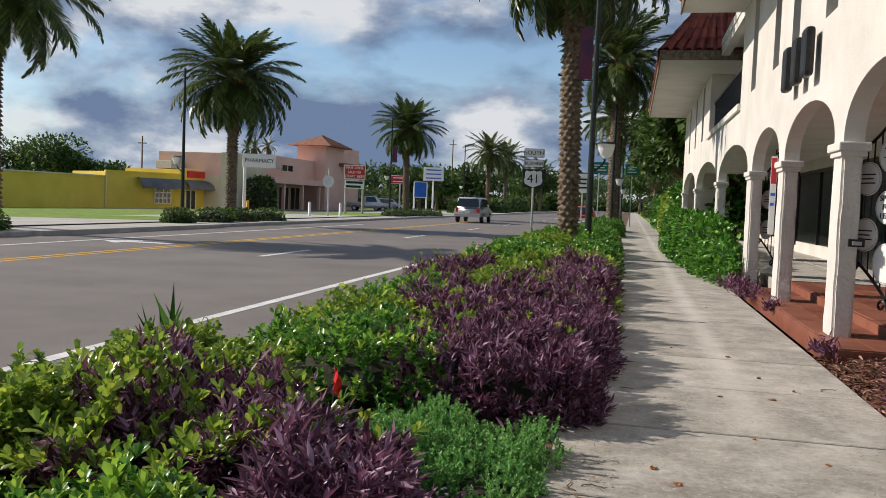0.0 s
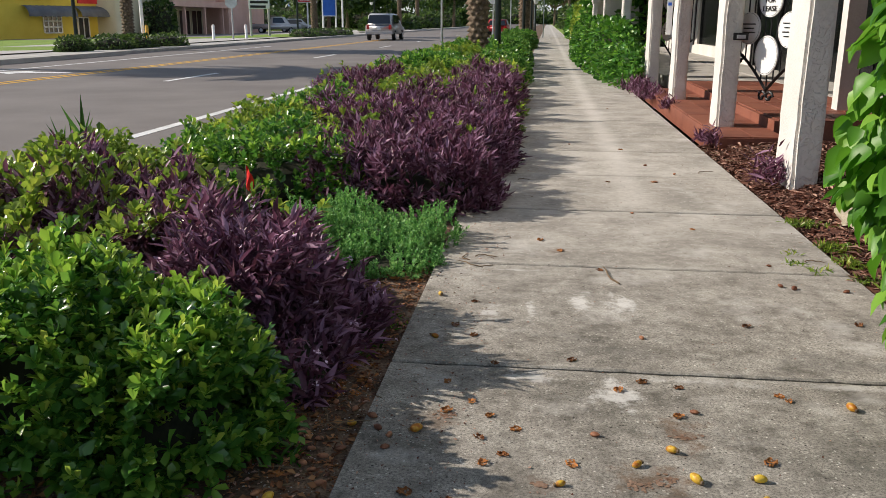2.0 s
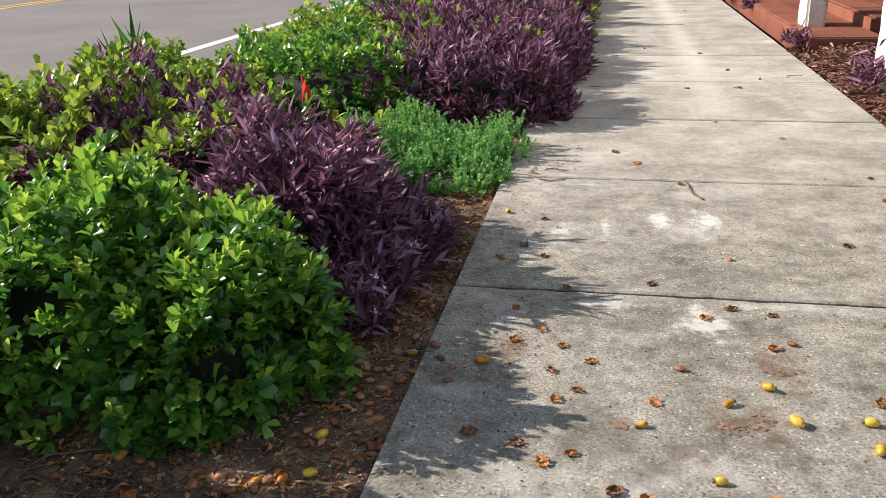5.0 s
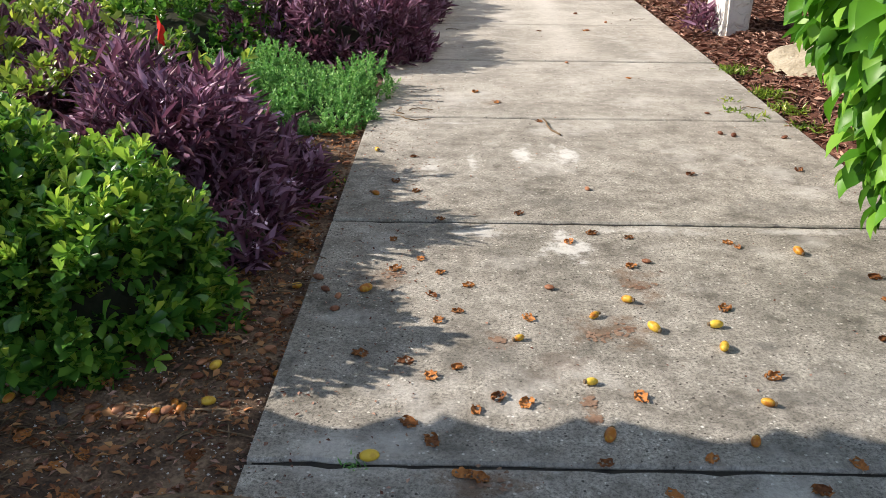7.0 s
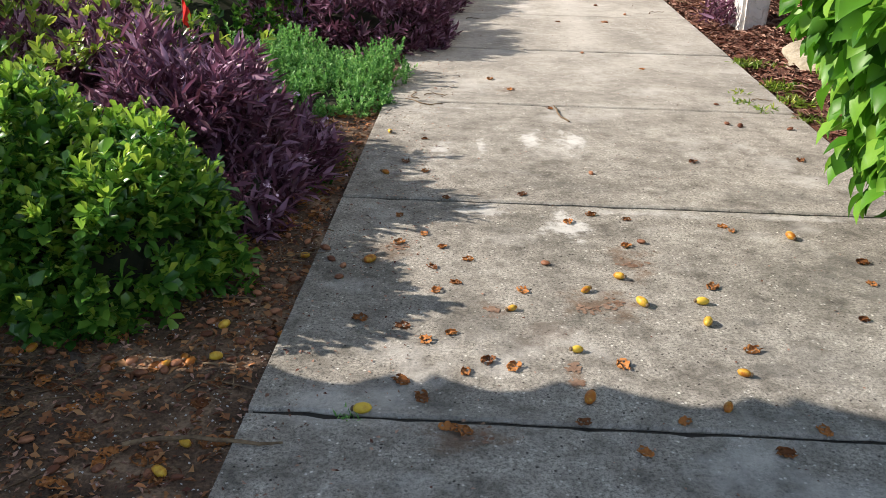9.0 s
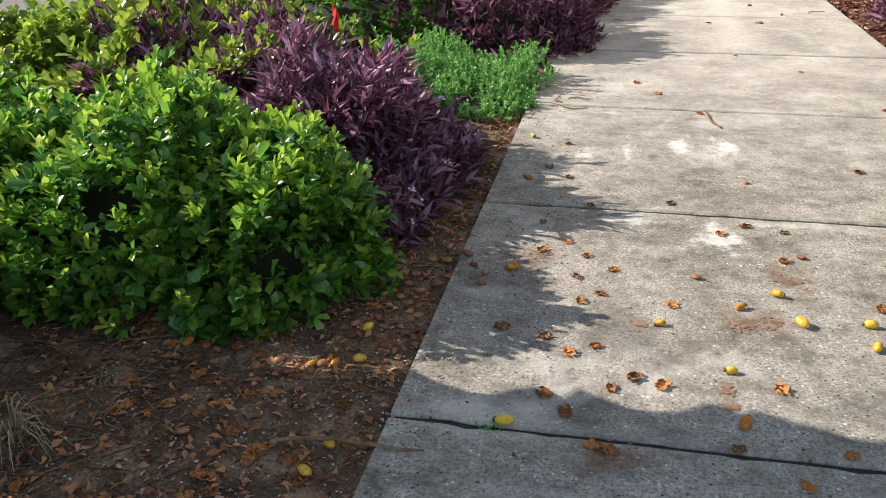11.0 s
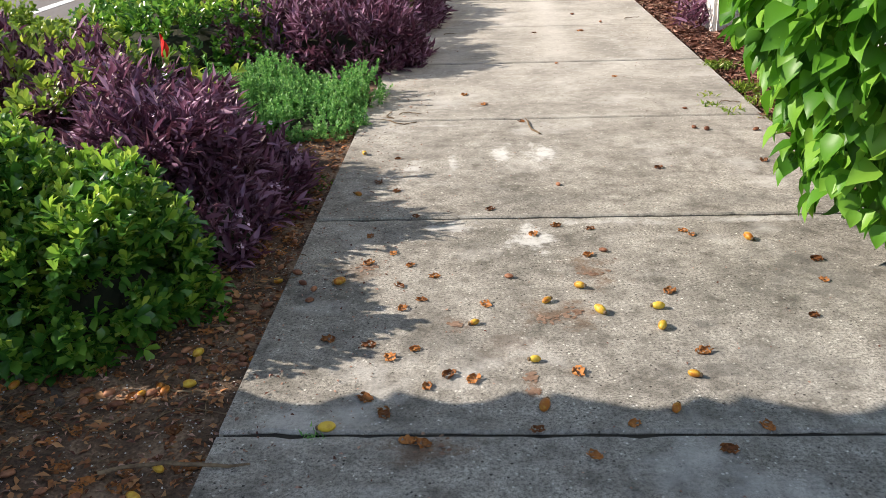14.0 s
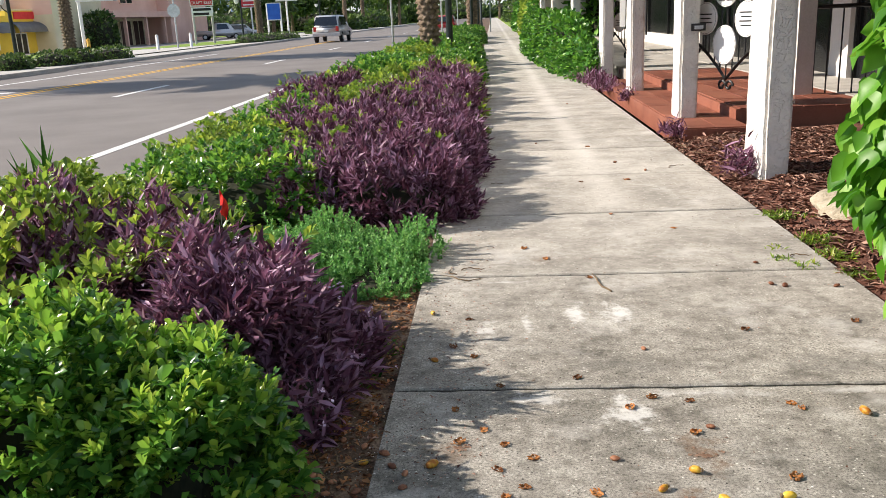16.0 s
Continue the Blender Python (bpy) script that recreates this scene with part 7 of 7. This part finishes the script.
# ---- pavement slabs ----
pavement = thing("pavement", "worn grey concrete sidewalk slabs with dirty joints", "sidewalk", kind="structure")
TILT_Y = -math.degrees(math.atan(SLOPE))
wm, wl_ = (WALK_L + WALK_R) / 2, (WALK_R - WALK_L) / 2
part("joint_bed", box(-wl_ + 0.01, wl_ - 0.01, -8, 300, -0.14, -0.009), JOINT, pavement, "", pose(wm, 0, walk_z(wm), 0, TILT_Y, 0))
JOINT_0, JOINT_1, JOINT_D = 1.441, 2.672, 1.26
def slab_mesh(seed, gap):
    """A slab whose long edges are chipped and rounded by wear."""
    rk = random.Random(seed)
    bm = bmesh.new()
    n, hy = 46, JOINT_D / 2 - gap
    cols = []
    for i in range(n + 1):
        x = -wl_ + 2 * wl_ * i / n
        a, b = [max(0.0, noise.noise((x * 6, seed, q)) * 0.003 + rk.uniform(-0.0015, 0.0025) + (0.006 if rk.random() < 0.05 else 0)) for q in (0, 9)]
        cols.append([bm.verts.new(v) for v in ((x, -hy + a, -0.1), (x, -hy + a, -0.006), (x, -hy + a + 0.006, 0), (x, hy - b - 0.006, 0), (x, hy - b, -0.006), (x, hy - b, -0.1))])
    for p, q in zip(cols, cols[1:]):
        for k in range(5):
            bm.faces.new((p[k], q[k], q[k + 1], p[k + 1]))
    bm.faces.new(list(reversed(cols[0])))
    bm.faces.new(cols[-1])
    bmesh.ops.recalc_face_normals(bm, faces=bm.faces[:])
    me = bpy.data.meshes.new("slab")
    bm.to_mesh(me)
    bm.free()
    me.materials.append(CONCRETE)
    return me


SLABS = [slab_mesh(1, 0.0055), slab_mesh(2, 0.011), slab_mesh(3, 0.012)]
for k in range(-4, 60):
    y0 = JOINT_0 + JOINT_D * k if k < 1 else JOINT_1 + JOINT_D * (k - 1)
    y1 = JOINT_0 + JOINT_D * (k + 1) if k < 0 else JOINT_1 + JOINT_D * k
    m = pose(wm, (y0 + y1) / 2, 0.0008 * math.sin(k * 2.7), 0.02 * math.sin(k * 1.9), 0.02 * math.sin(k * 3.1), 0) @ Matrix.Diagonal((1, (y1 - y0) / JOINT_D, 1, 1))
    part("slab", SLABS[0 if k < 1 else 1 + k % 2], None, pavement, "", m)
part("slab_run", box(-wl_, wl_, JOINT_1 + JOINT_D * 59, 300, -0.1, 0), CONCRETE, pavement, "", pose(wm, 0, walk_z(wm), 0, TILT_Y, 0))
